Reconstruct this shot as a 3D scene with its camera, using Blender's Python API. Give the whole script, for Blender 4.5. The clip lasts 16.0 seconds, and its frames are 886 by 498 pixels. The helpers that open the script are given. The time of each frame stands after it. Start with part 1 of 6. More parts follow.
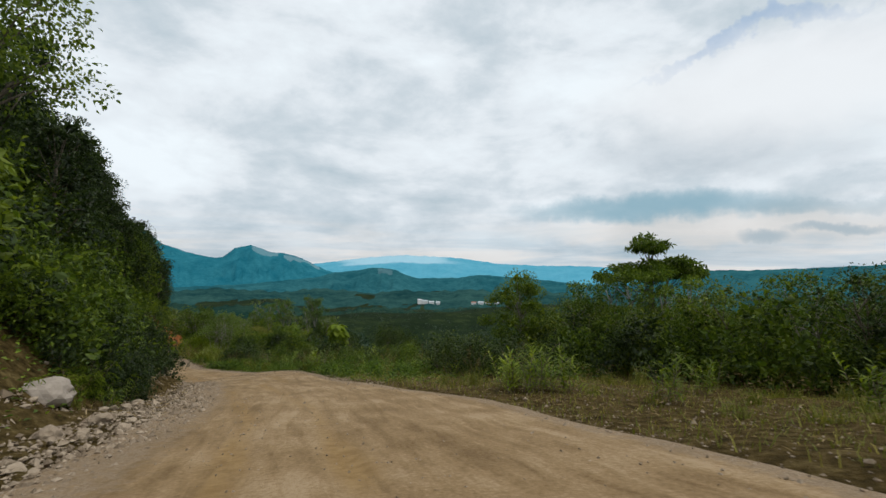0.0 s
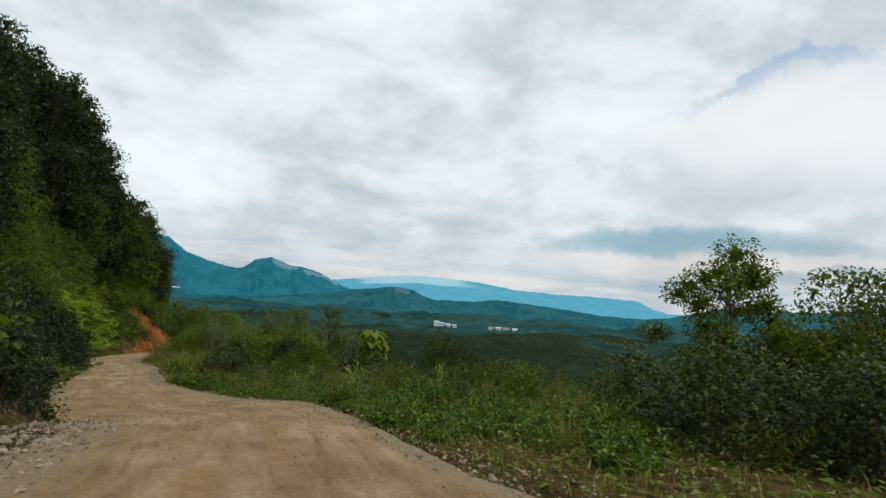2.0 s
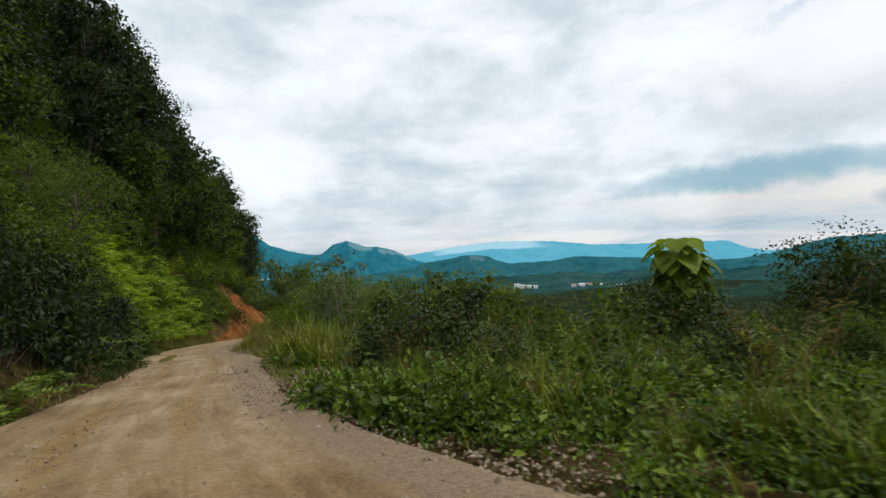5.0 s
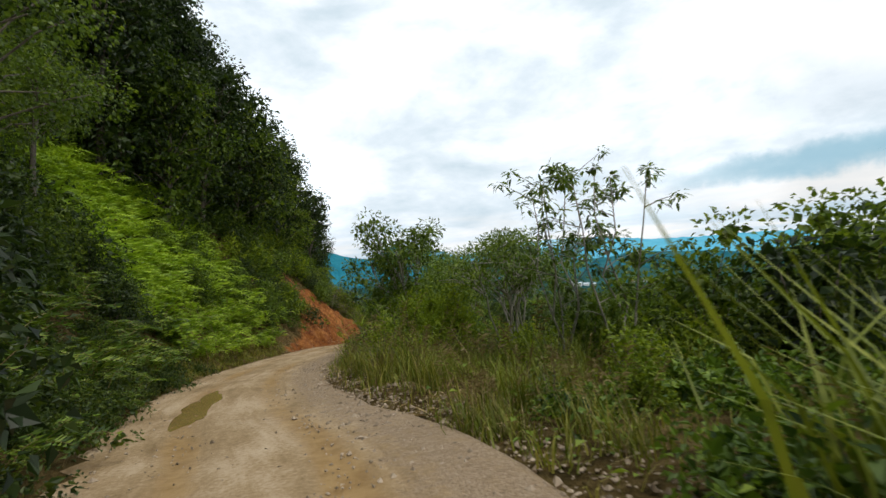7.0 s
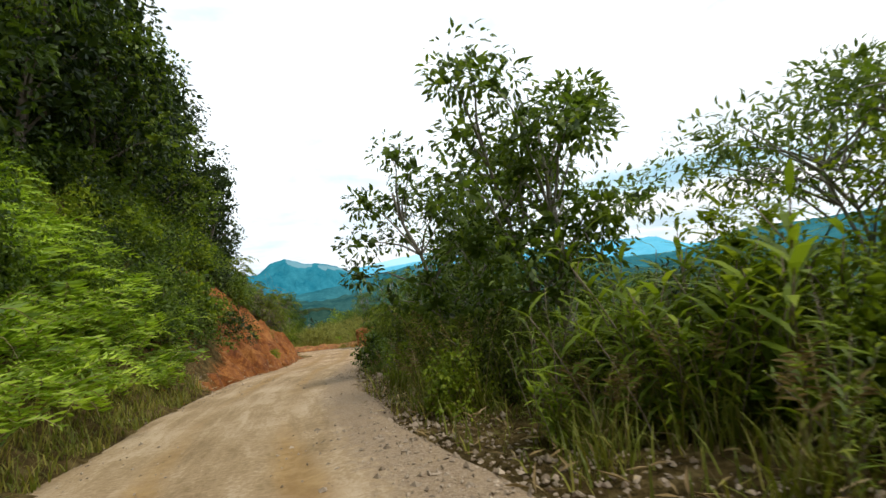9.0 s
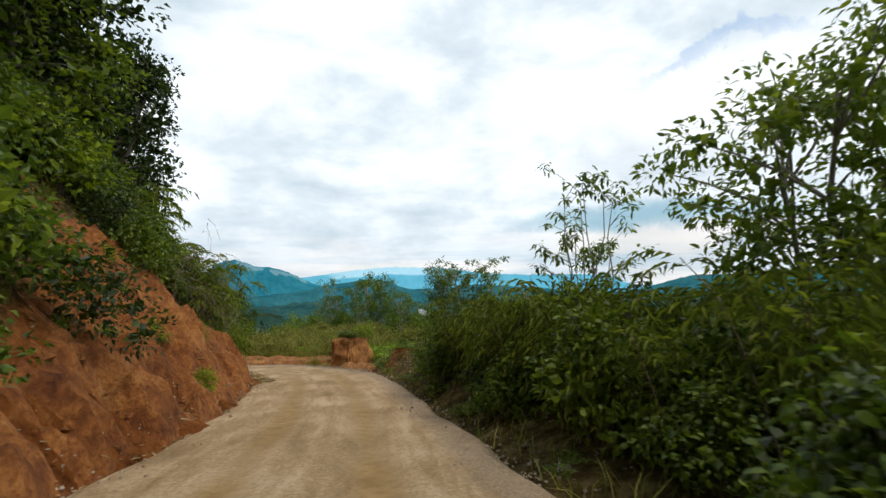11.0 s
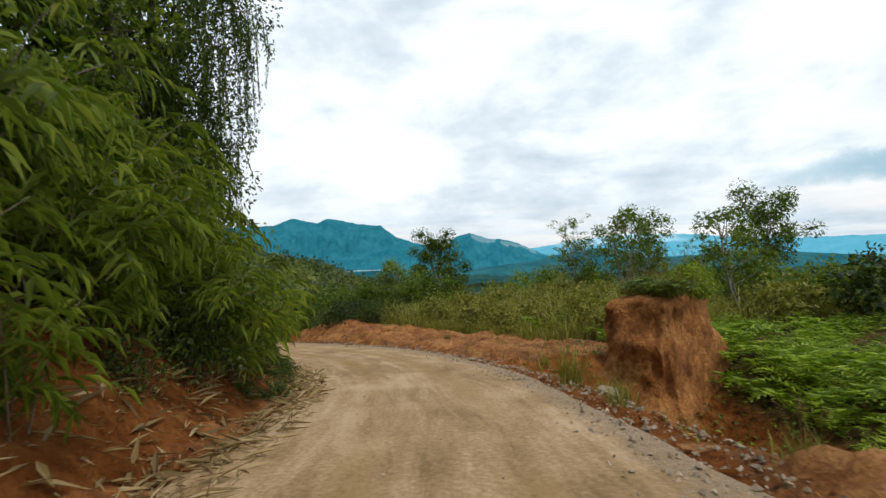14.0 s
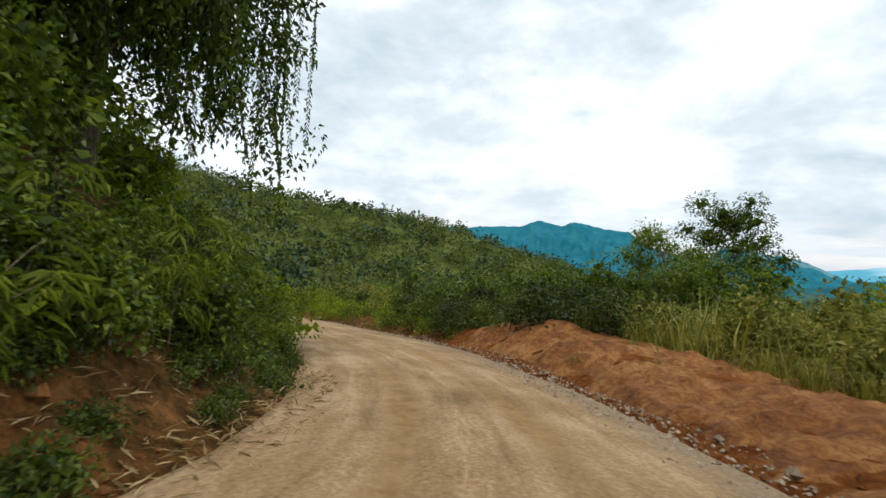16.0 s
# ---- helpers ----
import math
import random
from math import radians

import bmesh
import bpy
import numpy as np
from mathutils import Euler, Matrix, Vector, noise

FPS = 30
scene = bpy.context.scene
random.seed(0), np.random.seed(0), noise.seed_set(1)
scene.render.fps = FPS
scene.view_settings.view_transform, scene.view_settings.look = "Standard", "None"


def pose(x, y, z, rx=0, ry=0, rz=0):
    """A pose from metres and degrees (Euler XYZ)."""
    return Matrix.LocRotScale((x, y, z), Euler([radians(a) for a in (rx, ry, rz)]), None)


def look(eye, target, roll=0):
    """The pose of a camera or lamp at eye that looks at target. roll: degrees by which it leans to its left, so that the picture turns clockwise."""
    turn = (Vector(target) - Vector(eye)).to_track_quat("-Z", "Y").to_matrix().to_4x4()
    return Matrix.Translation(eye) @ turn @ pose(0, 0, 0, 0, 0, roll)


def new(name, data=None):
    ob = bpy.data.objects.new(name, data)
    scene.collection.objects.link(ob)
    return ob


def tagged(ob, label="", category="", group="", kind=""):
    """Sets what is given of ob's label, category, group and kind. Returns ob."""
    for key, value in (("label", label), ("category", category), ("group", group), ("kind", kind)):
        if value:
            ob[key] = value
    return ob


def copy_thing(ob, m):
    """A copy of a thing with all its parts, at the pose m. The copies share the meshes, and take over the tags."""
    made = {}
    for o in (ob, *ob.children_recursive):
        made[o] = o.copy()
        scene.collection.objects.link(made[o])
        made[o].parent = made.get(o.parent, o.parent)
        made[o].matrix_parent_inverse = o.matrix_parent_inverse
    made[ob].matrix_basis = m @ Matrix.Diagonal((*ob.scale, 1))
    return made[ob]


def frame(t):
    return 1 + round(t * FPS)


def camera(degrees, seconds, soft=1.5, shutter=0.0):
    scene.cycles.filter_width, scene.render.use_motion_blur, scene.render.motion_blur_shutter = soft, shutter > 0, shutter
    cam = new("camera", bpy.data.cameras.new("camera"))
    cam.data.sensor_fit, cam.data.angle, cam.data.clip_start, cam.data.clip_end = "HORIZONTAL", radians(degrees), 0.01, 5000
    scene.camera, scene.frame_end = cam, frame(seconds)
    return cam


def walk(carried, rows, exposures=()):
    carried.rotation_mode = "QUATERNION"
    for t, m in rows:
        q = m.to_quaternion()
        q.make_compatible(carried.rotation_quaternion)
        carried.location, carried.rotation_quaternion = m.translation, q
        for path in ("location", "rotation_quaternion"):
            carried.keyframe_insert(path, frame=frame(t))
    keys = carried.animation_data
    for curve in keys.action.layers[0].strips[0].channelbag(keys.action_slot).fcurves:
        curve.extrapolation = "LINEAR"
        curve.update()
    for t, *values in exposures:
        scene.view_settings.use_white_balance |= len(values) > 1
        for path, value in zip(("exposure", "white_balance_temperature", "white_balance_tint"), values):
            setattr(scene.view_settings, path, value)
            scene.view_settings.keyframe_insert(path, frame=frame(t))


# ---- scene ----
cam = camera(84.3, 16.0, shutter=0.1)
PATH = [
    (0, (0.331, 3.0, 1.102), (0.333, 4.997, 1.214), 0.1),
    (0.5, (-0.969, 7.456, 0.461), (-0.961, 9.452, 0.591), 0.4),
    (1, (-2.403, 11.923, -0.355), (-2.415, 13.918, -0.205), 0.4),
    (1.5, (-3.647, 16.175, -0.985), (-3.729, 18.166, -0.812), 1.9),
    (2, (-4.987, 20.167, -1.564), (-5.063, 22.155, -1.361), 3.5),
    (2.5, (-6.452, 23.994, -2.119), (-6.475, 25.987, -1.949), 3.7),
    (3, (-8.178, 27.763, -2.725), (-8.178, 29.758, -2.585), 5.0),
    (3.5, (-9.891, 31.539, -3.322), (-9.858, 33.534, -3.189), 5.1),
    (4, (-11.796, 34.811, -3.807), (-11.935, 36.802, -3.694), 3.5),
    (4.5, (-14.124, 37.324, -4.404), (-14.446, 39.296, -4.317), -0.2),
    (5, (-16.939, 40.089, -4.955), (-17.296, 42.056, -4.884), -3.1),
    (7.5, (-30.492, 57.516, -6.801), (-31.061, 59.431, -6.709), -4.8),
    (8, (-33.334, 60.527, -7.202), (-33.735, 62.484, -7.121), -6.1),
    (8.5, (-35.537, 63.267, -7.536), (-35.796, 65.248, -7.459), -7.0),
    (9, (-37.597, 66.159, -7.839), (-37.71, 68.154, -7.744), -6.9),
    (11.5, (-44.953, 85.727, -9.659), (-44.889, 87.718, -9.479), -0.8),
    (12, (-45.59, 89.746, -10.127), (-45.676, 91.735, -9.931), 0.1),
    (12.5, (-46.232, 93.738, -10.566), (-46.499, 95.713, -10.401), 0.2),
    (13, (-47.226, 98.467, -11.062), (-47.669, 100.414, -10.967), -1.7),
    (13.5, (-48.577, 103.204, -11.43), (-49.205, 105.102, -11.371), -2.7),
    (14, (-50.397, 107.535, -12.016), (-51.225, 109.355, -11.948), -2.1),
    (14.5, (-52.134, 111.406, -12.422), (-53.142, 113.132, -12.35), -1.5),
    (15, (-54.361, 115.522, -12.87), (-55.552, 117.126, -12.778), -0.3),
    (15.5, (-56.484, 118.517, -13.29), (-57.885, 119.942, -13.205), 1.8),
    (16, (-59.085, 121.393, -13.791), (-60.669, 122.612, -13.72), 3.4),
]
walk(cam, [(t, look(eye, target, roll)) for t, eye, target, roll in PATH],
     exposures=[(0, -0.42), (4, -0.36), (5, -0.27), (7.3, 0.07), (8.3, 0.36), (9.2, 0.38), (11.4, -0.1), (16, -0.06)])

# ---- world and sun ----
SUN_ELEVATION, SUN_AZIMUTH = 63.0, 118.0
world = bpy.data.worlds.new("overcast_sky")
scene.world = world
world.use_nodes = True


class Nodes:
    """A small help to write node trees in few lines."""

    def __init__(self, tree):
        self.t = tree
        tree.nodes.clear()

    def add(self, kind, inputs=None, **props):
        n = self.t.nodes.new(kind)
        for k, v in props.items():
            setattr(n, k, v)
        for k, v in (inputs or {}).items():
            if hasattr(v, "is_linked"):
                self.t.links.new(v, n.inputs[k])
            else:
                n.inputs[k].default_value = v
        return n

    def math(self, op, a, b=0.0, c=0.0):
        return self.add("ShaderNodeMath", {0: a, 1: b, 2: c}, operation=op).outputs[0]

    def ramp(self, fac, stops):
        n = self.add("ShaderNodeValToRGB", {"Fac": fac})
        e = n.color_ramp.elements
        while len(e) < len(stops):
            e.new(0.5)
        for el, (p, c) in zip(e, stops):
            el.position, el.color = p, (*c, 1) if len(c) == 3 else c
        return n.outputs["Color"]

    def grey(self, fac, p0, p1):
        return self.add("ShaderNodeMapRange", {"Value": fac, "From Min": p0, "From Max": p1}, interpolation_type="SMOOTHSTEP").outputs[0]

    def noise(self, vec, scale, detail=4.0, rough=0.55, dist=0.0):
        d = {"Scale": scale, "Detail": detail, "Roughness": rough, "Distortion": dist}
        if vec is not None:
            d["Vector"] = vec
        return self.add("ShaderNodeTexNoise", d).outputs["Fac"]

    def mix(self, fac, a, b, blend="MIX"):
        n = self.add("ShaderNodeMix", {0: fac}, data_type="RGBA", blend_type=blend)
        for i, v in ((6, a), (7, b)):
            if hasattr(v, "is_linked"):
                self.t.links.new(v, n.inputs[i])
            else:
                n.inputs[i].default_value = (*v, 1)
        return n.outputs[2]


# centre, direction along, half length, half height, colour, amount
STREAKS = [((0.527, 0.846, 0.086), (0.84, -0.53, -0.02), 0.34, 0.026, (0.98, 0.93, 0.88), 0.5),
           ((0.389, 0.913, 0.130), (0.91, -0.40, -0.02), 0.20, 0.022, (0.26, 0.52, 0.66), 0.75),
           ((0.630, 0.770, 0.118), (0.77, -0.63, -0.02), 0.12, 0.010, (0.42, 0.58, 0.67), 0.4),
           ((0.548, 0.834, 0.070), (0.83, -0.55, -0.03), 0.030, 0.012, (0.50, 0.63, 0.72), 0.8),
           ((0.627, 0.775, 0.080), (0.77, -0.62, -0.03), 0.055, 0.008, (0.50, 0.63, 0.72), 0.8),
           ((0.490, 0.842, 0.226), (0.86, -0.50, -0.03), 0.20, 0.045, (0.62, 0.71, 0.79), 0.5),
           ((0.559, 0.769, 0.309), (0.81, -0.58, -0.02), 0.26, 0.075, (1.12, 1.16, 1.20), 0.8)]
RIFT = Vector((0.487, 0.783, 0.387))
RIFT_ALONG = Vector((0.81, -0.57, 0.135)).normalized()
RIFT_ACROSS = RIFT.cross(RIFT_ALONG).normalized()


def make_world():
    n = Nodes(world.node_tree)
    sky = n.add("ShaderNodeTexSky", sky_type="NISHITA", sun_disc=False, sun_elevation=radians(SUN_ELEVATION), sun_rotation=radians(SUN_AZIMUTH))
    blue = n.mix(1.0, sky.outputs[0], (0.10, 0.10, 0.10), "MULTIPLY")
    coord = n.add("ShaderNodeTexCoord").outputs["Generated"]
    sep = n.add("ShaderNodeSeparateXYZ", {0: coord})
    up = n.math("MAXIMUM", n.math("ADD", sep.outputs[2], 0.17), 0.05)
    flat = n.add("ShaderNodeCombineXYZ", {0: n.math("DIVIDE", sep.outputs[0], up), 1: n.math("DIVIDE", sep.outputs[1], up), 2: 0.0}).outputs[0]
    big = n.noise(flat, 0.8, 8.0, 0.58, 0.3)
    lump = n.noise(n.add("ShaderNodeVectorMath", {0: coord, 1: (2.2, 2.2, 4.6)}, operation="MULTIPLY").outputs[0], 1.75, 9.0, 0.58, 0.2)
    body = n.math("ADD", n.math("MULTIPLY", big, 0.45), n.math("MULTIPLY", lump, 0.55))
    shade = n.ramp(body, [(0.40, (1.16, 1.26, 1.33)), (0.48, (1.03, 1.11, 1.18)), (0.54, (0.83, 0.93, 1.01)), (0.62, (0.64, 0.77, 0.86))])
    gaps = n.grey(n.noise(flat, 0.45, 5.0, 0.6, 0.6), 0.635, 0.70)
    clouds = n.mix(gaps, shade, blue)
    # one longer rift of blue in the cloud sheet
    off = n.add("ShaderNodeVectorMath", {0: coord, 1: RIFT}, operation="SUBTRACT").outputs[0]
    a = n.add("ShaderNodeVectorMath", {0: off, 1: RIFT_ALONG}, operation="DOT_PRODUCT").outputs["Value"]
    b = n.add("ShaderNodeVectorMath", {0: off, 1: RIFT_ACROSS}, operation="DOT_PRODUCT").outputs["Value"]
    b = n.math("ADD", b, n.math("MULTIPLY_ADD", n.noise(coord, 7.0, 5.0, 0.6), 0.17, -0.085))
    r = n.math("ADD", n.math("POWER", n.math("DIVIDE", a, 0.15), 2.0), n.math("POWER", n.math("DIVIDE", b, 0.011), 2.0))
    clouds = n.mix(n.math("MULTIPLY", n.grey(r, 1.7, 0.1), 0.55), clouds, (0.36, 0.56, 0.88))
    low = n.grey(sep.outputs[2], 0.16, 0.0)
    band = n.ramp(n.noise(n.add("ShaderNodeVectorMath", {0: coord, 1: (2.2, 2.2, 26.0)}, operation="MULTIPLY").outputs[0], 1.3, 5.0, 0.55, 0.4),
                  [(0.36, (0.36, 0.53, 0.65)), (0.48, (0.66, 0.74, 0.80)), (0.60, (0.96, 0.91, 0.86))])
    air = n.mix(n.math("MULTIPLY", low, 0.7), clouds, band)
    # dark teal streaks and a warm white band low over the valley
    wob = n.math("MULTIPLY_ADD", n.noise(coord, 13.0, 5.0, 0.6), 0.06, -0.03)
    for (cx, cy, cz), (lx, ly, lz), half, thin, colour, much in STREAKS:
        o = n.add("ShaderNodeVectorMath", {0: coord, 1: (cx, cy, cz)}, operation="SUBTRACT").outputs[0]
        e = n.math("DIVIDE", n.add("ShaderNodeVectorMath", {0: o, 1: (lx, ly, lz)}, operation="DOT_PRODUCT").outputs["Value"], half)
        h = n.math("DIVIDE", n.math("ADD", n.math("MULTIPLY_ADD", n.add("ShaderNodeSeparateXYZ", {0: o}).outputs[2], 1.0, wob), n.math("MULTIPLY", e, -lz * half)), thin)
        q = n.math("ADD", n.math("POWER", n.math("ABSOLUTE", e), 2.0), n.math("POWER", n.math("ABSOLUTE", h), 2.0))
        air = n.mix(n.math("MULTIPLY", n.grey(q, 2.2, 0.0), much), air, colour)
    below = n.grey(sep.outputs[2], -0.02, -0.10)
    full = n.mix(below, air, (0.10, 0.14, 0.12))
    bg = n.add("ShaderNodeBackground", {"Color": full, "Strength": 1.0})
    n.add("ShaderNodeOutputWorld", {0: bg.outputs[0]})


make_world()
sun = new("sun", bpy.data.lights.new("sun", "SUN"))
sun.data.energy, sun.data.angle, sun.data.color = 2.05, radians(12), (1.0, 0.93, 0.82)
_a, _e = radians(SUN_AZIMUTH), radians(SUN_ELEVATION)
sun.matrix_world = look((0, 0, 60), (-math.sin(_a) * math.cos(_e) , -math.cos(_a) * math.cos(_e), 60 - math.sin(_e)))

# ---- materials ----


def material(name):
    m = bpy.data.materials.new(name)
    m.use_nodes = True
    return m, Nodes(m.node_tree)


def finish(n, color, rough=0.9, bump=None, strength=0.3, dist=0.02, **extra):
    d = {"Base Color": color, "Roughness": rough, "Specular IOR Level": 0.25}
    if bump is not None:
        d["Normal"] = n.add("ShaderNodeBump", {"Height": bump, "Strength": strength, "Distance": dist}).outputs[0]
    d.update(extra)
    p = n.add("ShaderNodeBsdfPrincipled", d)
    n.add("ShaderNodeOutputMaterial", {0: p.outputs[0]})


def leaf_material(name, dark, mid, light, rough=0.5, gloss=0.35, through_light=0.35):
    """Leaves: each leaf has its own tone, and some light passes through."""
    m, n = material(name)
    rnd = n.add("ShaderNodeNewGeometry").outputs["Random Per Island"]
    ob = n.add("ShaderNodeObjectInfo").outputs["Random"]
    pos = n.add("ShaderNodeTexCoord").outputs["Object"]
    big = n.noise(pos, 0.8, 2.0)
    f = n.math("ADD", n.math("MULTIPLY", rnd, 0.55), n.math("MULTIPLY", big, 0.5))
    f = n.math("ADD", f, n.math("MULTIPLY_ADD", ob, 0.24, -0.16))
    col = n.ramp(f, [(0.12, dark), (0.5, mid), (0.9, light)])
    p = n.add("ShaderNodeBsdfPrincipled", {"Base Color": col, "Roughness": rough, "Specular IOR Level": gloss})
    tr = n.add("ShaderNodeBsdfTranslucent", {"Color": n.mix(1.0, col, (1.0, 1.0, 0.55), "MULTIPLY")})
    mx = n.add("ShaderNodeMixShader", {0: through_light, 1: p.outputs[0], 2: tr.outputs[0]})
    n.add("ShaderNodeOutputMaterial", {0: mx.outputs[0]})
    return m


def bark_material(name, a, b):
    m, n = material(name)
    pos = n.add("ShaderNodeTexCoord").outputs["Object"]
    v = n.add("ShaderNodeVectorMath", {0: pos, 1: (9.0, 9.0, 2.0)}, operation="MULTIPLY").outputs[0]
    f = n.noise(v, 2.0, 6.0, 0.65)
    finish(n, n.ramp(f, [(0.3, a), (0.7, b)]), 0.9, f, 0.5, 0.03)
    return m


LEAF_DARK = leaf_material("leaf_dark_forest", (0.008, 0.017, 0.004), (0.023, 0.044, 0.008), (0.07, 0.105, 0.014))
LEAF_MID = leaf_material("leaf_mid_green", (0.030, 0.052, 0.006), (0.098, 0.158, 0.018), (0.240, 0.305, 0.040), through_light=0.5)
LEAF_LIGHT = leaf_material("leaf_light_green", (0.075, 0.115, 0.008), (0.195, 0.27, 0.018), (0.4, 0.45, 0.04), gloss=0.2, through_light=0.5)
LEAF_BAMBOO = leaf_material("leaf_bamboo", (0.045, 0.066, 0.009), (0.150, 0.215, 0.020), (0.37, 0.40, 0.065), through_light=0.5)
LEAF_THICKET = leaf_material("leaf_thicket", (0.030, 0.036, 0.010), (0.095, 0.135, 0.018), (0.330, 0.370, 0.050), through_light=0.5)
LEAF_GRASS = leaf_material("grass_blade", (0.069, 0.09, 0.009), (0.163, 0.185, 0.018), (0.362, 0.3, 0.068), rough=0.6)
LEAF_DRY = leaf_material("dry_stalk", (0.095, 0.065, 0.026), (0.230, 0.170, 0.075), (0.430, 0.350, 0.190), rough=0.8, gloss=0.15, through_light=0.2)
LEAF_CREEPER = leaf_material("leaf_creeper", (0.020, 0.046, 0.006), (0.112, 0.190, 0.016), (0.280, 0.360, 0.036))
LEAF_FERN = leaf_material("leaf_fern", (0.075, 0.14, 0.009), (0.255, 0.38, 0.022), (0.46, 0.6, 0.05), through_light=0.5)
LEAF_FIELD = leaf_material("tall_field_grass", (0.080, 0.085, 0.014), (0.215, 0.215, 0.036), (0.400, 0.365, 0.095), rough=0.65)
LEAF_SLOPE = leaf_material("leaf_forest_edge", (0.020, 0.038, 0.005), (0.092, 0.148, 0.014), (0.240, 0.300, 0.030), through_light=0.5)
# Lighter, tealer leaf tones: the haze over the valley put into the colour.
LEAF_VALLEY = leaf_material("leaf_valley_woods_haze", (0.010, 0.028, 0.014), (0.028, 0.062, 0.030), (0.060, 0.100, 0.044), through_light=0.2)
LEAF_VERGE = leaf_material("leaf_verge_bush", (0.018, 0.036, 0.005), (0.082, 0.126, 0.011), (0.215, 0.250, 0.024))
LEAF_MOUND = leaf_material("leaf_creeper_mound", (0.010, 0.022, 0.004), (0.042, 0.074, 0.009), (0.120, 0.155, 0.018))
LEAF_SPUR = leaf_material("leaf_spur_scrub", (0.060, 0.085, 0.016), (0.125, 0.160, 0.032), (0.230, 0.245, 0.065))
LEAF_REED = leaf_material("reed_blade", (0.070, 0.092, 0.010), (0.185, 0.225, 0.024), (0.370, 0.370, 0.060), rough=0.6)
BARK = bark_material("bark_grey_brown", (0.055, 0.042, 0.030), (0.19, 0.16, 0.125))
BARK_PALE = bark_material("bark_pale", (0.14, 0.12, 0.095), (0.36, 0.33, 0.28))
DRY_SHEATH = leaf_material("dry_bamboo_sheath", (0.12, 0.078, 0.032), (0.31, 0.22, 0.10), (0.54, 0.43, 0.26), rough=0.7, gloss=0.2, through_light=0.15)
TWIG = bark_material("dry_twig", (0.10, 0.075, 0.05), (0.26, 0.21, 0.155))


def ground_material():
    m, n = material("ground_soil_and_litter")
    pos = n.add("ShaderNodeTexCoord").outputs["Object"]
    red = n.add("ShaderNodeAttribute", attribute_name="red_soil").outputs["Fac"]
    wood = n.add("ShaderNodeAttribute", attribute_name="forest").outputs["Fac"]
    f = n.noise(pos, 3.2, 8.0, 0.65)
    g = n.noise(pos, 0.35, 5.0, 0.6)
    clod = n.noise(pos, 11.0, 6.0, 0.6)
    litter = n.ramp(f, [(0.30, (0.024, 0.019, 0.008)), (0.5, (0.090, 0.062, 0.023)), (0.70, (0.195, 0.145, 0.060))])
    soil = n.ramp(n.math("ADD", n.math("MULTIPLY", f, 0.6), n.math("MULTIPLY", g, 0.4)),
                  [(0.32, (0.060, 0.017, 0.005)), (0.5, (0.185, 0.062, 0.016)), (0.68, (0.33, 0.14, 0.045))])
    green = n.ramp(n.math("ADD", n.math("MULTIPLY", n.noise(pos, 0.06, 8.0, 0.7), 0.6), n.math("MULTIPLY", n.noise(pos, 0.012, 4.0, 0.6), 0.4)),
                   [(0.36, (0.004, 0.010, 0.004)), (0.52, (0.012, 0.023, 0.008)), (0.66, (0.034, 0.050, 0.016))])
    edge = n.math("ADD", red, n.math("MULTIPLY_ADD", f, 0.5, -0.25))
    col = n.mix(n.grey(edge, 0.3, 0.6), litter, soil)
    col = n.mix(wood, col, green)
    scrub = n.add("ShaderNodeAttribute", attribute_name="scrub").outputs["Fac"]
    col = n.mix(scrub, col, n.ramp(n.noise(pos, 0.08, 7.0, 0.65), [(0.36, (0.040, 0.058, 0.012)), (0.52, (0.085, 0.108, 0.024)), (0.66, (0.150, 0.155, 0.045))]))
    finish(n, col, 1.0, n.math("ADD", f, n.math("MULTIPLY", clod, 0.5)), 1.0, 0.25, **{"Specular IOR Level": 0.03})
    return m


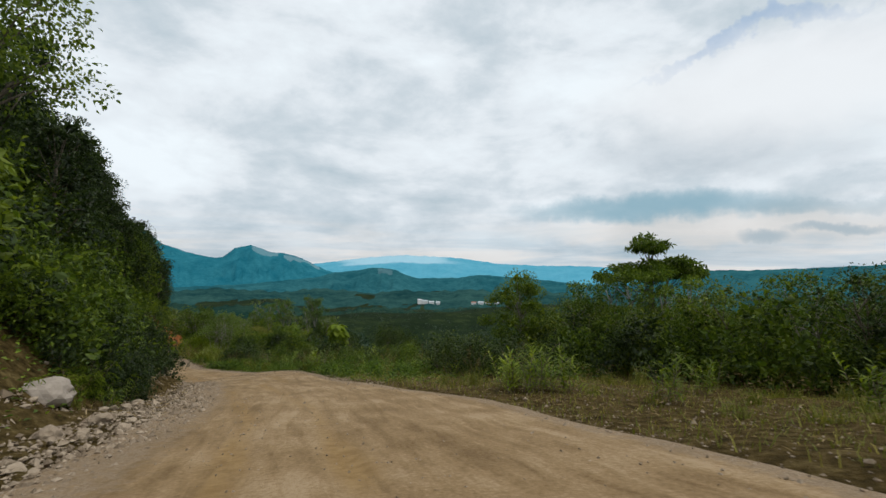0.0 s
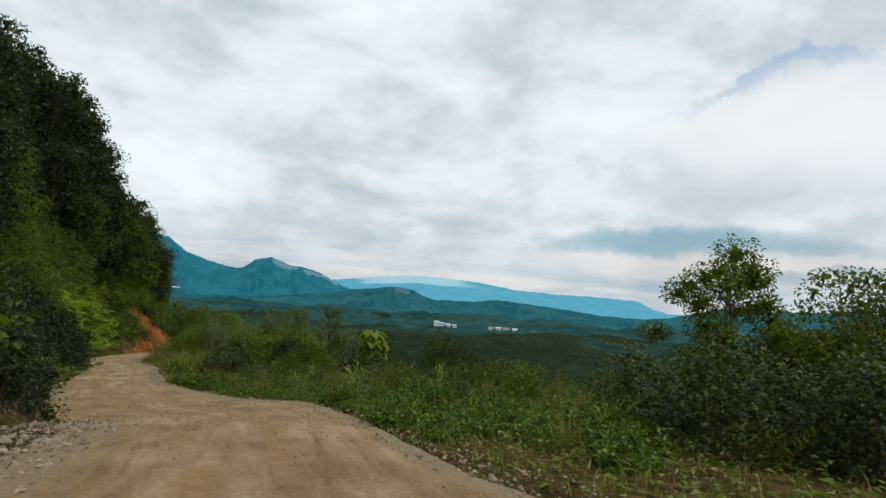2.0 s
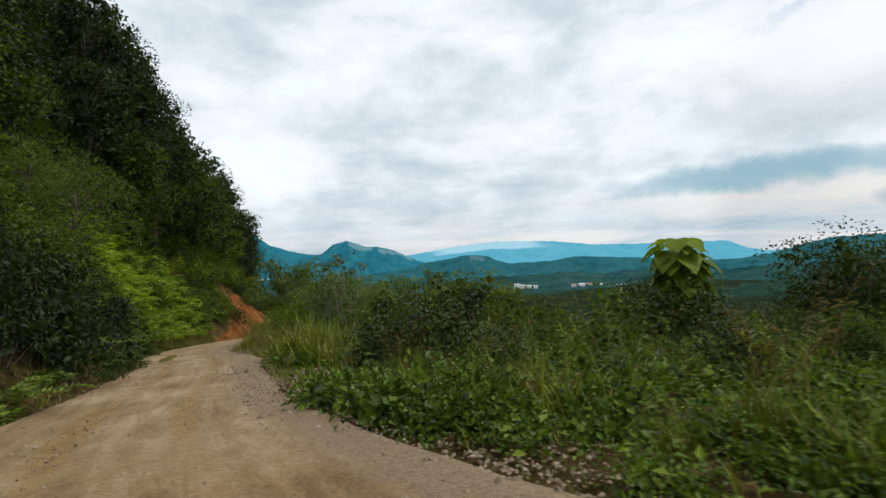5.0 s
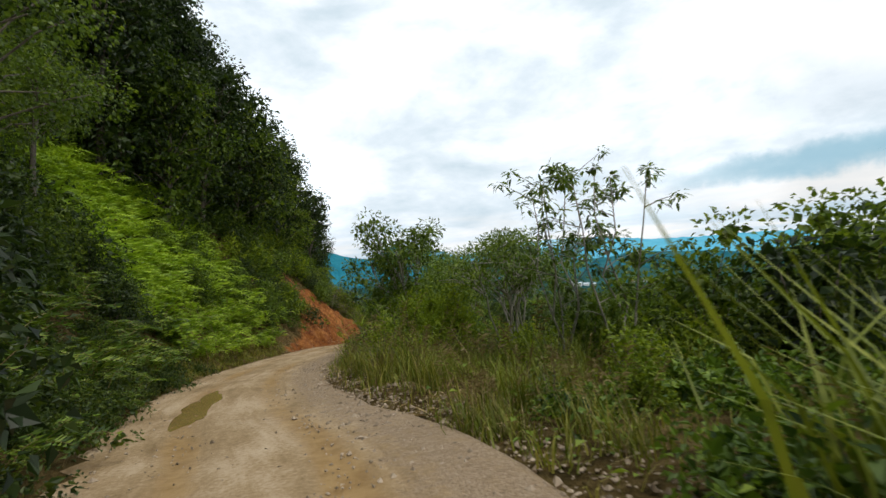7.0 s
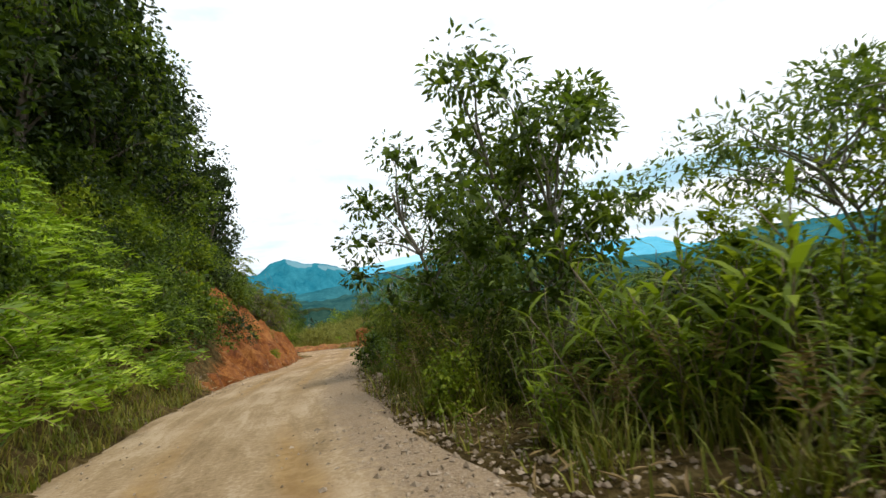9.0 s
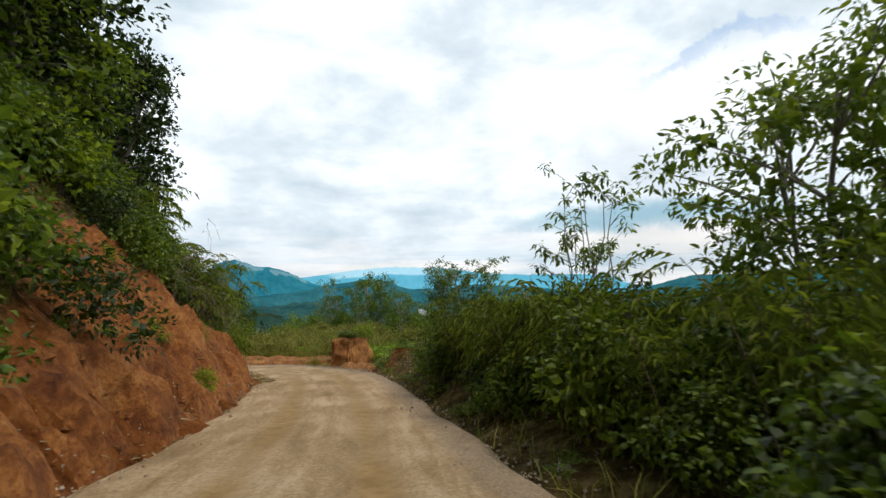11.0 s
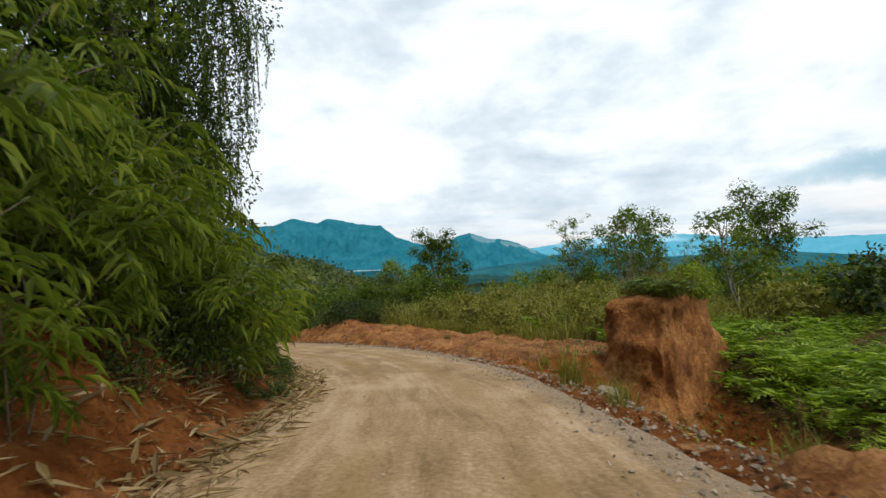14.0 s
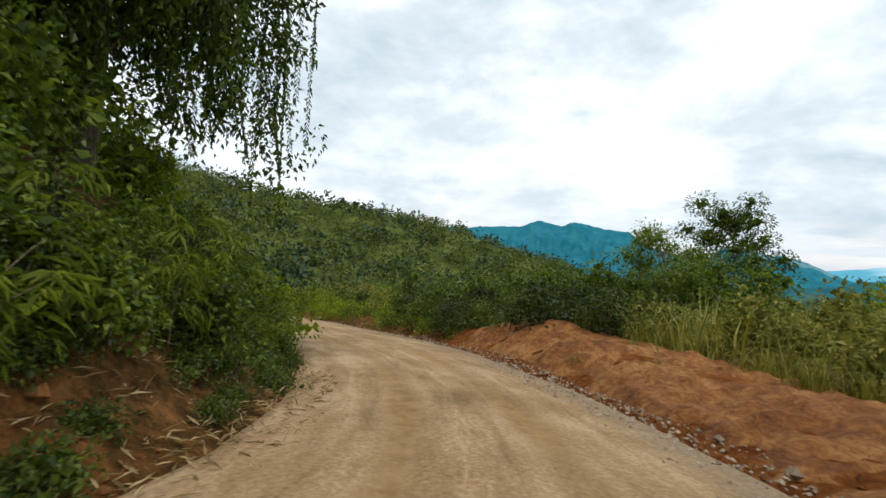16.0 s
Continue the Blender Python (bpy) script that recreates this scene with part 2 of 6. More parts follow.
def road_material():
    m, n = material("road_beige_dirt_and_gravel")
    pos = n.add("ShaderNodeTexCoord").outputs["Object"]
    side = n.add("ShaderNodeAttribute", attribute_name="gravel").outputs["Fac"]
    rut = n.add("ShaderNodeAttribute", attribute_name="rut").outputs["Fac"]
    grit = n.noise(pos, 34.0, 6.0, 0.7)
    mid = n.noise(pos, 3.5, 7.0, 0.62, 0.4)
    wide = n.noise(pos, 0.45, 4.0, 0.6)
    a = n.add("ShaderNodeAttribute", attribute_name="along").outputs["Fac"]
    c = n.add("ShaderNodeAttribute", attribute_name="across").outputs["Fac"]
    lane = n.add("ShaderNodeCombineXYZ", {0: n.math("MULTIPLY", a, 0.16), 1: c, 2: 0.0}).outputs[0]
    track = n.noise(lane, 2.6, 6.0, 0.62, 0.5)
    dirt = n.ramp(n.math("ADD", n.math("MULTIPLY", n.noise(pos, 16.0, 6.0, 0.7), 0.35), n.math("ADD", n.math("MULTIPLY", wide, 0.3), n.math("MULTIPLY", track, 0.35))),
                  [(0.40, (0.165, 0.108, 0.049)), (0.5, (0.280, 0.196, 0.106)), (0.585, (0.40, 0.305, 0.20))])
    dirt = n.mix(n.math("MULTIPLY", n.grey(n.math("MULTIPLY_ADD", wide, 30.0, a), 100.0, 70.0), 0.8), dirt, n.mix(1.0, dirt, (0.86, 0.78, 0.66), "MULTIPLY"))
    dirt = n.mix(n.grey(a, 100.0, 125.0), dirt, n.mix(1.0, dirt, (1.055, 0.98, 0.915), "MULTIPLY"))
    worn = n.math("MULTIPLY", n.grey(n.math("ADD", rut, n.math("MULTIPLY_ADD", track, 1.2, -0.6)), 0.15, 0.85), 0.9)
    dirt = n.mix(worn, dirt, n.mix(n.grey(mid, 0.35, 0.65), (0.200, 0.115, 0.038), (0.290, 0.185, 0.074)))
    stone = n.add("ShaderNodeTexVoronoi", {"Vector": pos, "Scale": 38.0})
    peb = n.ramp(n.math("FRACT", n.math("MULTIPLY", stone.outputs["Distance"], 3.1)), [(0.0, (0.25, 0.172, 0.105)), (1.0, (0.12, 0.078, 0.042))])
    tone = n.add("ShaderNodeSeparateColor", {0: stone.outputs["Color"]}).outputs[0]
    peb = n.mix(n.math("MULTIPLY", tone, 0.8), peb, (0.34, 0.26, 0.175))
    fac = n.grey(n.math("ADD", side, n.math("MULTIPLY_ADD", n.noise(pos, 4.5, 6.0, 0.75), 2.6, -1.3)), 0.3, 1.1)
    col = n.mix(fac, dirt, peb)
    col = n.mix(n.math("MULTIPLY", n.grey(grit, 0.62, 0.75), 0.35), col, (0.46, 0.38, 0.28))
    h = n.math("ADD", n.math("MULTIPLY", mid, 0.3), n.math("MULTIPLY", grit, 0.45))
    h = n.math("ADD", h, n.math("MULTIPLY", n.math("MULTIPLY", stone.outputs["Distance"], fac), -0.9))
    h = n.math("ADD", h, n.math("MULTIPLY", track, 0.8))
    finish(n, col, 0.93, h, 0.6, 0.04)
    return m


def red_soil_material(name="red_clay_soil", tones=((0.066, 0.020, 0.006), (0.215, 0.083, 0.022), (0.335, 0.152, 0.047), (0.46, 0.245, 0.098)), spot=(0.16, 0.055, 0.018)):
    m, n = material(name)
    pos = n.add("ShaderNodeTexCoord").outputs["Object"]
    v = n.add("ShaderNodeVectorMath", {0: pos, 1: (1.0, 1.0, 0.75)}, operation="MULTIPLY").outputs[0]
    f, g = n.noise(v, 5.0, 8.0, 0.65, 0.5), n.noise(pos, 0.9, 4.0, 0.6)
    col = n.ramp(n.math("ADD", n.math("MULTIPLY", f, 0.5), n.math("MULTIPLY", g, 0.5)),
                 list(zip((0.34, 0.47, 0.56, 0.70), tones)))
    fine = n.noise(pos, 14.0, 6.0, 0.65)
    col = n.mix(n.math("MULTIPLY", n.grey(fine, 0.52, 0.40), 0.55), col, spot)
    finish(n, col, 0.95, n.math("ADD", f, n.math("MULTIPLY", fine, 0.5)), 1.0, 0.12)
    return m


def stone_material(name, a, b):
    m, n = material(name)
    pos = n.add("ShaderNodeTexCoord").outputs["Object"]
    f = n.noise(pos, 7.0, 7.0, 0.65)
    r = n.add("ShaderNodeNewGeometry").outputs["Random Per Island"]
    col = n.ramp(n.math("ADD", n.math("MULTIPLY", f, 0.5), n.math("MULTIPLY", r, 0.5)), [(0.2, a), (0.8, b)])
    finish(n, col, 0.9, f, 0.6, 0.03)
    return m


def haze_material(name, low, high, glow, pale_parts=False, pale=(0.26, 0.35, 0.38), amount=0.3, patch=0.03):
    """Far wooded hills, a plain distant backdrop: the haze of kilometres of air is painted into the colour and its
    glow.
    """
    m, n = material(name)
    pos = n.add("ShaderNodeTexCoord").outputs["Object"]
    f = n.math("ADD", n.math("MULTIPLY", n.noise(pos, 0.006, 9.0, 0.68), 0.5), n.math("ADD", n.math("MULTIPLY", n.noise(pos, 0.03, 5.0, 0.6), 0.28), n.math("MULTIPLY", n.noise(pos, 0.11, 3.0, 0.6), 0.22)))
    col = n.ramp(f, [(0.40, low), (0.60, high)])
    if pale_parts:
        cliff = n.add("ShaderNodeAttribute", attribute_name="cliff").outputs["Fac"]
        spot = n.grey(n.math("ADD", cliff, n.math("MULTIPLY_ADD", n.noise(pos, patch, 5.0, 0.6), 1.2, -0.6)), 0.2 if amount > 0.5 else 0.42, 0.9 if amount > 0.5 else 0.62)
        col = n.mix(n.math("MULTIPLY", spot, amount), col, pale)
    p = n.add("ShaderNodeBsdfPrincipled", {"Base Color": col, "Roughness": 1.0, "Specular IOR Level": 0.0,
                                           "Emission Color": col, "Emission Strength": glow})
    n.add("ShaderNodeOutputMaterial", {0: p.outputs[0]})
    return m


# Clay tones about a third as bright as RED's, for the mound.
DARK_SOIL = red_soil_material("dark_red_soil", ((0.020, 0.008, 0.004), (0.060, 0.022, 0.010), (0.105, 0.040, 0.017), (0.170, 0.075, 0.034)), (0.035, 0.014, 0.007))
BANK_RED = red_soil_material("damp_orange_red_clay", ((0.050, 0.014, 0.004), (0.185, 0.060, 0.013), (0.300, 0.115, 0.027), (0.42, 0.195, 0.058)), (0.12, 0.035, 0.010))
PILLAR_CLAY = red_soil_material("dry_orange_clay", ((0.10, 0.033, 0.010), (0.29, 0.115, 0.032), (0.43, 0.195, 0.062), (0.55, 0.29, 0.115)), (0.20, 0.070, 0.022))
GROUND, ROAD, RED = ground_material(), road_material(), red_soil_material()
STONE = stone_material("stone_grey_brown", (0.13, 0.095, 0.062), (0.40, 0.32, 0.235))
ROCK = stone_material("boulder_pale", (0.20, 0.16, 0.125), (0.42, 0.37, 0.315))

# ---- the lie of the land ----
# Line of the road: x, y, height of its surface; from uphill to downhill.
LINE = [(4.4, -10.0, 1.30), (1.75, -1.8, 0.25), (0.33, 3.0, -0.45), (-2.40, 11.9, -1.90), (-4.99, 20.2, -3.11), (-8.18, 27.8, -4.28),
        (-11.8, 34.8, -5.36), (-16.95, 40.1, -6.51), (-24.2, 48.6, -7.55), (-30.5, 57.5, -8.35), (-35.5, 63.3, -9.09), (-39.6, 69.6, -9.72),
        (-42.9, 77.6, -10.5), (-44.95, 85.7, -11.21), (-46.2, 93.7, -12.12), (-48.6, 103.2, -12.98), (-52.1, 111.4, -13.97),
        (-56.5, 118.5, -14.84), (-62.8, 124.9, -15.75), (-70.2, 129.0, -16.45), (-79.0, 131.2, -17.1), (-91.0, 132.2, -17.9),
        (-106.0, 131.0, -18.9), (-122.0, 127.0, -20.0), (-140.0, 120.0, -21.5)]


def spline(points, step=0.5):
    p = np.array(points, float)
    p = np.vstack([2 * p[0] - p[1], p, 2 * p[-1] - p[-2]])
    out = []
    for i in range(1, len(p) - 2):
        n = max(2, int(np.linalg.norm(p[i + 1] - p[i]) / step))
        t = np.linspace(0, 1, n, endpoint=False)[:, None]
        a, b, c, d = p[i - 1], p[i], p[i + 1], p[i + 2]
        out.append(0.5 * ((2 * b) + (c - a) * t + (2 * a - 5 * b + 4 * c - d) * t**2 + (3 * b - a - 3 * c + d) * t**3))
    return np.vstack(out)


CURVE = spline(LINE)
CUT = np.r_[0, np.cumsum(np.linalg.norm(np.diff(CURVE[:, :2], axis=0), axis=1))]
ALONG = np.gradient(CURVE[:, :2], axis=0)
ALONG /= np.linalg.norm(ALONG, axis=1)[:, None]
RIGHT = np.stack([ALONG[:, 1], -ALONG[:, 0]], 1)


def road_place(s, d):
    """World x, y and the road's height at s metres along and d metres to the right of the line."""
    s = np.asarray(s, float)
    x = np.interp(s, CUT, CURVE[:, 0]) + np.interp(s, CUT, RIGHT[:, 0]) * d
    y = np.interp(s, CUT, CURVE[:, 1]) + np.interp(s, CUT, RIGHT[:, 1]) * d
    return x, y, np.interp(s, CUT, CURVE[:, 2])


def road_coords(x, y):
    """s, d and road height for arrays of world places."""
    x, y = np.ravel(x), np.ravel(y)
    s, d, z = np.empty(len(x)), np.empty(len(x)), np.empty(len(x))
    for i in range(0, len(x), 20000):
        k = slice(i, i + 20000)
        dx, dy = x[k, None] - CURVE[None, :, 0], y[k, None] - CURVE[None, :, 1]
        j = np.argmin(dx * dx + dy * dy, 1)
        n = np.arange(len(j))
        s[k], z[k] = CUT[j], CURVE[j, 2]
        side = dx[n, j] * RIGHT[j, 0] + dy[n, j] * RIGHT[j, 1]
        d[k] = np.sign(side) * np.hypot(dx[n, j], dy[n, j])
    return s, d, z


def smooth(x, a, b):
    t = np.clip((x - a) / (b - a), 0, 1)
    return t * t * (3 - 2 * t)


def bumps(x, y, size, seed=0.0):
    """Cheap smooth unevenness from a few sine waves, about -1 to 1."""
    x, y = x / size + seed * 1.7, y / size - seed * 2.3
    return (np.sin(x * 1.3 + 1.7 * np.sin(y * 0.9)) * np.cos(y * 1.1 + 1.3 * np.sin(x * 0.7)) + 0.5 * np.sin(2.9 * x + 1.1 * np.sin(3.1 * y)) * np.cos(2.7 * y)) / 1.4


S_KEYS = [0, 20, 27, 32, 38, 52, 60, 66, 72, 80, 95, 120, 150, 175, 260]
LEFT_EDGE = [3.2, 3.2, 3.4, 3.5, 3.4, 3.2, 3.1, 3.0, 2.2, 1.9, 2.4, 2.6, 2.4, 2.6, 2.6]
RIGHT_EDGE = [5.4, 5.4, 5.3, 3.9, 2.9, 3.2, 2.4, 2.0, 2.0, 2.2, 2.0, 1.9, 2.5, 2.4, 2.4]


# width of the gentle ground on the downhill side
FLAT_S = [0, 44, 49, 60, 75, 85, 110, 125, 135, 145, 160, 180, 205, 260]
FLAT_W = [26, 24, 12, 13, 13, 7, 8, 9, 10, 26, 48, 42, 14, 8]


def left_edge(s):
    return np.interp(s, S_KEYS, LEFT_EDGE)


def right_edge(s):
    return np.interp(s, S_KEYS, RIGHT_EDGE)


def ground_height(x, y, s, d, z):
    """Height of the ground: a road bench cut into a hillside that rises to the left and falls to the right."""
    le, re = left_edge(s), right_edge(s)
    out = np.zeros_like(x)
    # uphill side
    u = np.maximum(-d - le, 0)
    verge = np.interp(s, [0, 25, 45, 60, 80, 128, 134, 165, 200], [2.4, 2.2, 1.4, 0.7, 0.3, 0.3, 0.8, 0.9, 0.6])
    steep = np.interp(s, [0, 30, 60, 90, 107, 112, 132, 140, 150, 170, 190, 215], [0.8, 0.95, 1.1, 1.15, 1.15, 1.2, 1.2, 1.15, 1.1, 0.9, 0.6, 0.5])
    v = np.maximum(u - verge, 0)
    up = 0.07 * np.minimum(u, verge) + steep * np.minimum(v, 26) + 0.45 * np.maximum(v - 26, 0)
    up = np.where(v > 120, up - (v - 120) * 0.4, up)
    rills = bumps(s, v * 0.35, 0.5, 3.0) * 0.13 + bumps(s, v, 1.5, 1.0) * 0.22
    up = up + rills * smooth(v, 0.1, 1.2) * np.interp(s, [84, 104, 134, 150], [0.3, 1, 1, 0.6])
    # downhill side
    w = np.maximum(d - re, 0)
    flat = np.interp(s, FLAT_S, FLAT_W)
    f = np.maximum(w - flat, 0)
    tilt = np.interp(s, [0, 60, 90, 130, 145, 160, 200], [-0.045, -0.06, -0.05, -0.08, -0.02, 0.02, -0.02])
    down = tilt * np.minimum(w, flat) - 0.45 * f * smooth(f, -2, 12)
    down = np.maximum(down, -62)
    bank = np.interp(s, [106, 111, 124, 129, 132], [0, 0.55, 1.2, 1.25, 0.0]) * smooth(w, 0.5, 2.0) * (1 - smooth(w, 4.5, 8.5))
    berm = np.interp(s, [131, 134, 140, 150, 156, 166, 175, 200], [0, 0.25, 0.12, 0.14, 0.24, 0.5, 0.3, 0.2]) * smooth(w, 0.6, 2.2) * (1 - 0.8 * smooth(w, 3.0, 6.0))
    berm = berm * (1 + 0.35 * bumps(x, y, 1.7, 8.0)) + 0.35 * np.exp(-((s - 163) / 3.0) ** 2) * smooth(w, 0.8, 2.6) * (1 - smooth(w, 3.5, 7))
    brink = np.interp(s, [132, 137], [2.0, 0.7])
    dip = -2.2 * np.interp(s, [130, 133, 143.5, 146], [0, 1, 1, 0]) * smooth(w - brink, 0.0, 2.4) * (1 - 0.75 * smooth(w, 5.0, 9.0))
    near = np.where(d < 0, up, down + bank + berm + dip)
    rough = bumps(x, y, 0.55, 5.0) * 0.035 + bumps(x, y, 1.1) * 0.06 + bumps(x, y, 3.7, 2.0) * 0.12
    off = np.maximum(u, w)
    near = near + rough * smooth(off, 0.0, 1.2) + bumps(x, y, 13.0, 4.0) * 0.5 * smooth(off, 8, 25)
    h = z + near
    # the valley and its rolling hills
    r = np.hypot(x + 30, y - 70)
    hills = bumps(x, y, 170, 7.0) * 16 + bumps(x, y, 75, 9.0) * 5 + bumps(x, y, 420, 3.0) * 20
    valley = -78 + hills * smooth(r, 120, 420) - 12 * smooth(r, 700, 1500) + 20 * smooth(r, 1900, 4200)
    far = smooth(f, 60, 170) * (d > 0)
    h = h * (1 - far) + valley * far
    return h


def land(x, y):
    s, d, z = road_coords(x, y)
    return ground_height(np.ravel(np.asarray(x, float)), np.ravel(np.asarray(y, float)), s, d, z)


def at_road(s, d):
    """A place on the ground, as x, y, z."""
    x, y, _ = road_place(s, d)
    return float(x), float(y), float(land(np.array([x]), np.array([y]))[0])


# ---- mesh helpers ----


def mesh(name, verts, faces, mat, smooth_faces=False, attributes=None):
    me = bpy.data.meshes.new(name)
    v = np.asarray(verts, np.float32)
    f = np.asarray(faces, np.int32)
    me.vertices.add(len(v))
    me.vertices.foreach_set("co", v.ravel())
    k = f.shape[1]
    me.loops.add(f.size)
    me.loops.foreach_set("vertex_index", f.ravel())
    me.polygons.add(len(f))
    me.polygons.foreach_set("loop_start", np.arange(0, f.size, k, dtype=np.int32))
    me.polygons.foreach_set("use_smooth", np.full(len(f), smooth_faces))
    for key, val in (attributes or {}).items():
        a = me.attributes.new(key, "FLOAT", "POINT")
        a.data.foreach_set("value", np.asarray(val, np.float32))
    me.materials.append(mat)
    me.update(calc_edges=True)
    return me


def part(name, me, parent=None, label=""):
    ob = new(name, me)
    ob.parent = parent
    if label:
        ob["label"] = label
    return ob


def thing(name, label, category, group="", kind=""):
    return tagged(new(name), label, category, group, kind)


class Soup:
    """Gathers triangles and quads (as triangles) for one mesh."""

    def __init__(self):
        self.v, self.f, self.n = [], [], 0

    def add(self, v, f):
        v, f = np.asarray(v, float), np.asarray(f, int)
        self.v.append(v)
        self.f.append(f + self.n)
        self.n += len(v)
        return self

    def mesh(self, name, mat, smooth_faces=False):
        return mesh(name, np.vstack(self.v), np.vstack(self.f), mat, smooth_faces)


def unit(a):
    a = np.asarray(a, float)
    return a / np.maximum(np.linalg.norm(a, axis=-1, keepdims=True), 1e-9)


def tube(soup, points, r0, r1, sides=6):
    """A tapered, closed tube through the points."""
    p = np.asarray(points, float)
    t = unit(np.gradient(p, axis=0))
    ref = np.where(np.abs(t[:, 2:3]) > 0.9, [[1.0, 0, 0]], [[0, 0, 1.0]])
    a = unit(np.cross(t, ref))
    b = np.cross(t, a)
    r = np.linspace(r0, r1, len(p))[:, None, None]
    ang = np.linspace(0, 2 * np.pi, sides, endpoint=False)
    ring = a[:, None] * np.cos(ang)[None, :, None] + b[:, None] * np.sin(ang)[None, :, None]
    v = (p[:, None] + ring * r).reshape(-1, 3)
    f = []
    for i in range(len(p) - 1):
        for j in range(sides):
            q, w = i * sides + j, i * sides + (j + 1) % sides
            f += [(q, w, w + sides), (q, w + sides, q + sides)]
    e = (len(p) - 1) * sides
    f += [(e, e + j, e + j + 1) for j in range(1, sides - 1)]
    soup.add(v, f)


def leaves(soup, base, axis, normal, length, width, droop=0.15, fold=0.25, oval=False):
    """Many folded leaves at once: base, two sides, tip; oval ones have four points on their sides."""
    base, axis, normal = (np.asarray(q, float) for q in (base, axis, normal))
    axis = unit(axis)
    side = unit(np.cross(axis, normal))
    normal = np.cross(side, axis)
    L, W = np.broadcast_to(length, len(base))[:, None], np.broadcast_to(width, len(base))[:, None]
    if oval:
        i = np.arange(len(base))[:, None] * 6
        p1, p2 = base + axis * L * 0.25 - normal * L * droop * 0.06, base + axis * L * 0.62 - normal * L * droop * 0.4
        l1, l2 = side * W * 0.42, side * W * 0.44
        up = normal * W * fold
        v = np.stack([base, p1 + l1 + up, p2 + l2 + up, base + axis * L - normal * L * droop, p2 - l2 + up, p1 - l1 + up], 1).reshape(-1, 3)
        soup.add(v, np.concatenate([i + [[0, 1, 5]], i + [[1, 2, 5]], i + [[2, 4, 5]], i + [[2, 3, 4]]]))
        return
    mid = base + axis * L * 0.42
    lift = normal * W * fold
    tip = base + axis * L - normal * L * droop
    v = np.stack([base, mid + side * W * 0.5 + lift, tip, mid - side * W * 0.5 + lift], 1).reshape(-1, 3)
    i = np.arange(len(base))[:, None] * 4
    soup.add(v, np.concatenate([i + [[0, 1, 2]], i + [[0, 2, 3]]]))


def sphere_dirs(rng, n):
    return unit(rng.normal(size=(n, 3)))


def clump(soup, rng, centre, radii, n, length, width, shell=0.55, droop=0.2, upward=0.4, oval=False, core=0.0):
    """A leafy clump: leaves through an ellipsoid's outer part, pointing out and lying flat; core: the share of
    oversized leaves added inside to block light.
    """
    if core:
        m, q = max(4, int(n * core)), min(1.7 * length, 0.5 * radii[0])
        leaves(soup, np.asarray(centre) + sphere_dirs(rng, m) * rng.random((m, 1)) * 0.45 * np.asarray(radii), sphere_dirs(rng, m) * [1, 1, 0.6], sphere_dirs(rng, m), q, q * 0.7, 0.1, 0.1)
    d = sphere_dirs(rng, n)
    r = shell + (1 - shell) * rng.random((n, 1)) ** 0.6
    base = np.asarray(centre) + d * r * np.asarray(radii)
    axis = unit(d + rng.normal(size=(n, 3)) * 0.55 + [0, 0, -droop])
    nor = unit(rng.normal(size=(n, 3)) * 0.5 + [0, 0, upward + 0.4] + d * 0.4)
    s = rng.uniform(0.65, 1.25, n)
    leaves(soup, base, axis, nor, length * s, width * s, droop, 0.25, oval)

# ---- ground sheet ----


def graded(lo, hi, step, far, grow=1.16):
    mid = list(np.arange(lo, hi, step))
    out, a, k = [], hi, step
    while a < far:
        out.append(a)
        k *= grow
        a += k
    left, a, k = [], lo, step
    while a > -far:
        k *= grow
        a -= k
        left.append(a)
    return np.array(left[::-1] + mid + out)


SPUR = np.array([(-420.0, 90.0, 62.0), (-330.0, 150.0, 28.0), (-272.0, 222.0, 11.0), (-262.0, 262.0, 8.0), (-252.0, 310.0, -14.0), (-235.0, 400.0, -50.0)])


def spur_height(x, y):
    """A wooded spur of the mountain across the gully."""
    best = np.full(len(x), -400.0)
    for a, b in zip(SPUR[:-1], SPUR[1:]):
        d = b[:2] - a[:2]
        t = np.clip(((x - a[0]) * d[0] + (y - a[1]) * d[1]) / (d @ d), 0, 1)
        off = np.hypot(x - a[0] - t * d[0], y - a[1] - t * d[1])
        best = np.maximum(best, a[2] + t * (b[2] - a[2]) - 0.34 * np.sqrt(off**2 + 100) + 3.4 + bumps(x, y, 26, 5.0) * 2.0)
    return best


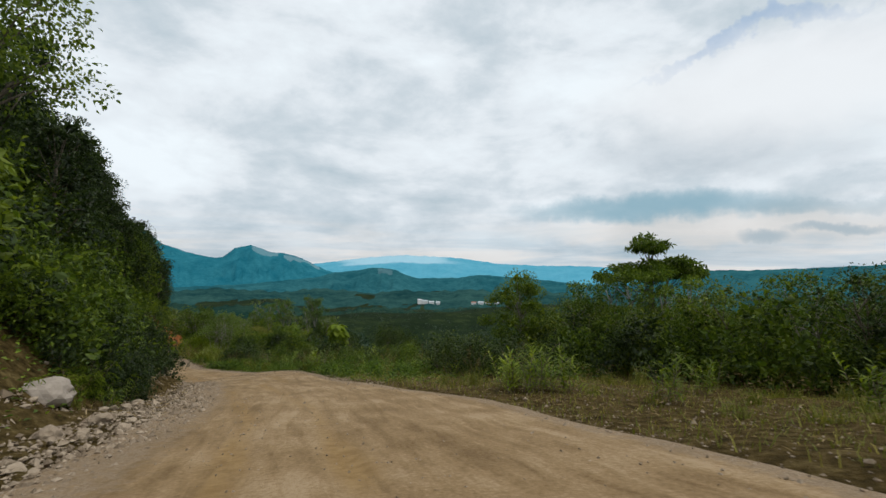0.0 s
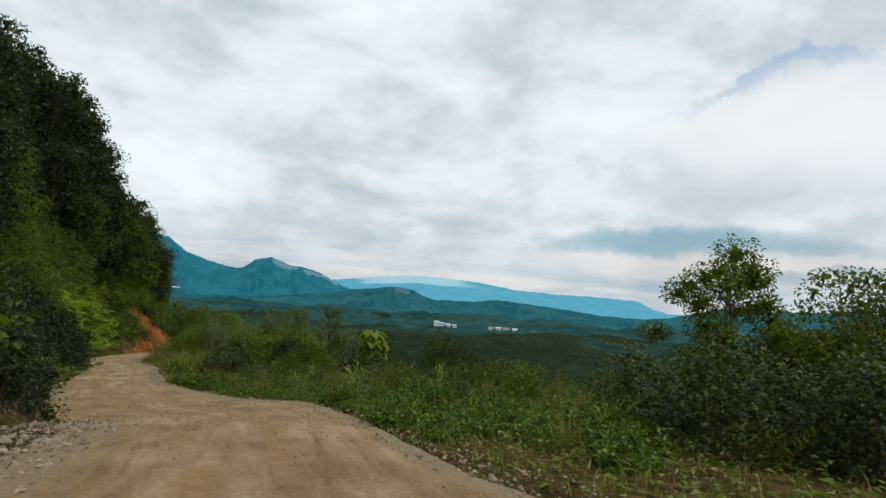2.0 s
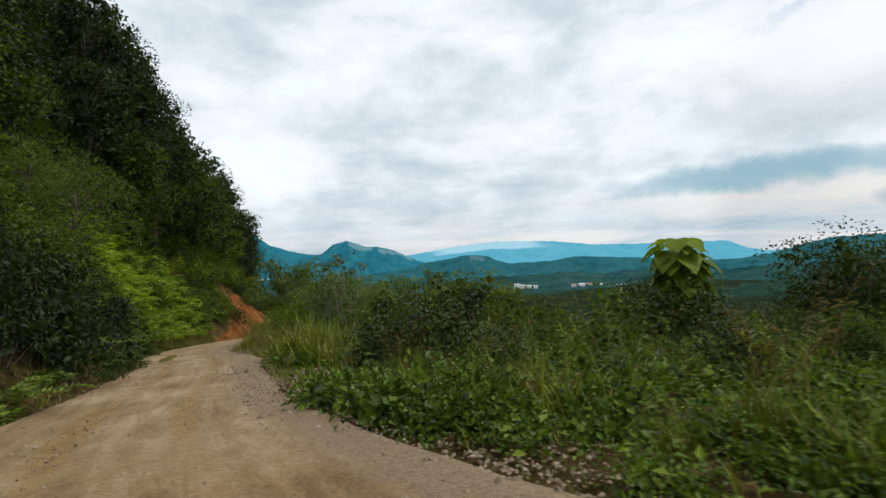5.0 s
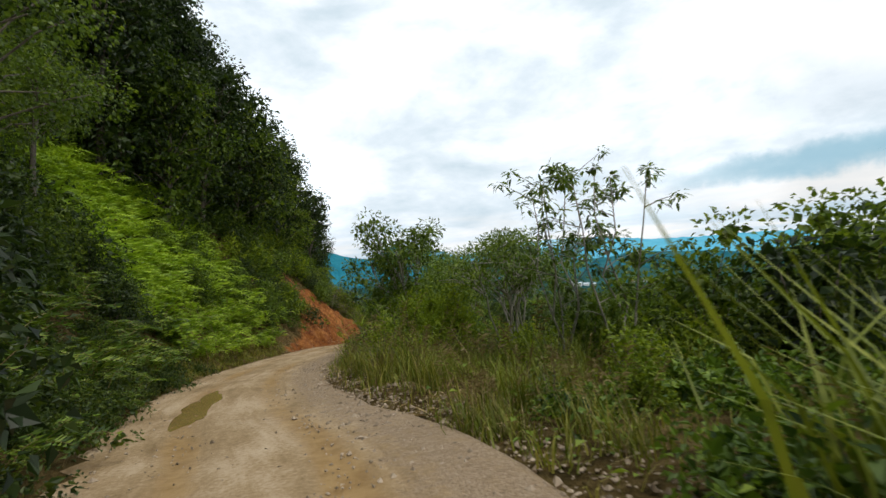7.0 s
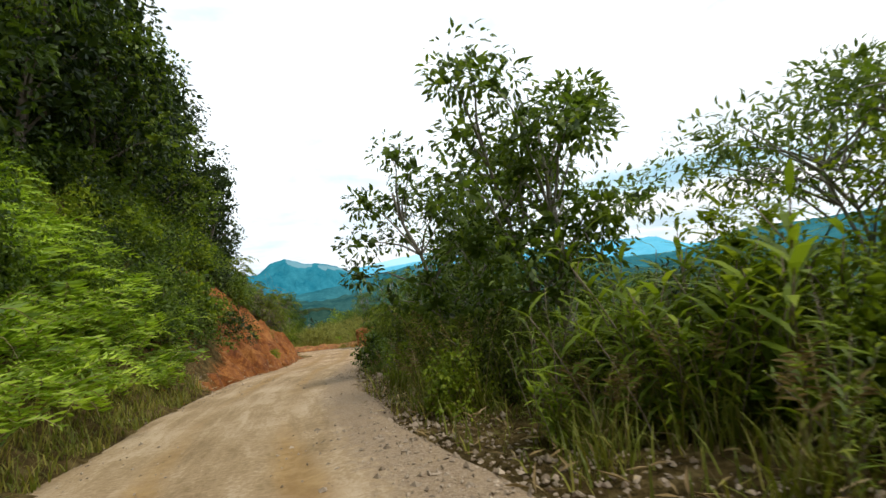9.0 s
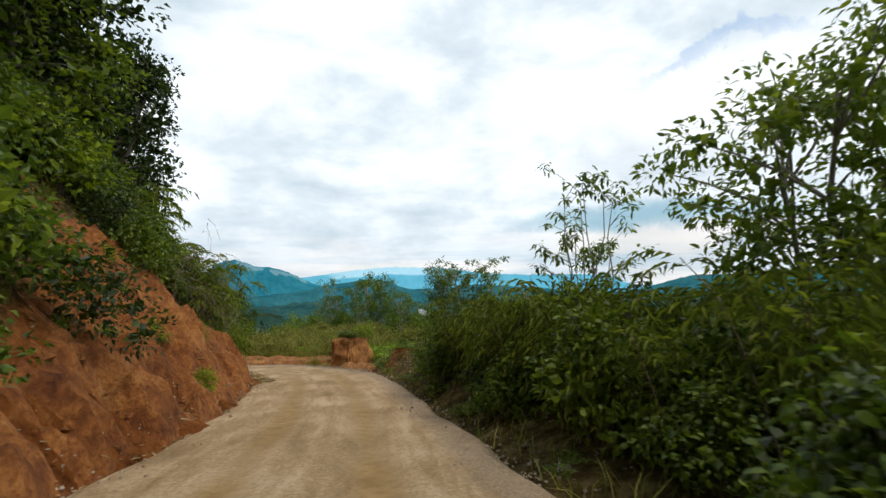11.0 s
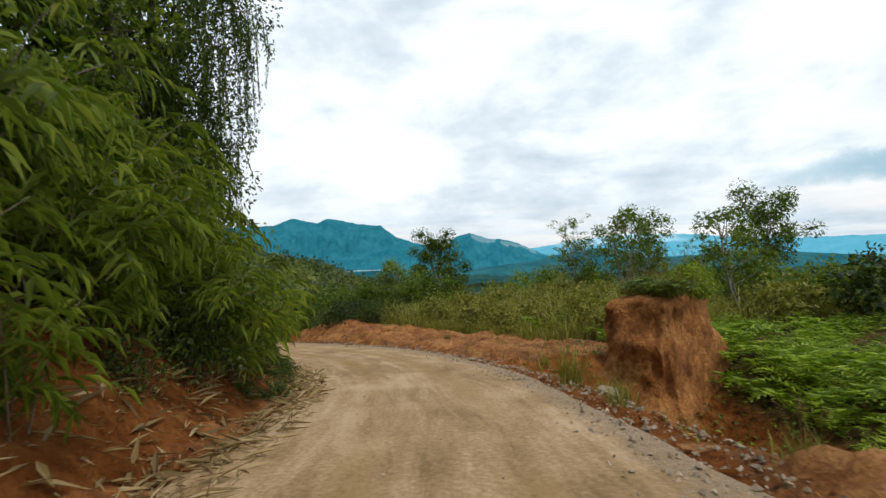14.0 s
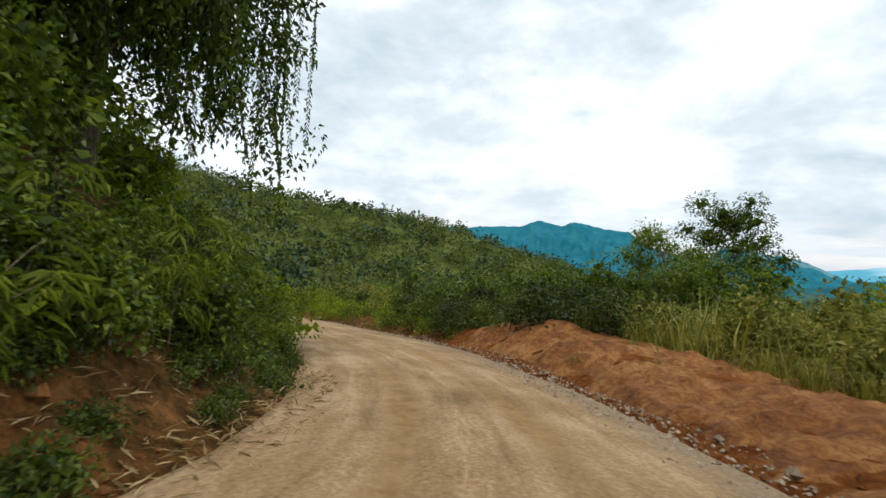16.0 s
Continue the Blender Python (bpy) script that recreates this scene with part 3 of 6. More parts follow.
def build_ground():
    xs, ys = graded(-112, 40, 0.84, 4600, 1.18), graded(-14, 182, 0.84, 4600, 1.18)
    X, Y = np.meshgrid(xs, ys)
    x, y = X.ravel(), Y.ravel()
    s, d, z = road_coords(x, y)
    h = ground_height(x, y, s, d, z)
    spur = spur_height(x, y)
    scrub = smooth(spur - h, -1.0, 2.0)
    h = np.maximum(h, spur)
    le, re = left_edge(s), right_edge(s)
    on = smooth(d, -le - 0.9, -le - 0.1) * (1 - smooth(d, re + 0.1, re + 0.9))
    h = h - 0.22 * on * (s < CUT[-1] - 1)
    u, w = np.maximum(-d - le, 0), np.maximum(d - re, 0)
    # room under the clay of the cut bank
    top = np.interp(s, [106, 110, 114, 118, 122, 125, 128, 131], [0.8, 1.2, 2.2, 4.2, 5.4, 3.4, 2.2, 1.6])
    h = h - 0.7 * ((d < 0) & (s > 106.5) & (s < 130) & (u > 0.7) & (u < top - 1.4))
    red = np.where(d < 0, np.interp(s, [70, 84, 103, 107, 111, 124, 130, 160, 185, 220], [0.0, 0.2, 0.25, 0.7, 1, 1, 0.7, 0.35, 0.4, 0.5]) * (1 - smooth(u - np.interp(s, [104, 111, 118, 128], [-7.0, -6.0, -3.2, -1.2]), 6.0, 8.0)),
                   np.interp(s, [100, 108, 118, 125, 130, 150, 172, 230], [0.1, 0.2, 0.22, 0.3, 0.55, 1, 0.45, 0.4]) * (1 - smooth(w, 5.5, 8.0)))
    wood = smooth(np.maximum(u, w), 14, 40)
    nx, ny = len(xs), len(ys)
    i = (np.arange(ny - 1)[:, None] * nx + np.arange(nx - 1)[None, :]).ravel()
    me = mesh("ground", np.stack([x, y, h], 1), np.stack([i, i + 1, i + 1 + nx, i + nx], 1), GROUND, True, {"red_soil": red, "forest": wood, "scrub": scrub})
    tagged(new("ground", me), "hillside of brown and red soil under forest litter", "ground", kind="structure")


def road_rut(s, d):
    x, y, _ = road_place(s, d)
    mid = d - (right_edge(s) - left_edge(s)) / 2
    lane = np.where(s < 40, mid + 1.1, mid)
    return np.exp(-((np.abs(lane) - 0.85) / 0.33) ** 2) * (0.6 + 0.4 * bumps(x, y, 2.8))


def road_surface(s, d, rut):
    """Height of the driven surface, away from its crumbling edges."""
    x, y, z = road_place(s, d)
    mid = d - (right_edge(s) - left_edge(s)) / 2
    width = np.maximum(left_edge(s) + right_edge(s) + 1.5, 1)
    return z + 0.05 * (1 - (mid / width * 2) ** 2) - 0.045 * rut + bumps(x, y, 0.9) * 0.004 + bumps(x, y, 0.33, 2.0) * 0.0015 + bumps(x, y, 4.0, 1.0) * 0.03


def mud_puddle(s0, d0, long, wide, seed):
    """A shallow film of muddy water lying in a wheel rut."""
    m, n = material("muddy_water")
    f = n.noise(n.add("ShaderNodeTexCoord").outputs["Object"], 2.2, 5.0, 0.6)
    finish(n, n.ramp(f, [(0.35, (0.150, 0.088, 0.024)), (0.65, (0.235, 0.150, 0.055))]), 0.22, f, 0.1, 0.01, **{"Specular IOR Level": 0.5})
    k, rings = 48, 10
    a = np.linspace(0, 2 * np.pi, k, endpoint=False)
    rim = 1 + 0.22 * np.sin(2 * a + seed) + 0.13 * np.sin(5 * a + seed * 2) + 0.06 * np.sin(11 * a)
    q = (np.arange(rings + 1) / rings)[:, None] * rim[None]
    s, d = (s0 + long * np.cos(a) * q).ravel(), (d0 + wide * np.sin(a) * q).ravel()
    x, y, _ = road_place(s, d)
    z = road_surface(s, d, road_rut(s, d)) + 0.014 * (1 - (np.repeat(np.arange(rings + 1), k) / rings) ** 4) + 0.004
    i = np.arange(rings)[:, None] * k + np.arange(k)[None]
    j = np.arange(rings)[:, None] * k + (np.arange(k)[None] + 1) % k
    me = mesh("mud_puddle", np.stack([x, y, z], 1), np.stack([i, i + k, j + k, j], -1).reshape(-1, 4), m, True)
    tagged(new("mud_puddle", me), "shallow yellow-brown muddy puddle in a wheel rut", "puddle")


def build_road():
    ss = np.arange(0, CUT[-1] - 0.2, 0.22)
    ts = np.linspace(0, 1, 44)
    S, T = np.meshgrid(ss, ts, indexing="ij")
    s, t = S.ravel(), T.ravel()
    le, re = left_edge(s) + 0.75, right_edge(s) + 0.75
    wob = bumps(s, s * 0 + 3, 2.3) * 0.16 + bumps(s, s * 0 + 9, 0.8, 2.0) * 0.07
    d = -le + (le + re) * t + wob * (np.abs(t - 0.5) * 2) ** 2
    x, y, z = road_place(s, d)
    end = np.minimum(t * (le + re), (1 - t) * (le + re))
    mid = (d - (right_edge(s) - left_edge(s)) / 2)
    rut = road_rut(s, d)
    h = road_surface(s, d, rut)
    h = h - 0.30 * (1 - smooth(end, 0.0, 0.6))
    wide = np.where(d > 0, np.interp(s, [50, 60, 100, 112], [0.0, 0.5, 0.5, 0.0]), 0.0)
    gravel = np.maximum(1 - smooth(end, 0.7 + wide * 0.6, 1.5 + wide), 0.35 * smooth(np.abs(bumps(x, y, 3.0, 6.0)), 0.4, 1.0))
    gravel = np.where((d < mid * 0) & (s > 52), gravel * 0.35, gravel)
    gravel = np.maximum(gravel, (s < 46) * (1 - smooth(d, -2.6, -1.3)) * 0.9)
    nt = len(ts)
    i = (np.arange(len(ss) - 1)[:, None] * nt + np.arange(nt - 1)[None, :]).ravel()
    me = mesh("road", np.stack([x, y, h], 1), np.stack([i, i + 1, i + 1 + nt, i + nt], 1), ROAD, True, {"gravel": gravel, "rut": np.clip(rut, 0, 1), "along": s, "across": d})
    tagged(new("road", me), "unpaved beige dirt road with gravel edges and shallow ruts", "road", kind="structure")


build_ground()
build_road()
mud_puddle(86.0, -0.75, 2.3, 0.42, 1.0)

# ---- far hills and mountains ----
VIEW = np.array([-30.0, 60.0, -8.0])


def ridge(name, label, distance, profile, mat, depth=0.25, base=-95.0, grain=1.0, seed=1.0, cliffs=(), relief=1.0, fade=0.8):
    """A range of hills: a crest with spurs and gullies running down to the valley floor."""
    b = np.array(profile, float)[::-1]
    bear = np.linspace(b[0, 0], b[-1, 0], int(abs(b[-1, 0] - b[0, 0]) * 7) + 2)
    elev = np.interp(bear, b[:, 0], b[:, 1])
    crest = np.tan(np.radians(elev)) * distance + VIEW[2]
    rows = np.array([-0.12, -0.05, 0, 0.02, 0.05, 0.09, 0.14, 0.2, 0.27, 0.35, 0.44, 0.55, 0.68, 0.82, 1.0])
    B, K = np.meshgrid(bear, rows, indexing="ij")
    C = np.repeat(crest[:, None], len(rows), 1)
    dist = distance * (1 - depth * K)
    x = VIEW[0] - np.sin(np.radians(B)) * dist
    y = VIEW[1] + np.cos(np.radians(B)) * dist
    fall = np.where(K < 0, 1 + K * 2.5, (1 - np.clip(K, 0, 1)) ** 1.15)
    size = distance / 40
    gully = bumps(x, y, size * 0.9, seed) * 0.13 + bumps(x, y, size * 0.4, seed + 2) * 0.10 + bumps(x, y, size * 0.15, seed + 5) * 0.04
    z = base + (C - base) * np.clip(fall + relief * gully * np.sin(np.clip(K, 0, 1) * np.pi) * 1.2, -0.4, 1.05)
    rugged = bumps(B * distance / 57.3, B * 0 + seed, size * 0.34, seed) * 0.0009 + bumps(B * distance / 57.3, B * 0 - seed, size * 0.16, seed) * 0.0003
    z += rugged * distance * grain * np.exp(-np.abs(K) * 14)
    z[:, -1] = base - 60
    cliff = np.zeros_like(z)
    for b0, b1, k0, k1 in cliffs:
        cliff = np.maximum(cliff, smooth(B, b0 - fade, b0) * (1 - smooth(B, b1, b1 + fade)) * smooth(K, k0 - 0.05, k0) * (1 - smooth(K, k1, k1 + 0.06)))
    n = len(rows)
    i = (np.arange(len(bear) - 1)[:, None] * n + np.arange(n - 1)[None, :]).ravel()
    me = mesh(name, np.stack([x, y, z], -1).reshape(-1, 3), np.stack([i, i + 1, i + 1 + n, i + n], 1), mat, True, {"cliff": cliff.ravel()})
    return tagged(new(name, me), label, "mountain", kind="structure")


# Blue and teal tones with emission: air haze painted into the hills.
HAZE_FAR = haze_material("far_range_blue_haze", (0.055, 0.24, 0.335), (0.090, 0.285, 0.38), 0.40, pale_parts=True, pale=(0.30, 0.46, 0.54), amount=0.75, patch=0.004)
HAZE_DOME = haze_material("limestone_mountain_teal_haze", (0.007, 0.085, 0.122), (0.024, 0.140, 0.180), 0.36, pale_parts=True)
HAZE_MID = haze_material("middle_hills_teal_haze", (0.008, 0.060, 0.078), (0.028, 0.112, 0.128), 0.28, pale_parts=True, amount=0.16)
HAZE_LOW = haze_material("valley_woods_teal_haze", (0.006, 0.032, 0.036), (0.030, 0.080, 0.072), 0.20)
HAZE_NEAR = haze_material("valley_woods_green_haze", (0.006, 0.024, 0.020), (0.030, 0.062, 0.044), 0.12)

# cliffs here only marks where low cloud and haze are painted pale, no stone.
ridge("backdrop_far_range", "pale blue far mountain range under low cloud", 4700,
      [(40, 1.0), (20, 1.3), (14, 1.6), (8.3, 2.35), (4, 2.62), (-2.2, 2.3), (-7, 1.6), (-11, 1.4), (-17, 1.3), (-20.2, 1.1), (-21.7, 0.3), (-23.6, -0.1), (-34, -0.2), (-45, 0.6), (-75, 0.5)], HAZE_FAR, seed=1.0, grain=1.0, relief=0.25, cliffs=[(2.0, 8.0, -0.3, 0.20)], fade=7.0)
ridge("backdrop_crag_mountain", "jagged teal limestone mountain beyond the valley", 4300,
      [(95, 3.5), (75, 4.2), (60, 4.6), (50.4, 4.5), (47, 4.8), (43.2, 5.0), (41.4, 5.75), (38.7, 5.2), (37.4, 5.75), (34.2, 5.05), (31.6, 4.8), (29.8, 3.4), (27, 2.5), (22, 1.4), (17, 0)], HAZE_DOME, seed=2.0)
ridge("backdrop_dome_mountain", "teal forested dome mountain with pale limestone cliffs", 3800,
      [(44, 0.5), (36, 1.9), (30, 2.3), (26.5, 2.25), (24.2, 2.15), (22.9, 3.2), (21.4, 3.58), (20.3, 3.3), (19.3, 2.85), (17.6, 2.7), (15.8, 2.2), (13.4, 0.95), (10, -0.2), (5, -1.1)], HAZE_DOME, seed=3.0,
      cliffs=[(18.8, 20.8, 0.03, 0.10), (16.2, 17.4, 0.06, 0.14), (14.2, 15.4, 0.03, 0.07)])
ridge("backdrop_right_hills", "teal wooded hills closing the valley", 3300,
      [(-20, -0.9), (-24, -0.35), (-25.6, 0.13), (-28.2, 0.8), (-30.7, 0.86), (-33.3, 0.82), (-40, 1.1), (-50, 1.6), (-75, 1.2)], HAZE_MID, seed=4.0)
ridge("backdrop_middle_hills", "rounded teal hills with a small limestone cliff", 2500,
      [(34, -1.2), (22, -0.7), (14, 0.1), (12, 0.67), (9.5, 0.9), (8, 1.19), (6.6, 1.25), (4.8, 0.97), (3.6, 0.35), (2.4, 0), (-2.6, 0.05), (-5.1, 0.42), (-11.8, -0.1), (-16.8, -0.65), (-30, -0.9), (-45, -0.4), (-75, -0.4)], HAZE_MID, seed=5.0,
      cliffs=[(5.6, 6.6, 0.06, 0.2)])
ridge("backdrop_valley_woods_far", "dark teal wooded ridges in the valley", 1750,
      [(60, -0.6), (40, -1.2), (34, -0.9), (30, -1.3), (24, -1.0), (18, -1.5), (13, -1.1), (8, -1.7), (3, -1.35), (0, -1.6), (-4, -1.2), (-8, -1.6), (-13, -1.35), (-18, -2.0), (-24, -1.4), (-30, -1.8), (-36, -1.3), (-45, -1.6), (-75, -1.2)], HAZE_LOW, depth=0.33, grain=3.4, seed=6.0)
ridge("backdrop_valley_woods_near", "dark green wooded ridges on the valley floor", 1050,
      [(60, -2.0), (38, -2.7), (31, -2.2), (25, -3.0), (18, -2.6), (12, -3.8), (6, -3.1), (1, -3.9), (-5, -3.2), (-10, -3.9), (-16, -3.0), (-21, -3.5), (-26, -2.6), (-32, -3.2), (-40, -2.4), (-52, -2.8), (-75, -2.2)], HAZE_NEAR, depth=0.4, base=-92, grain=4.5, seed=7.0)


def lake():
    m, n = material("lake_water")
    finish(n, (0.55, 0.63, 0.66, 1), 0.6)
    b = np.radians(np.linspace(46, 30, 20))
    r = np.array([2650.0, 4150.0])
    wig = 1 + 0.05 * np.sin(np.arange(20) * 1.7)
    v = [(VIEW[0] - math.sin(a) * q * (k if j == 0 else 1), VIEW[1] + math.cos(a) * q * (k if j == 0 else 1), -24.0) for a, k in zip(b, wig) for j, q in enumerate(r)]
    f = [(2 * i, 2 * i + 1, 2 * i + 3, 2 * i + 2) for i in range(19)]
    water = tagged(new("water_lake", mesh("water_lake", v, f, m)), "pale strip of a distant lake below the mountain", "lake", kind="structure")
    water.visible_shadow = False


lake()


def plain(name, color, rough=0.8, vary=0.25):
    m, n = material(name)
    f = n.noise(n.add("ShaderNodeTexCoord").outputs["Object"], 1.2, 5.0, 0.6)
    a = tuple(c * (1 - vary) for c in color)
    finish(n, n.ramp(f, [(0.35, a), (0.65, color)]), rough)
    return m


WHITE_WALL, TIN_ROOF, RED_ROOF = plain("white_plaster_wall", (0.80, 0.80, 0.78)), plain("pale_metal_roof", (0.66, 0.70, 0.74)), plain("red_tile_roof", (0.45, 0.20, 0.14))


def far_building(bearing, distance, elevation, long, deep, high, roof, turn):
    """A long low building of the far town: walls and a gabled roof."""
    root = tagged(new("far_building"), "long white building of a distant town in the valley", "building", "town in the valley")
    a, b, h, r = long / 2, deep / 2, high, high + deep * 0.28
    v = [(x, y, z) for z in (-14, h) for x, y in ((-a, -b), (a, -b), (a, b), (-a, b))]
    part("wall", mesh("wall", v, [(0, 1, 5, 4), (1, 2, 6, 5), (2, 3, 7, 6), (3, 0, 4, 7)], WHITE_WALL), root)
    v = [(-a - 1, -b - 1, h - 0.3), (a + 1, -b - 1, h - 0.3), (a + 1, 0, r), (-a - 1, 0, r), (a + 1, b + 1, h - 0.3), (-a - 1, b + 1, h - 0.3)]
    part("roof", mesh("roof", v, [(0, 1, 2, 3), (3, 2, 4, 5)], roof), root)
    q = radians(bearing)
    root.matrix_basis = pose(VIEW[0] - math.sin(q) * distance, VIEW[1] + math.cos(q) * distance, VIEW[2] + math.tan(radians(elevation)) * distance, 0, 0, bearing + turn)


for b, e, long, high, roof, turn in ((1.5, -2.62, 16, 6, TIN_ROOF, 10), (0.9, -2.72, 22, 5, TIN_ROOF, -8), (0.1, -2.80, 20, 4, TIN_ROOF, 5), (-0.7, -2.86, 14, 4, TIN_ROOF, -12),
                                     (-5.0, -2.86, 18, 4, RED_ROOF, 6), (-5.9, -2.84, 22, 4, TIN_ROOF, -5), (-6.8, -2.84, 24, 4, RED_ROOF, 3), (-7.8, -2.88, 18, 4, TIN_ROOF, 12),
                                     (-9.9, -3.08, 14, 4, TIN_ROOF, 4), (-10.6, -3.12, 16, 3, TIN_ROOF, -9)):
    far_building(b, 1400, e, long * 0.75, 8, high * 0.7, roof, turn)

# ---- plants: builders ----


def grow_trunk(soup, rng, height, radius, lean=0.06, bend=0.25, n=7):
    t = np.linspace(0, 1, n)[:, None]
    drift = np.cumsum(rng.normal(size=(n, 2)) * bend * height / n * 0.5, 0)
    drift -= drift[0]
    p = np.c_[drift + rng.normal(size=2) * lean * height * t, t * height]
    p[0, 2] = -0.6
    tube(soup, p, radius, radius * 0.35, 7)
    return p


def limb(soup, rng, a, b, r, sag=0.1, n=4, sides=5):
    t = np.linspace(0, 1, n)[:, None]
    a, b = np.asarray(a, float), np.asarray(b, float)
    p = a + (b - a) * t + np.array([0, 0, 1]) * np.sin(t * np.pi) * sag * np.linalg.norm(b - a) + rng.normal(size=(n, 3)) * 0.03 * np.linalg.norm(b - a) * np.sin(t * np.pi)
    tube(soup, p, r, r * 0.35, sides)
    return p


def broad_tree(name, label, seed, height=9.0, spread=3.2, clumps=26, per=170, leaf=0.24, low=0.3, mat=LEAF_DARK, bark=BARK, group="trees of the forest", puff=(0.27, 0.44), stems=1, slim=0.6, oval=False, core=0.0):
    """A broad-leaved tree: trunk with limbs, and a crown of uneven leafy clumps."""
    rng = np.random.default_rng(seed)
    root = thing(name, label, "tree", group)
    wood, crown = Soup(), Soup()
    trunks = [grow_trunk(wood, rng, height * rng.uniform(0.76, 0.88), (0.016 * height + 0.03) / stems**0.5, 0.06 if stems == 1 else 0.16) for _ in range(stems)]
    for k in range(clumps):
        p = trunks[k % stems]
        f = low + (1 - low) * (k + rng.random()) / clumps
        wide = spread * (0.35 + 0.75 * np.sin(np.pi * min(1, (f - low) / (1 - low) * 0.85 + 0.12)))
        a = k * 2.4 + rng.random()
        start = p[min(len(p) - 1, int(f * 0.85 * len(p)))]
        c = np.array([np.cos(a), np.sin(a), 0]) * wide * rng.uniform(0.35, 1.0) + [start[0], start[1], height * f * rng.uniform(0.93, 1.04)]
        limb(wood, rng, start, c, 0.004 * height + 0.008)
        r = spread * rng.uniform(*puff)
        clump(crown, rng, c, (r, r, r * rng.uniform(0.55, 0.8)), int(per * rng.uniform(0.7, 1.2)), leaf, leaf * slim, oval=oval, core=core)
    part("trunk", wood.mesh("trunk", bark, True), root)
    part("crown", crown.mesh("crown", mat), root)
    return root


def bush(name, label, seed, height=2.2, spread=1.5, clumps=12, per=60, leaf=0.155, mat=LEAF_MID, group="roadside bushes", wood_too=True, oval=False, core=0.22):
    rng = np.random.default_rng(seed)
    root = thing(name, label, "bush" if wood_too else "creeper", group)
    wood, crown = Soup(), Soup()
    for k in range(clumps):
        a, f = k * 2.4, (k + 0.5) / clumps
        c = np.array([np.cos(a) * spread * rng.uniform(0.1, 0.8) * (1.15 - f * 0.7), np.sin(a) * spread * rng.uniform(0.1, 0.8) * (1.15 - f * 0.7), height * (0.15 + 0.75 * f) * rng.uniform(0.85, 1.1)])
        limb(wood, rng, rng.normal(size=3) * [0.05, 0.05, 0] - [0, 0, 0.3], c, 0.025, -0.05, 4, 4)
        r = spread * rng.uniform(0.32, 0.5)
        clump(crown, rng, c, (r, r, r * 0.75), int(per * rng.uniform(0.7, 1.2)), leaf, leaf * 0.58, oval=oval, core=core)
    if wood_too:
        part("stem", wood.mesh("stem", BARK, True), root)
    part("foliage", crown.mesh("foliage", mat), root)
    return root


def spray(soup, rng, points, n, length, width, droop=0.35, spreadang=0.8):
    """Long leaves on both sides of a shoot."""
    p = np.asarray(points, float)
    t = np.linspace(0.15, 1, n)
    base = np.stack([np.interp(t, np.linspace(0, 1, len(p)), p[:, i]) for i in range(3)], 1)
    d = unit(np.gradient(p, axis=0))
    ax = np.stack([np.interp(t, np.linspace(0, 1, len(p)), d[:, i]) for i in range(3)], 1)
    side = unit(np.cross(ax, [[0.05, 0.02, 1.0]])) * np.where(np.arange(n) % 2, 1, -1)[:, None]
    axis = unit(ax * 0.8 + side * spreadang + rng.normal(size=(n, 3)) * 0.22 - [0, 0, 0.15])
    s = rng.uniform(0.7, 1.2, n)
    leaves(soup, base, axis, np.tile([0, 0, 1.0], (n, 1)) + rng.normal(size=(n, 3)) * 0.2, length * s, width * s, droop, 0.15)


def arc(rng, start, heading, rise, reach, droop, n=7):
    """An arching shoot: up, then over and down."""
    t = np.linspace(0, 1, n)[:, None]
    h = np.array([np.cos(heading), np.sin(heading), 0])
    return np.asarray(start) + h * reach * t**1.3 + np.array([0, 0, 1.0]) * (rise * t - droop * t**2.6) + rng.normal(size=(n, 3)) * 0.02 * t


def bamboo(name, label, seed, culms=10, height=4.0, reach=1.6, leaf=0.30, width=0.036, mat=LEAF_BAMBOO, shoots=12, nleaf=13):
    """A clump of thin canes with sprays of long narrow leaves."""
    rng = np.random.default_rng(seed)
    root = thing(name, label, "bamboo", "bamboo and cane thickets")
    leaf_soup = Soup()
    for _ in range(culms):
        cane = Soup()
        a = rng.random() * 6.28
        h = height * rng.uniform(0.55, 1.1)
        st = np.r_[rng.normal(size=2) * 0.22, -0.2]
        p = arc(rng, st, a, h * 1.15, reach * rng.uniform(0.4, 1.2), h * 0.35)
        tube(cane, p, 0.016, 0.005, 4)
        part("cane", cane.mesh("cane", TWIG, True), root)
        for q in range(shoots):
            f = 0.2 + 0.8 * (q + rng.random()) / shoots
            i = min(len(p) - 2, int(f * (len(p) - 1)))
            b = p[i] + (p[i + 1] - p[i]) * rng.random()
            sh = arc(rng, b, rng.random() * 6.28, 0.25 + 0.25 * rng.random(), 0.55 + 0.4 * rng.random(), 0.5)
            spray(leaf_soup, rng, sh, nleaf, leaf, width)
    part("foliage", leaf_soup.mesh("foliage", mat), root)
    return root


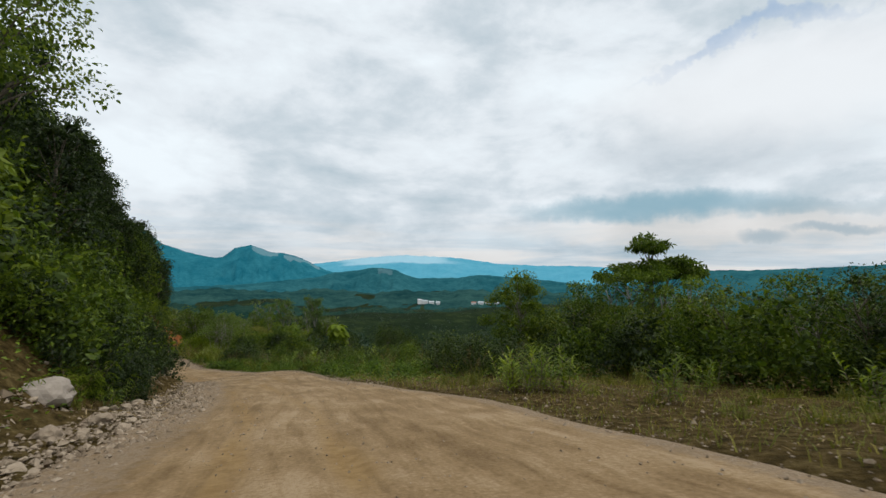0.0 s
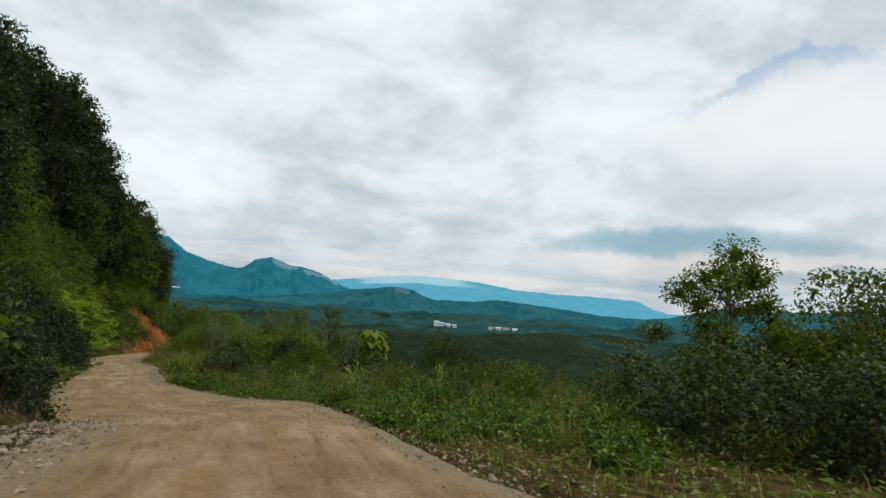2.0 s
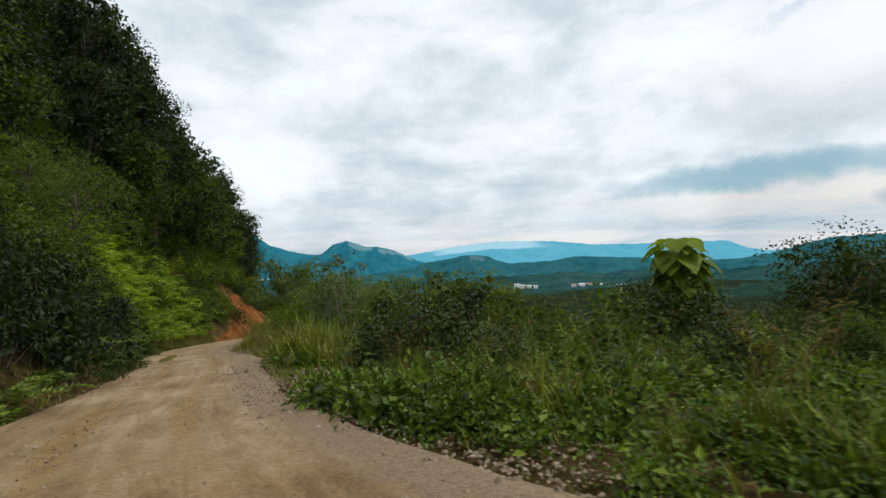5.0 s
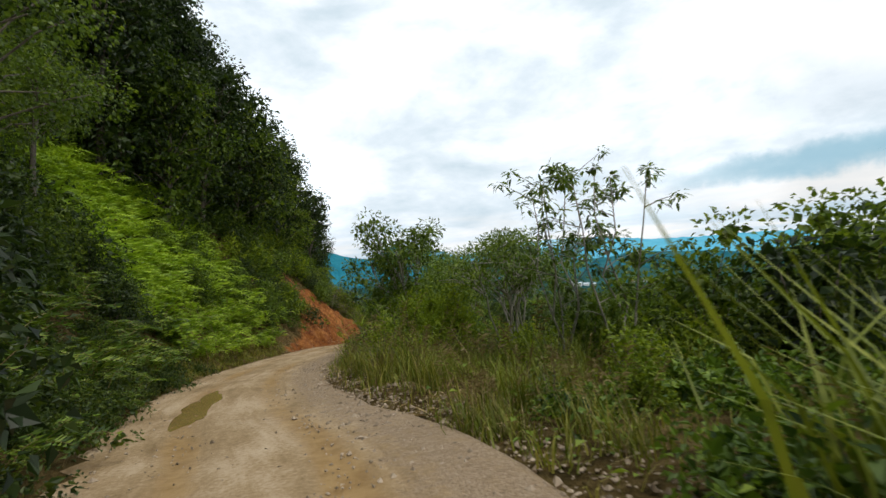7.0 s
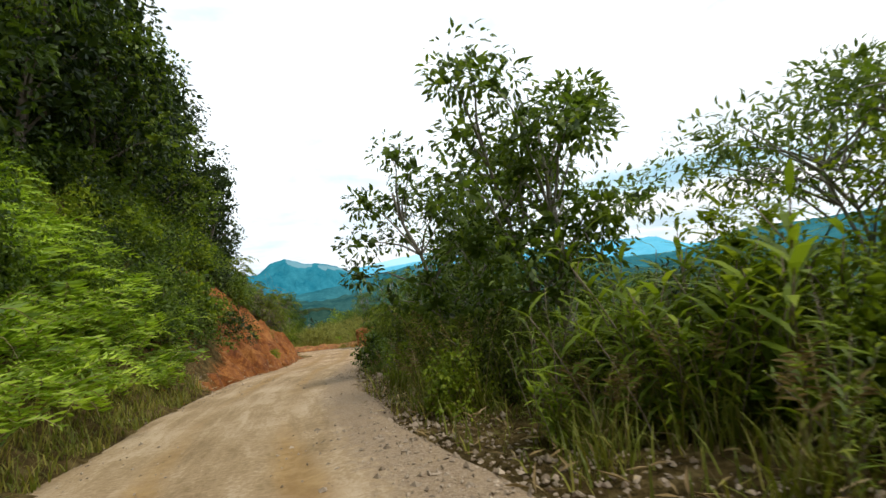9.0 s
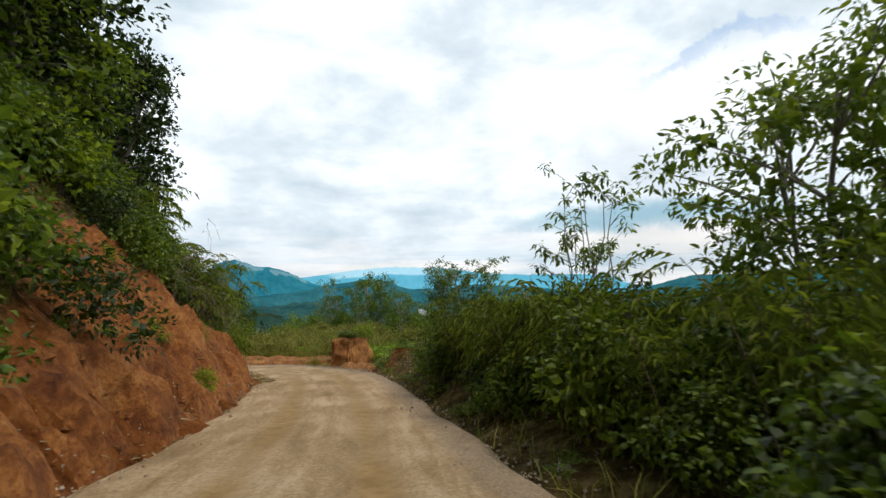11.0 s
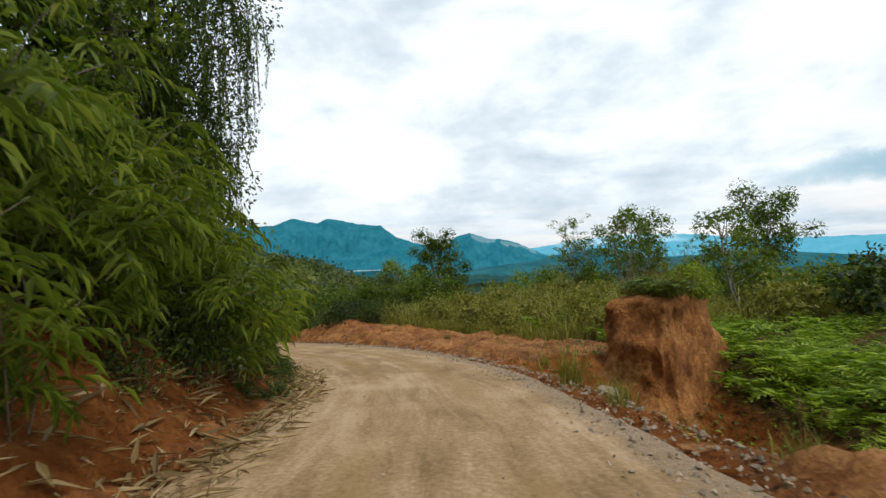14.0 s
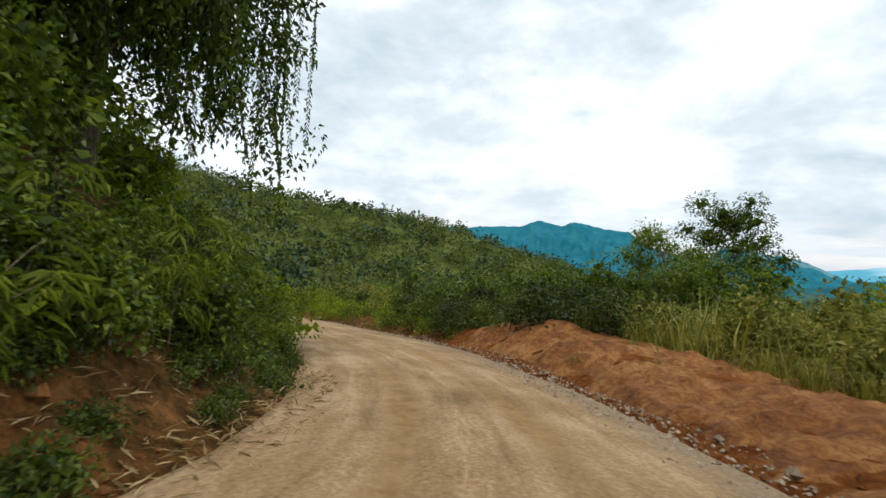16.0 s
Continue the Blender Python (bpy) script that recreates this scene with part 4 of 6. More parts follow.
def cane_clump(name, label, seed, culms=9, height=1.9, leaf=0.5, width=0.07, mat=LEAF_LIGHT, lean=0.5):
    """Upright canes, each with long pointed leaves one above the other."""
    rng = np.random.default_rng(seed)
    root = thing(name, label, "cane", "bamboo and cane thickets")
    lf = Soup()
    for _ in range(culms):
        cane = Soup()
        h = height * rng.uniform(0.5, 1.1)
        p = arc(rng, np.r_[rng.normal(size=2) * 0.2, -0.2], rng.random() * 6.28, h * 1.08, h * lean * rng.random(), h * 0.1, 6)
        tube(cane, p, 0.014, 0.006, 4)
        part("cane", cane.mesh("cane", TWIG, True), root)
        n = int(6 + h * 6)
        t = np.linspace(0.25, 1, n)
        base = np.stack([np.interp(t, np.linspace(0, 1, 6), p[:, i]) for i in range(3)], 1)
        a = np.where(np.arange(n) % 2, 0.0, np.pi) + rng.random() * 6.28 + rng.normal(size=n) * 0.4
        ax = unit(np.stack([np.cos(a), np.sin(a), rng.uniform(0.5, 1.4, n)], 1))
        nor = np.cross(np.cross(ax, [[0, 0, 1.0]]), ax)
        q = leaf * rng.uniform(0.6, 1.15, n)
        leaves(lf, base, ax, nor, q, width * rng.uniform(0.7, 1.2, n), 0.45, 0.2, True)
    part("foliage", lf.mesh("foliage", mat), root)
    return root


def fern_bush(name, label, seed, fronds=16, length=1.3, mat=LEAF_FERN, n=20):
    """Arching fern fronds with paired leaflets."""
    rng = np.random.default_rng(seed)
    root = thing(name, label, "fern", "ferns on the bank")
    lf, rib = Soup(), Soup()
    for k in range(fronds):
        L = length * rng.uniform(0.6, 1.15)
        p = arc(rng, np.r_[rng.normal(size=2) * 0.25, rng.random() * 0.4 - 0.1], k * 2.4 + rng.random(), L * 0.85, L * 0.75, L * 0.6, 6)
        tube(rib, p, 0.008, 0.003, 3)
        t = np.linspace(0.12, 1, n)
        base = np.stack([np.interp(t, np.linspace(0, 1, len(p)), p[:, i]) for i in range(3)], 1)
        d = unit(np.gradient(p, axis=0))
        ax = np.stack([np.interp(t, np.linspace(0, 1, len(p)), d[:, i]) for i in range(3)], 1)
        sg = np.where(np.arange(n) % 2, 1, -1)[:, None]
        side = unit(np.cross(ax, [[0.05, 0.02, 1.0]])) * sg
        leaves(lf, base, unit(side + ax * 0.45 - [0, 0, 0.2]), np.cross(side, ax) * -sg + [0, 0, 0.5], L * 0.23 * (1 - 1.2 * (t - 0.35) ** 2), L * 0.046, 0.3, 0.1)
    part("stalk", rib.mesh("stalk", LEAF_DRY), root)
    part("foliage", lf.mesh("foliage", mat), root)
    return root


def blade_strips(rng, base, height, lean, width, droop):
    """Grass blades as bent strips of two quads; arrays in, vertices and triangles out."""
    n = len(base)
    a = rng.random(n) * 2 * np.pi
    h = np.stack([np.cos(a), np.sin(a), np.zeros(n)], 1)
    side = np.stack([-np.sin(a), np.cos(a), np.zeros(n)], 1)
    t = np.array([0.0, 0.5, 1.0])
    up = height[:, None] * t - (droop * height)[:, None] * t**2.5
    out = (lean * height)[:, None] * t**1.5
    mid = base[:, None] + h[:, None] * out[..., None] + np.array([0, 0, 1.0]) * up[..., None]
    w = width[:, None, None] * np.array([1, 0.8, 0.05])[None, :, None] * side[:, None] * 0.5
    v = np.concatenate([mid - w, mid + w], 1).reshape(-1, 3)
    i = np.arange(n)[:, None] * 6
    f = np.concatenate([i + [[k, k + 1, k + 4]] for k in range(2)] + [i + [[k, k + 4, k + 3]] for k in range(2)])
    return v, f


def grass_clump(name, label, seed, blades=90, height=1.1, spread=0.4, mat=LEAF_GRASS, stalks=7, width=0.022, straw=True):
    rng = np.random.default_rng(seed)
    root = thing(name, label, "grass", "grass tufts by the road")
    tuft, dry = Soup(), Soup()
    base = np.c_[rng.normal(size=(blades, 2)) * spread * 0.5, np.full(blades, -0.06)]
    tuft.add(*blade_strips(rng, base, height * rng.uniform(0.5, 1.15, blades), rng.uniform(0.15, 0.7, blades), width * rng.uniform(0.6, 1.3, blades), rng.uniform(0.05, 0.5, blades)))
    m = blades // 4
    dry.add(*blade_strips(rng, base[:m] * 1.2, height * rng.uniform(0.3, 0.9, m), rng.uniform(0.3, 1.0, m), np.full(m, width * 0.7), rng.uniform(0.3, 0.8, m)))
    for _ in range(stalks):
        h = height * rng.uniform(1.1, 1.6)
        p = arc(rng, np.r_[rng.normal(size=2) * spread * 0.4, 0], rng.random() * 6.28, h, h * 0.3, h * 0.15, 7)
        tube(dry, p, 0.006, 0.003, 3)
        spray(dry, rng, p[4:], 12, 0.12, 0.012)
    if straw:
        part("tuft", tuft.mesh("tuft", mat), root)
        part("dry_stalk", dry.mesh("dry_stalk", LEAF_DRY), root, "dry straw-coloured stalks")
    else:
        for q in range(4):
            bunch, n = Soup(), blades // 4
            k = np.c_[rng.normal(size=(n, 2)) * spread * 0.4 + [(-0.2, -0.2), (-0.2, 0.2), (0.2, -0.2), (0.2, 0.2)][q], np.full(n, -0.06)]
            bunch.add(*blade_strips(rng, k, height * rng.uniform(0.5, 1.15, n), rng.uniform(0.15, 0.7, n), width * rng.uniform(0.6, 1.3, n), rng.uniform(0.05, 0.5, n)))
            part("foliage", bunch.mesh("foliage", mat), root)
    return root


def sapling(name, label, seed, height=5.0, stems=4, spread=1.5, leaf=0.34, mat=LEAF_MID, bark=BARK_PALE, whorls=7, per=16, top=0.45, slim=0.34):
    """A thin young tree: a few bare stems that fork, with long drooping leaves in whorls at the ends."""
    rng = np.random.default_rng(seed)
    root = thing(name, label, "tree", "young roadside trees")
    wood, crown = Soup(), Soup()
    for k in range(stems):
        a = k * 6.28 / stems + rng.random()
        tip = np.array([np.cos(a) * spread * rng.uniform(0.15, 0.6), np.sin(a) * spread * rng.uniform(0.15, 0.6), height * rng.uniform(0.85, 1.0)])
        p = limb(wood, rng, [rng.normal() * 0.08, rng.normal() * 0.08, -0.4], tip, 0.018 + 0.003 * height, -0.03, 6)
        tips = unit(np.c_[rng.normal(size=(per, 2)), rng.uniform(-0.8, 0.8, per)])
        leaves(crown, p[-1] + tips * 0.05, tips, np.cross(np.cross(tips, [[0, 0, 1.0]]), tips) + rng.normal(size=(per, 3)) * 0.25, leaf, leaf * slim, 0.3, 0.15, True)
        for q in range(whorls):
            f = top + (1 - top) * (q + rng.random()) / whorls
            i = min(len(p) - 2, int(f * (len(p) - 1)))
            b = p[i] + (p[i + 1] - p[i]) * rng.random()
            g = a + rng.normal() * 1.3
            e = b + np.array([np.cos(g), np.sin(g), rng.uniform(0.25, 0.8)]) * spread * rng.uniform(0.25, 0.65)
            limb(wood, rng, b, e, 0.014, 0.05, 3, 4)
            for c, m in ((e, per), ((b + e) / 2, per // 2)):
                d = unit(np.c_[rng.normal(size=(m, 2)), rng.uniform(-0.9, 0.35, m)])
                nor = np.cross(np.cross(d, [[0, 0, 1.0]]), d) + rng.normal(size=(m, 3)) * 0.25
                s = rng.uniform(0.7, 1.2, m)
                leaves(crown, c + d * 0.06 + rng.normal(size=(m, 3)) * 0.06, d, nor, leaf * s, leaf * slim * s, 0.3, 0.15, True)
    part("trunk", wood.mesh("trunk", bark, True), root)
    part("crown", crown.mesh("crown", mat), root)
    return root


def umbrella_tree(seed=5):
    """A flat-topped tree: several bare stems and layered plates of leaves."""
    rng = np.random.default_rng(seed)
    root = thing("umbrella_tree", "flat-topped tree with layered green crown above the bushes", "tree", "trees of the forest")
    wood, crown = Soup(), Soup()
    base = grow_trunk(wood, rng, 2.6, 0.22, 0.02, 0.1)
    for z, cx, cy, wide, count in ((7.1, -2.2, -0.6, 2.5, 15), (7.3, 2.3, 0.5, 2.4, 15), (7.6, 0.2, 0.6, 2.3, 12), (8.0, 2.0, -0.4, 1.2, 6), (8.8, -0.5, 0.0, 1.2, 8), (9.2, -0.4, 0.1, 0.5, 3)):
        fork = np.array([cx * 0.55, cy * 0.55, z - 1.5])
        limb(wood, rng, base[-1], fork, 0.11, -0.05, 5)
        limb(wood, rng, base[-2], fork + [cx * 0.2, 0.5, 0.2], 0.08, -0.05, 5)
        for k in range(count):
            a = k * 2.4 + z
            r = wide * math.sqrt((k + 0.6) / count)
            c = np.array([cx + math.cos(a) * r, cy + math.sin(a) * r, z + rng.normal() * 0.22 - 0.05 * r * r])
            limb(wood, rng, fork, c, 0.035, -0.08, 4)
            clump(crown, rng, c, (0.75, 0.75, 0.26), 105, 0.34, 0.13, 0.15, 0.35, 0.9)
    part("trunk", wood.mesh("trunk", BARK, True), root)
    part("crown", crown.mesh("crown", LEAF_MID), root)
    return root


def big_leaf_mesh(rng, size):
    """A broad heart-shaped leaf, cupped along its midrib and drooping at the tip."""
    rows = [(0.0, 0.06), (0.12, 0.34), (0.32, 0.48), (0.55, 0.43), (0.78, 0.25), (1.0, 0.02)]
    v, f = [], []
    for t, w in rows:
        for u in (-1, -0.5, 0, 0.5, 1):
            v.append((w * u * size, (t - 0.12 * u * u * (1 - t)) * size, size * (0.10 * abs(u) * w * 2 - 0.38 * t**2 + 0.02 * math.sin(9 * t + u))))
    for i in range(len(rows) - 1):
        for j in range(4):
            a = i * 5 + j
            f.append((a, a + 1, a + 6, a + 5))
    return v, f


def big_leaf_plant(name, label, seed, height=3.4, count=14, size=0.8, mat=LEAF_LIGHT, steep=35):
    """An upright stem with a head of large leaves, each its own part."""
    rng = np.random.default_rng(seed)
    root = thing(name, label, "plant", "large-leaved plants")
    wood = Soup()
    p = grow_trunk(wood, rng, height, 0.05, 0.03, 0.08)
    shapes = [mesh("leaf", *big_leaf_mesh(rng, size * k), mat, True) for k in (0.75, 1.0, 1.2)]
    todo = []
    for k in range(count):
        f = 1 - 0.9 * k / count
        b = p[-1] * f + p[-3] * (1 - f) if f < 1 else p[-1]
        turn = k * 137.5 + rng.normal() * 12
        e = b + np.array([-math.sin(radians(turn)), math.cos(radians(turn)), 0.9 - 0.9 * k / count]) * size * 0.55
        limb(wood, rng, b, e, 0.012, 0.1, 4, 4)
        todo.append((e, turn, steep - 60 * k / count + rng.normal() * 10, k))
    part("stem", wood.mesh("stem", BARK_PALE, True), root)
    for e, turn, lift, k in todo:
        o = part("leaf", shapes[k % 3], root)
        o.matrix_basis = Matrix.Translation(e) @ Euler((radians(lift), 0, radians(turn))).to_matrix().to_4x4()
    return root


def rosette_plant(seed=3, size=1.15):
    """A short trunk with a star of long strap leaves."""
    rng = np.random.default_rng(seed)
    root = thing("rosette_plant", "palm-like plant with a rosette of long dark leaves", "plant", "large-leaved plants")
    wood = Soup()
    grow_trunk(wood, rng, 2.2, 0.07, 0.0, 0.0)
    part("stem", wood.mesh("stem", BARK, True), root)
    v, f = [], []
    for t, w in ((0, 0.03), (0.2, 0.07), (0.5, 0.13), (0.78, 0.12), (0.92, 0.07), (1, 0.01)):
        for u in (-1, 0, 1):
            v.append((w * u * size * (1 + 0.12 * math.sin(14 * t)), t * size, size * (0.05 * abs(u) - 0.45 * t**2)))
    for i in range(5):
        for j in range(2):
            a = i * 3 + j
            f.append((a, a + 1, a + 4, a + 3))
    me = mesh("leaf", v, f, LEAF_MID, True)
    for k in range(20):
        o = part("leaf", me, root)
        o.matrix_basis = Matrix.Translation((0, 0, 2.2)) @ Euler((radians(62 - k * 3.6 + rng.normal() * 4), 0, radians(k * 137.5))).to_matrix().to_4x4() @ Matrix.Diagonal((1, rng.uniform(0.8, 1.1), 1, 1))
    return root


def vine_tree(seed=9):
    """A tall tree over the road, draped with hanging vines."""
    rng = np.random.default_rng(seed)
    root = thing("vine_draped_tree", "tall dark tree draped with long hanging vines", "tree", "trees of the forest")
    wood, crown, hang = Soup(), Soup(), Soup()
    p = grow_trunk(wood, rng, 15, 0.26, 0.02, 0.12)
    out = np.array([np.interp(159, CUT, RIGHT[:, 0]), np.interp(159, CUT, RIGHT[:, 1])])
    ends = []
    for k in range(66):
        f = 0.28 + 0.72 * (k / 66) ** 1.4
        a = k * 2.4
        c = np.array([np.cos(a), np.sin(a), 0]) * rng.uniform(1.0, 4.0) * (1.1 - 0.5 * abs(f - 0.65)) + [0, 0, 17.0 * f - 0.6]
        limb(wood, rng, p[min(6, int(f * 6.5))], c, 0.07)
        clump(crown, rng, c, (1.6, 1.6, 1.15), 210, 0.21, 0.125, 0.3)
        ends.append(c)
    for k in range(620):
        c = ends[rng.integers(len(ends))] + rng.normal(size=3) * [0.6, 0.6, 0.3]
        L = rng.uniform(0.8, 3.0) + 4.0 * rng.random() ** 2
        q = np.array([c, c - [rng.normal() * 0.1, rng.normal() * 0.1, L * 0.5], c - [rng.normal() * 0.2, rng.normal() * 0.2, L]])
        q[:, 2] = np.maximum(q[:, 2], 1.9 + 3.2 * rng.random() - 3.4 * smooth(c[:2] @ out, 0.0, 3.5))
        tube(hang, q, 0.008, 0.004, 3)
        spray(hang, rng, q, int(L * 17), 0.14, 0.07, 0.3, 1.0)
        for g in (q[1], q[2]):
            clump(hang, rng, g + rng.normal(size=3) * 0.12, (0.3, 0.3, 0.6), int(rng.integers(18, 40)), 0.15, 0.08, 0.1, 0.5)
    part("trunk", wood.mesh("trunk", BARK, True), root)
    part("crown", crown.mesh("crown", LEAF_DARK), root)
    part("vine", hang.mesh("vine", LEAF_SLOPE), root, "long hanging leafy vines")
    return root


def twig_tangle(seed, n=150, reach=1.6):
    """A hanging tangle of dead twigs."""
    rng = np.random.default_rng(seed)
    soup = Soup()
    for _ in range(n):
        p = arc(rng, rng.normal(size=3) * [1.0, 0.7, 0.7], rng.random() * 6.28, rng.uniform(-0.2, 0.5), reach * rng.uniform(0.3, 0.8), reach * rng.uniform(0.5, 1.0), 6)
        p += rng.normal(size=p.shape) * 0.05
        tube(soup, p, 0.012 * rng.uniform(0.6, 1.4), 0.004, 4)
    return tagged(new("dead_branch", soup.mesh("dead_branch", TWIG)), "tangle of dry grey twigs hanging down the bank", "branches", "dead branches", "stuff")


# ---- plants: placing ----


def set_thing(ob, s, d, size=1.0, turn=0.0, sink=0.1, lean=(0, 0)):
    """A copy of a thing on the ground at s along and d to the right of the road line."""
    x, y, z = at_road(s, d)
    m = pose(x, y, z - sink, lean[0], lean[1], turn) @ Matrix.Diagonal((size, size, size, 1))
    o = copy_thing(ob, m)
    o.matrix_basis = m
    return o


def scatter(protos, places, rng, size=(0.8, 1.25), tilt=4.0, sink=0.08):
    """Copies of the plants at the given places, each turned and sized by chance."""
    for x, y, z in places:
        k = rng.uniform(*size)
        m = pose(x, y, z - sink, rng.normal() * tilt, rng.normal() * tilt, rng.uniform(0, 360)) @ Matrix.Diagonal((k, k, k * rng.uniform(0.9, 1.12), 1))
        o = copy_thing(protos[rng.integers(len(protos))], m)
        o.matrix_basis = m


def strewn(rng, s0, s1, d0, d1, n, gap=0.0, clear=0.2):
    """Chance places between s0 and s1 along the road, d0 and d1 out from its edges (negative: uphill side)."""
    s = rng.uniform(s0, s1, n * 5)
    f = rng.uniform(d0, d1, n * 5)
    d = np.where(f < 0, -left_edge(s) + f, right_edge(s) + f)
    x, y, _ = road_place(s, d)
    sr, dr, zr = road_coords(x, y)
    good = (dr < -left_edge(sr) - clear) | (dr > right_edge(sr) + clear)
    keep = []
    for i in np.flatnonzero(good):
        if len(keep) >= n:
            break
        if gap and keep and np.min((x[i] - x[keep]) ** 2 + (y[i] - y[keep]) ** 2) < gap * gap:
            continue
        keep.append(i)
    z = ground_height(x[keep], y[keep], sr[keep], dr[keep], zr[keep])
    return [(float(a), float(b), float(c)) for a, b, c in zip(x[keep], y[keep], z)]


def joined(name, label, category, protos, places, rng, size=(0.8, 1.25)):
    """Plants too many to count, as one sheet of foliage."""
    soups, mats = {}, {}
    shapes = []
    for q in protos:
        me = next(c.data for c in q.children if c.name.split(".")[0] in ("foliage", "tuft"))
        v = np.empty(len(me.vertices) * 3, np.float32)
        me.vertices.foreach_get("co", v)
        f = np.empty(len(me.loops), np.int32)
        me.loops.foreach_get("vertex_index", f)
        shapes.append((v.reshape(-1, 3), f.reshape(-1, 3), me.materials[0]))
    for x, y, z in places:
        v, f, m = shapes[rng.integers(len(shapes))]
        k, a = rng.uniform(*size), rng.uniform(0, 6.28)
        c, q = math.cos(a) * k, math.sin(a) * k
        w = np.stack([v[:, 0] * c - v[:, 1] * q + x, v[:, 0] * q + v[:, 1] * c + y, v[:, 2] * k * rng.uniform(0.9, 1.12) + z - 0.08], 1)
        soups.setdefault(m.name, Soup()).add(w, f)
        mats[m.name] = m
    for key, so in soups.items():
        tagged(new(name, so.mesh(name, mats[key])), label, category, kind="stuff")


TALL = "tall dark green broad-leaved forest tree on the slope"
DENSE = dict(puff=(0.34, 0.54), core=0.25)
FOREST = [broad_tree("forest_tree", TALL, 11, 11, 3.0, 30, 110, 0.29, 0.2, **DENSE),
          broad_tree("forest_tree", TALL, 12, 14, 3.1, 34, 110, 0.30, 0.28, **DENSE),
          broad_tree("forest_tree", "leafy green forest tree with a rounded crown", 13, 8, 2.7, 24, 160, 0.22, 0.1, LEAF_SLOPE, **DENSE),
          broad_tree("forest_tree", TALL, 14, 12, 2.6, 28, 110, 0.29, 0.18, **DENSE)]
BACK_FOREST = [broad_tree("forest_tree", TALL, 15, 12, 3.4, 24, 70, 0.44, 0.25, **DENSE), broad_tree("forest_tree", TALL, 16, 14, 3.4, 24, 70, 0.44, 0.3, **DENSE)]
SLOPE_BUSHES = [bush("bush", "leafy green bush on the forest edge", 201, 2.8, 1.9, 16, 110, 0.15, LEAF_SLOPE), bush("bush", "leafy green bush on the forest edge", 202, 3.4, 2.0, 18, 110, 0.16, LEAF_SLOPE),
                bush("bush", "dark green bush on the forest edge", 203, 3.0, 1.9, 16, 120, 0.14, LEAF_DARK)]
MOUNDS = [bush("bush", "dense dark bush overgrown with creepers", 204, 2.2, 1.6, 18, 100, 0.11, LEAF_MOUND, oval=True), bush("bush", "dense green bush overgrown with creepers", 205, 1.7, 1.4, 16, 100, 0.105, LEAF_VERGE, oval=True)]
VALLEY_BUSHES = [bush("bush", "green bush", 206, 2.6, 1.9, 12, 56, 0.19, LEAF_VERGE), bush("bush", "green bush", 207, 3.0, 2.0, 13, 56, 0.19, LEAF_VERGE)]
MOUND_LITE = [bush("bush", "dense bush", 214, 2.2, 1.6, 13, 62, 0.125, LEAF_MOUND), bush("bush", "dense bush", 215, 1.7, 1.4, 12, 62, 0.12, LEAF_VERGE)]
SLOPE_LITE = [bush("bush", "leafy bush", 216, 2.8, 1.9, 13, 58, 0.19, LEAF_SLOPE), bush("bush", "leafy bush", 217, 3.2, 2.0, 14, 58, 0.20, LEAF_SLOPE), bush("bush", "leafy bush", 218, 3.0, 1.9, 13, 58, 0.18, LEAF_DARK)]
REEDS = [grass_clump("grass_clump", "tall yellow-green reed clump leaning over the gravel", 208, 150, 2.0, 0.9, LEAF_REED, 0, 0.045, False), grass_clump("grass_clump", "tall yellow-green reed clump leaning over the gravel", 209, 170, 1.5, 0.8, LEAF_REED, 0, 0.04, False)]

BUSHES = [bush("bush", "dense green bush on the roadside", 21, per=95, leaf=0.125), bush("bush", "dense green bush on the roadside", 22, 2.8, 1.7, 14, 58, 0.175),
          bush("bush", "dark green bush with small leaves", 23, 2.4, 1.6, 12, 60, 0.175, LEAF_DARK)]
FAR_BUSHES = [bush("bush", "green bush", 26, 2.4, 1.6, 11, 46, 0.2), bush("bush", "green bush", 27, 2.8, 1.7, 12, 46, 0.2, LEAF_MOUND), bush("bush", "green bush", 28, 2.0, 1.5, 10, 46, 0.2, LEAF_LIGHT)]
LIGHT_BUSHES = [bush("bush", "light green leafy bush", 24, 1.8, 1.3, 11, 120, 0.11, LEAF_LIGHT, oval=True), bush("bush", "light green leafy bush", 25, 2.3, 1.4, 12, 120, 0.10, LEAF_LIGHT, oval=True)]
BAMBOOS = [bamboo("bamboo_clump", "thicket of bamboo with wide drooping leaves", 35, 9, 2.7, 1.5, 0.36, 0.050, LEAF_BAMBOO, 10, 10), bamboo("bamboo_clump", "thicket of thin bamboo with long narrow leaves", 31), bamboo("bamboo_clump", "thicket of thin bamboo with long narrow leaves", 32, 10, 3.2, 1.5)]
THICKET = [bamboo("bamboo_clump", "dense thicket of thin upright canes with short narrow leaves", 36, 11, 2.7, 0.9, 0.17, 0.030, LEAF_THICKET, 14, 14), bamboo("bamboo_clump", "dense thicket of thin upright canes with short narrow leaves", 37, 10, 2.2, 1.0, 0.16, 0.030, LEAF_THICKET, 14, 14)]
DARK_TREE = broad_tree("young_tree", "dense dark green bushy tree below the road", 76, 5.4, 2.6, 34, 190, 0.14, 0.05, LEAF_MOUND, BARK, "young roadside trees", (0.3, 0.46), 2, 0.55, core=0.15)
NEAR_DARK = [bush("bush", "dark green bush with small leaves beside the road", 39, 2.3, 1.5, 13, 120, 0.105, LEAF_MOUND, oval=True)]
NEAR_GREEN = [bush("bush", "olive green bush with drooping leaves on the bank", 210, 2.3, 1.5, 14, 90, 0.15, LEAF_SLOPE, oval=True)]
PALE_BUSH = bush("bush", "tall pale yellow-green leafy bush", 38, 3.0, 1.5, 19, 210, 0.095, LEAF_LIGHT)
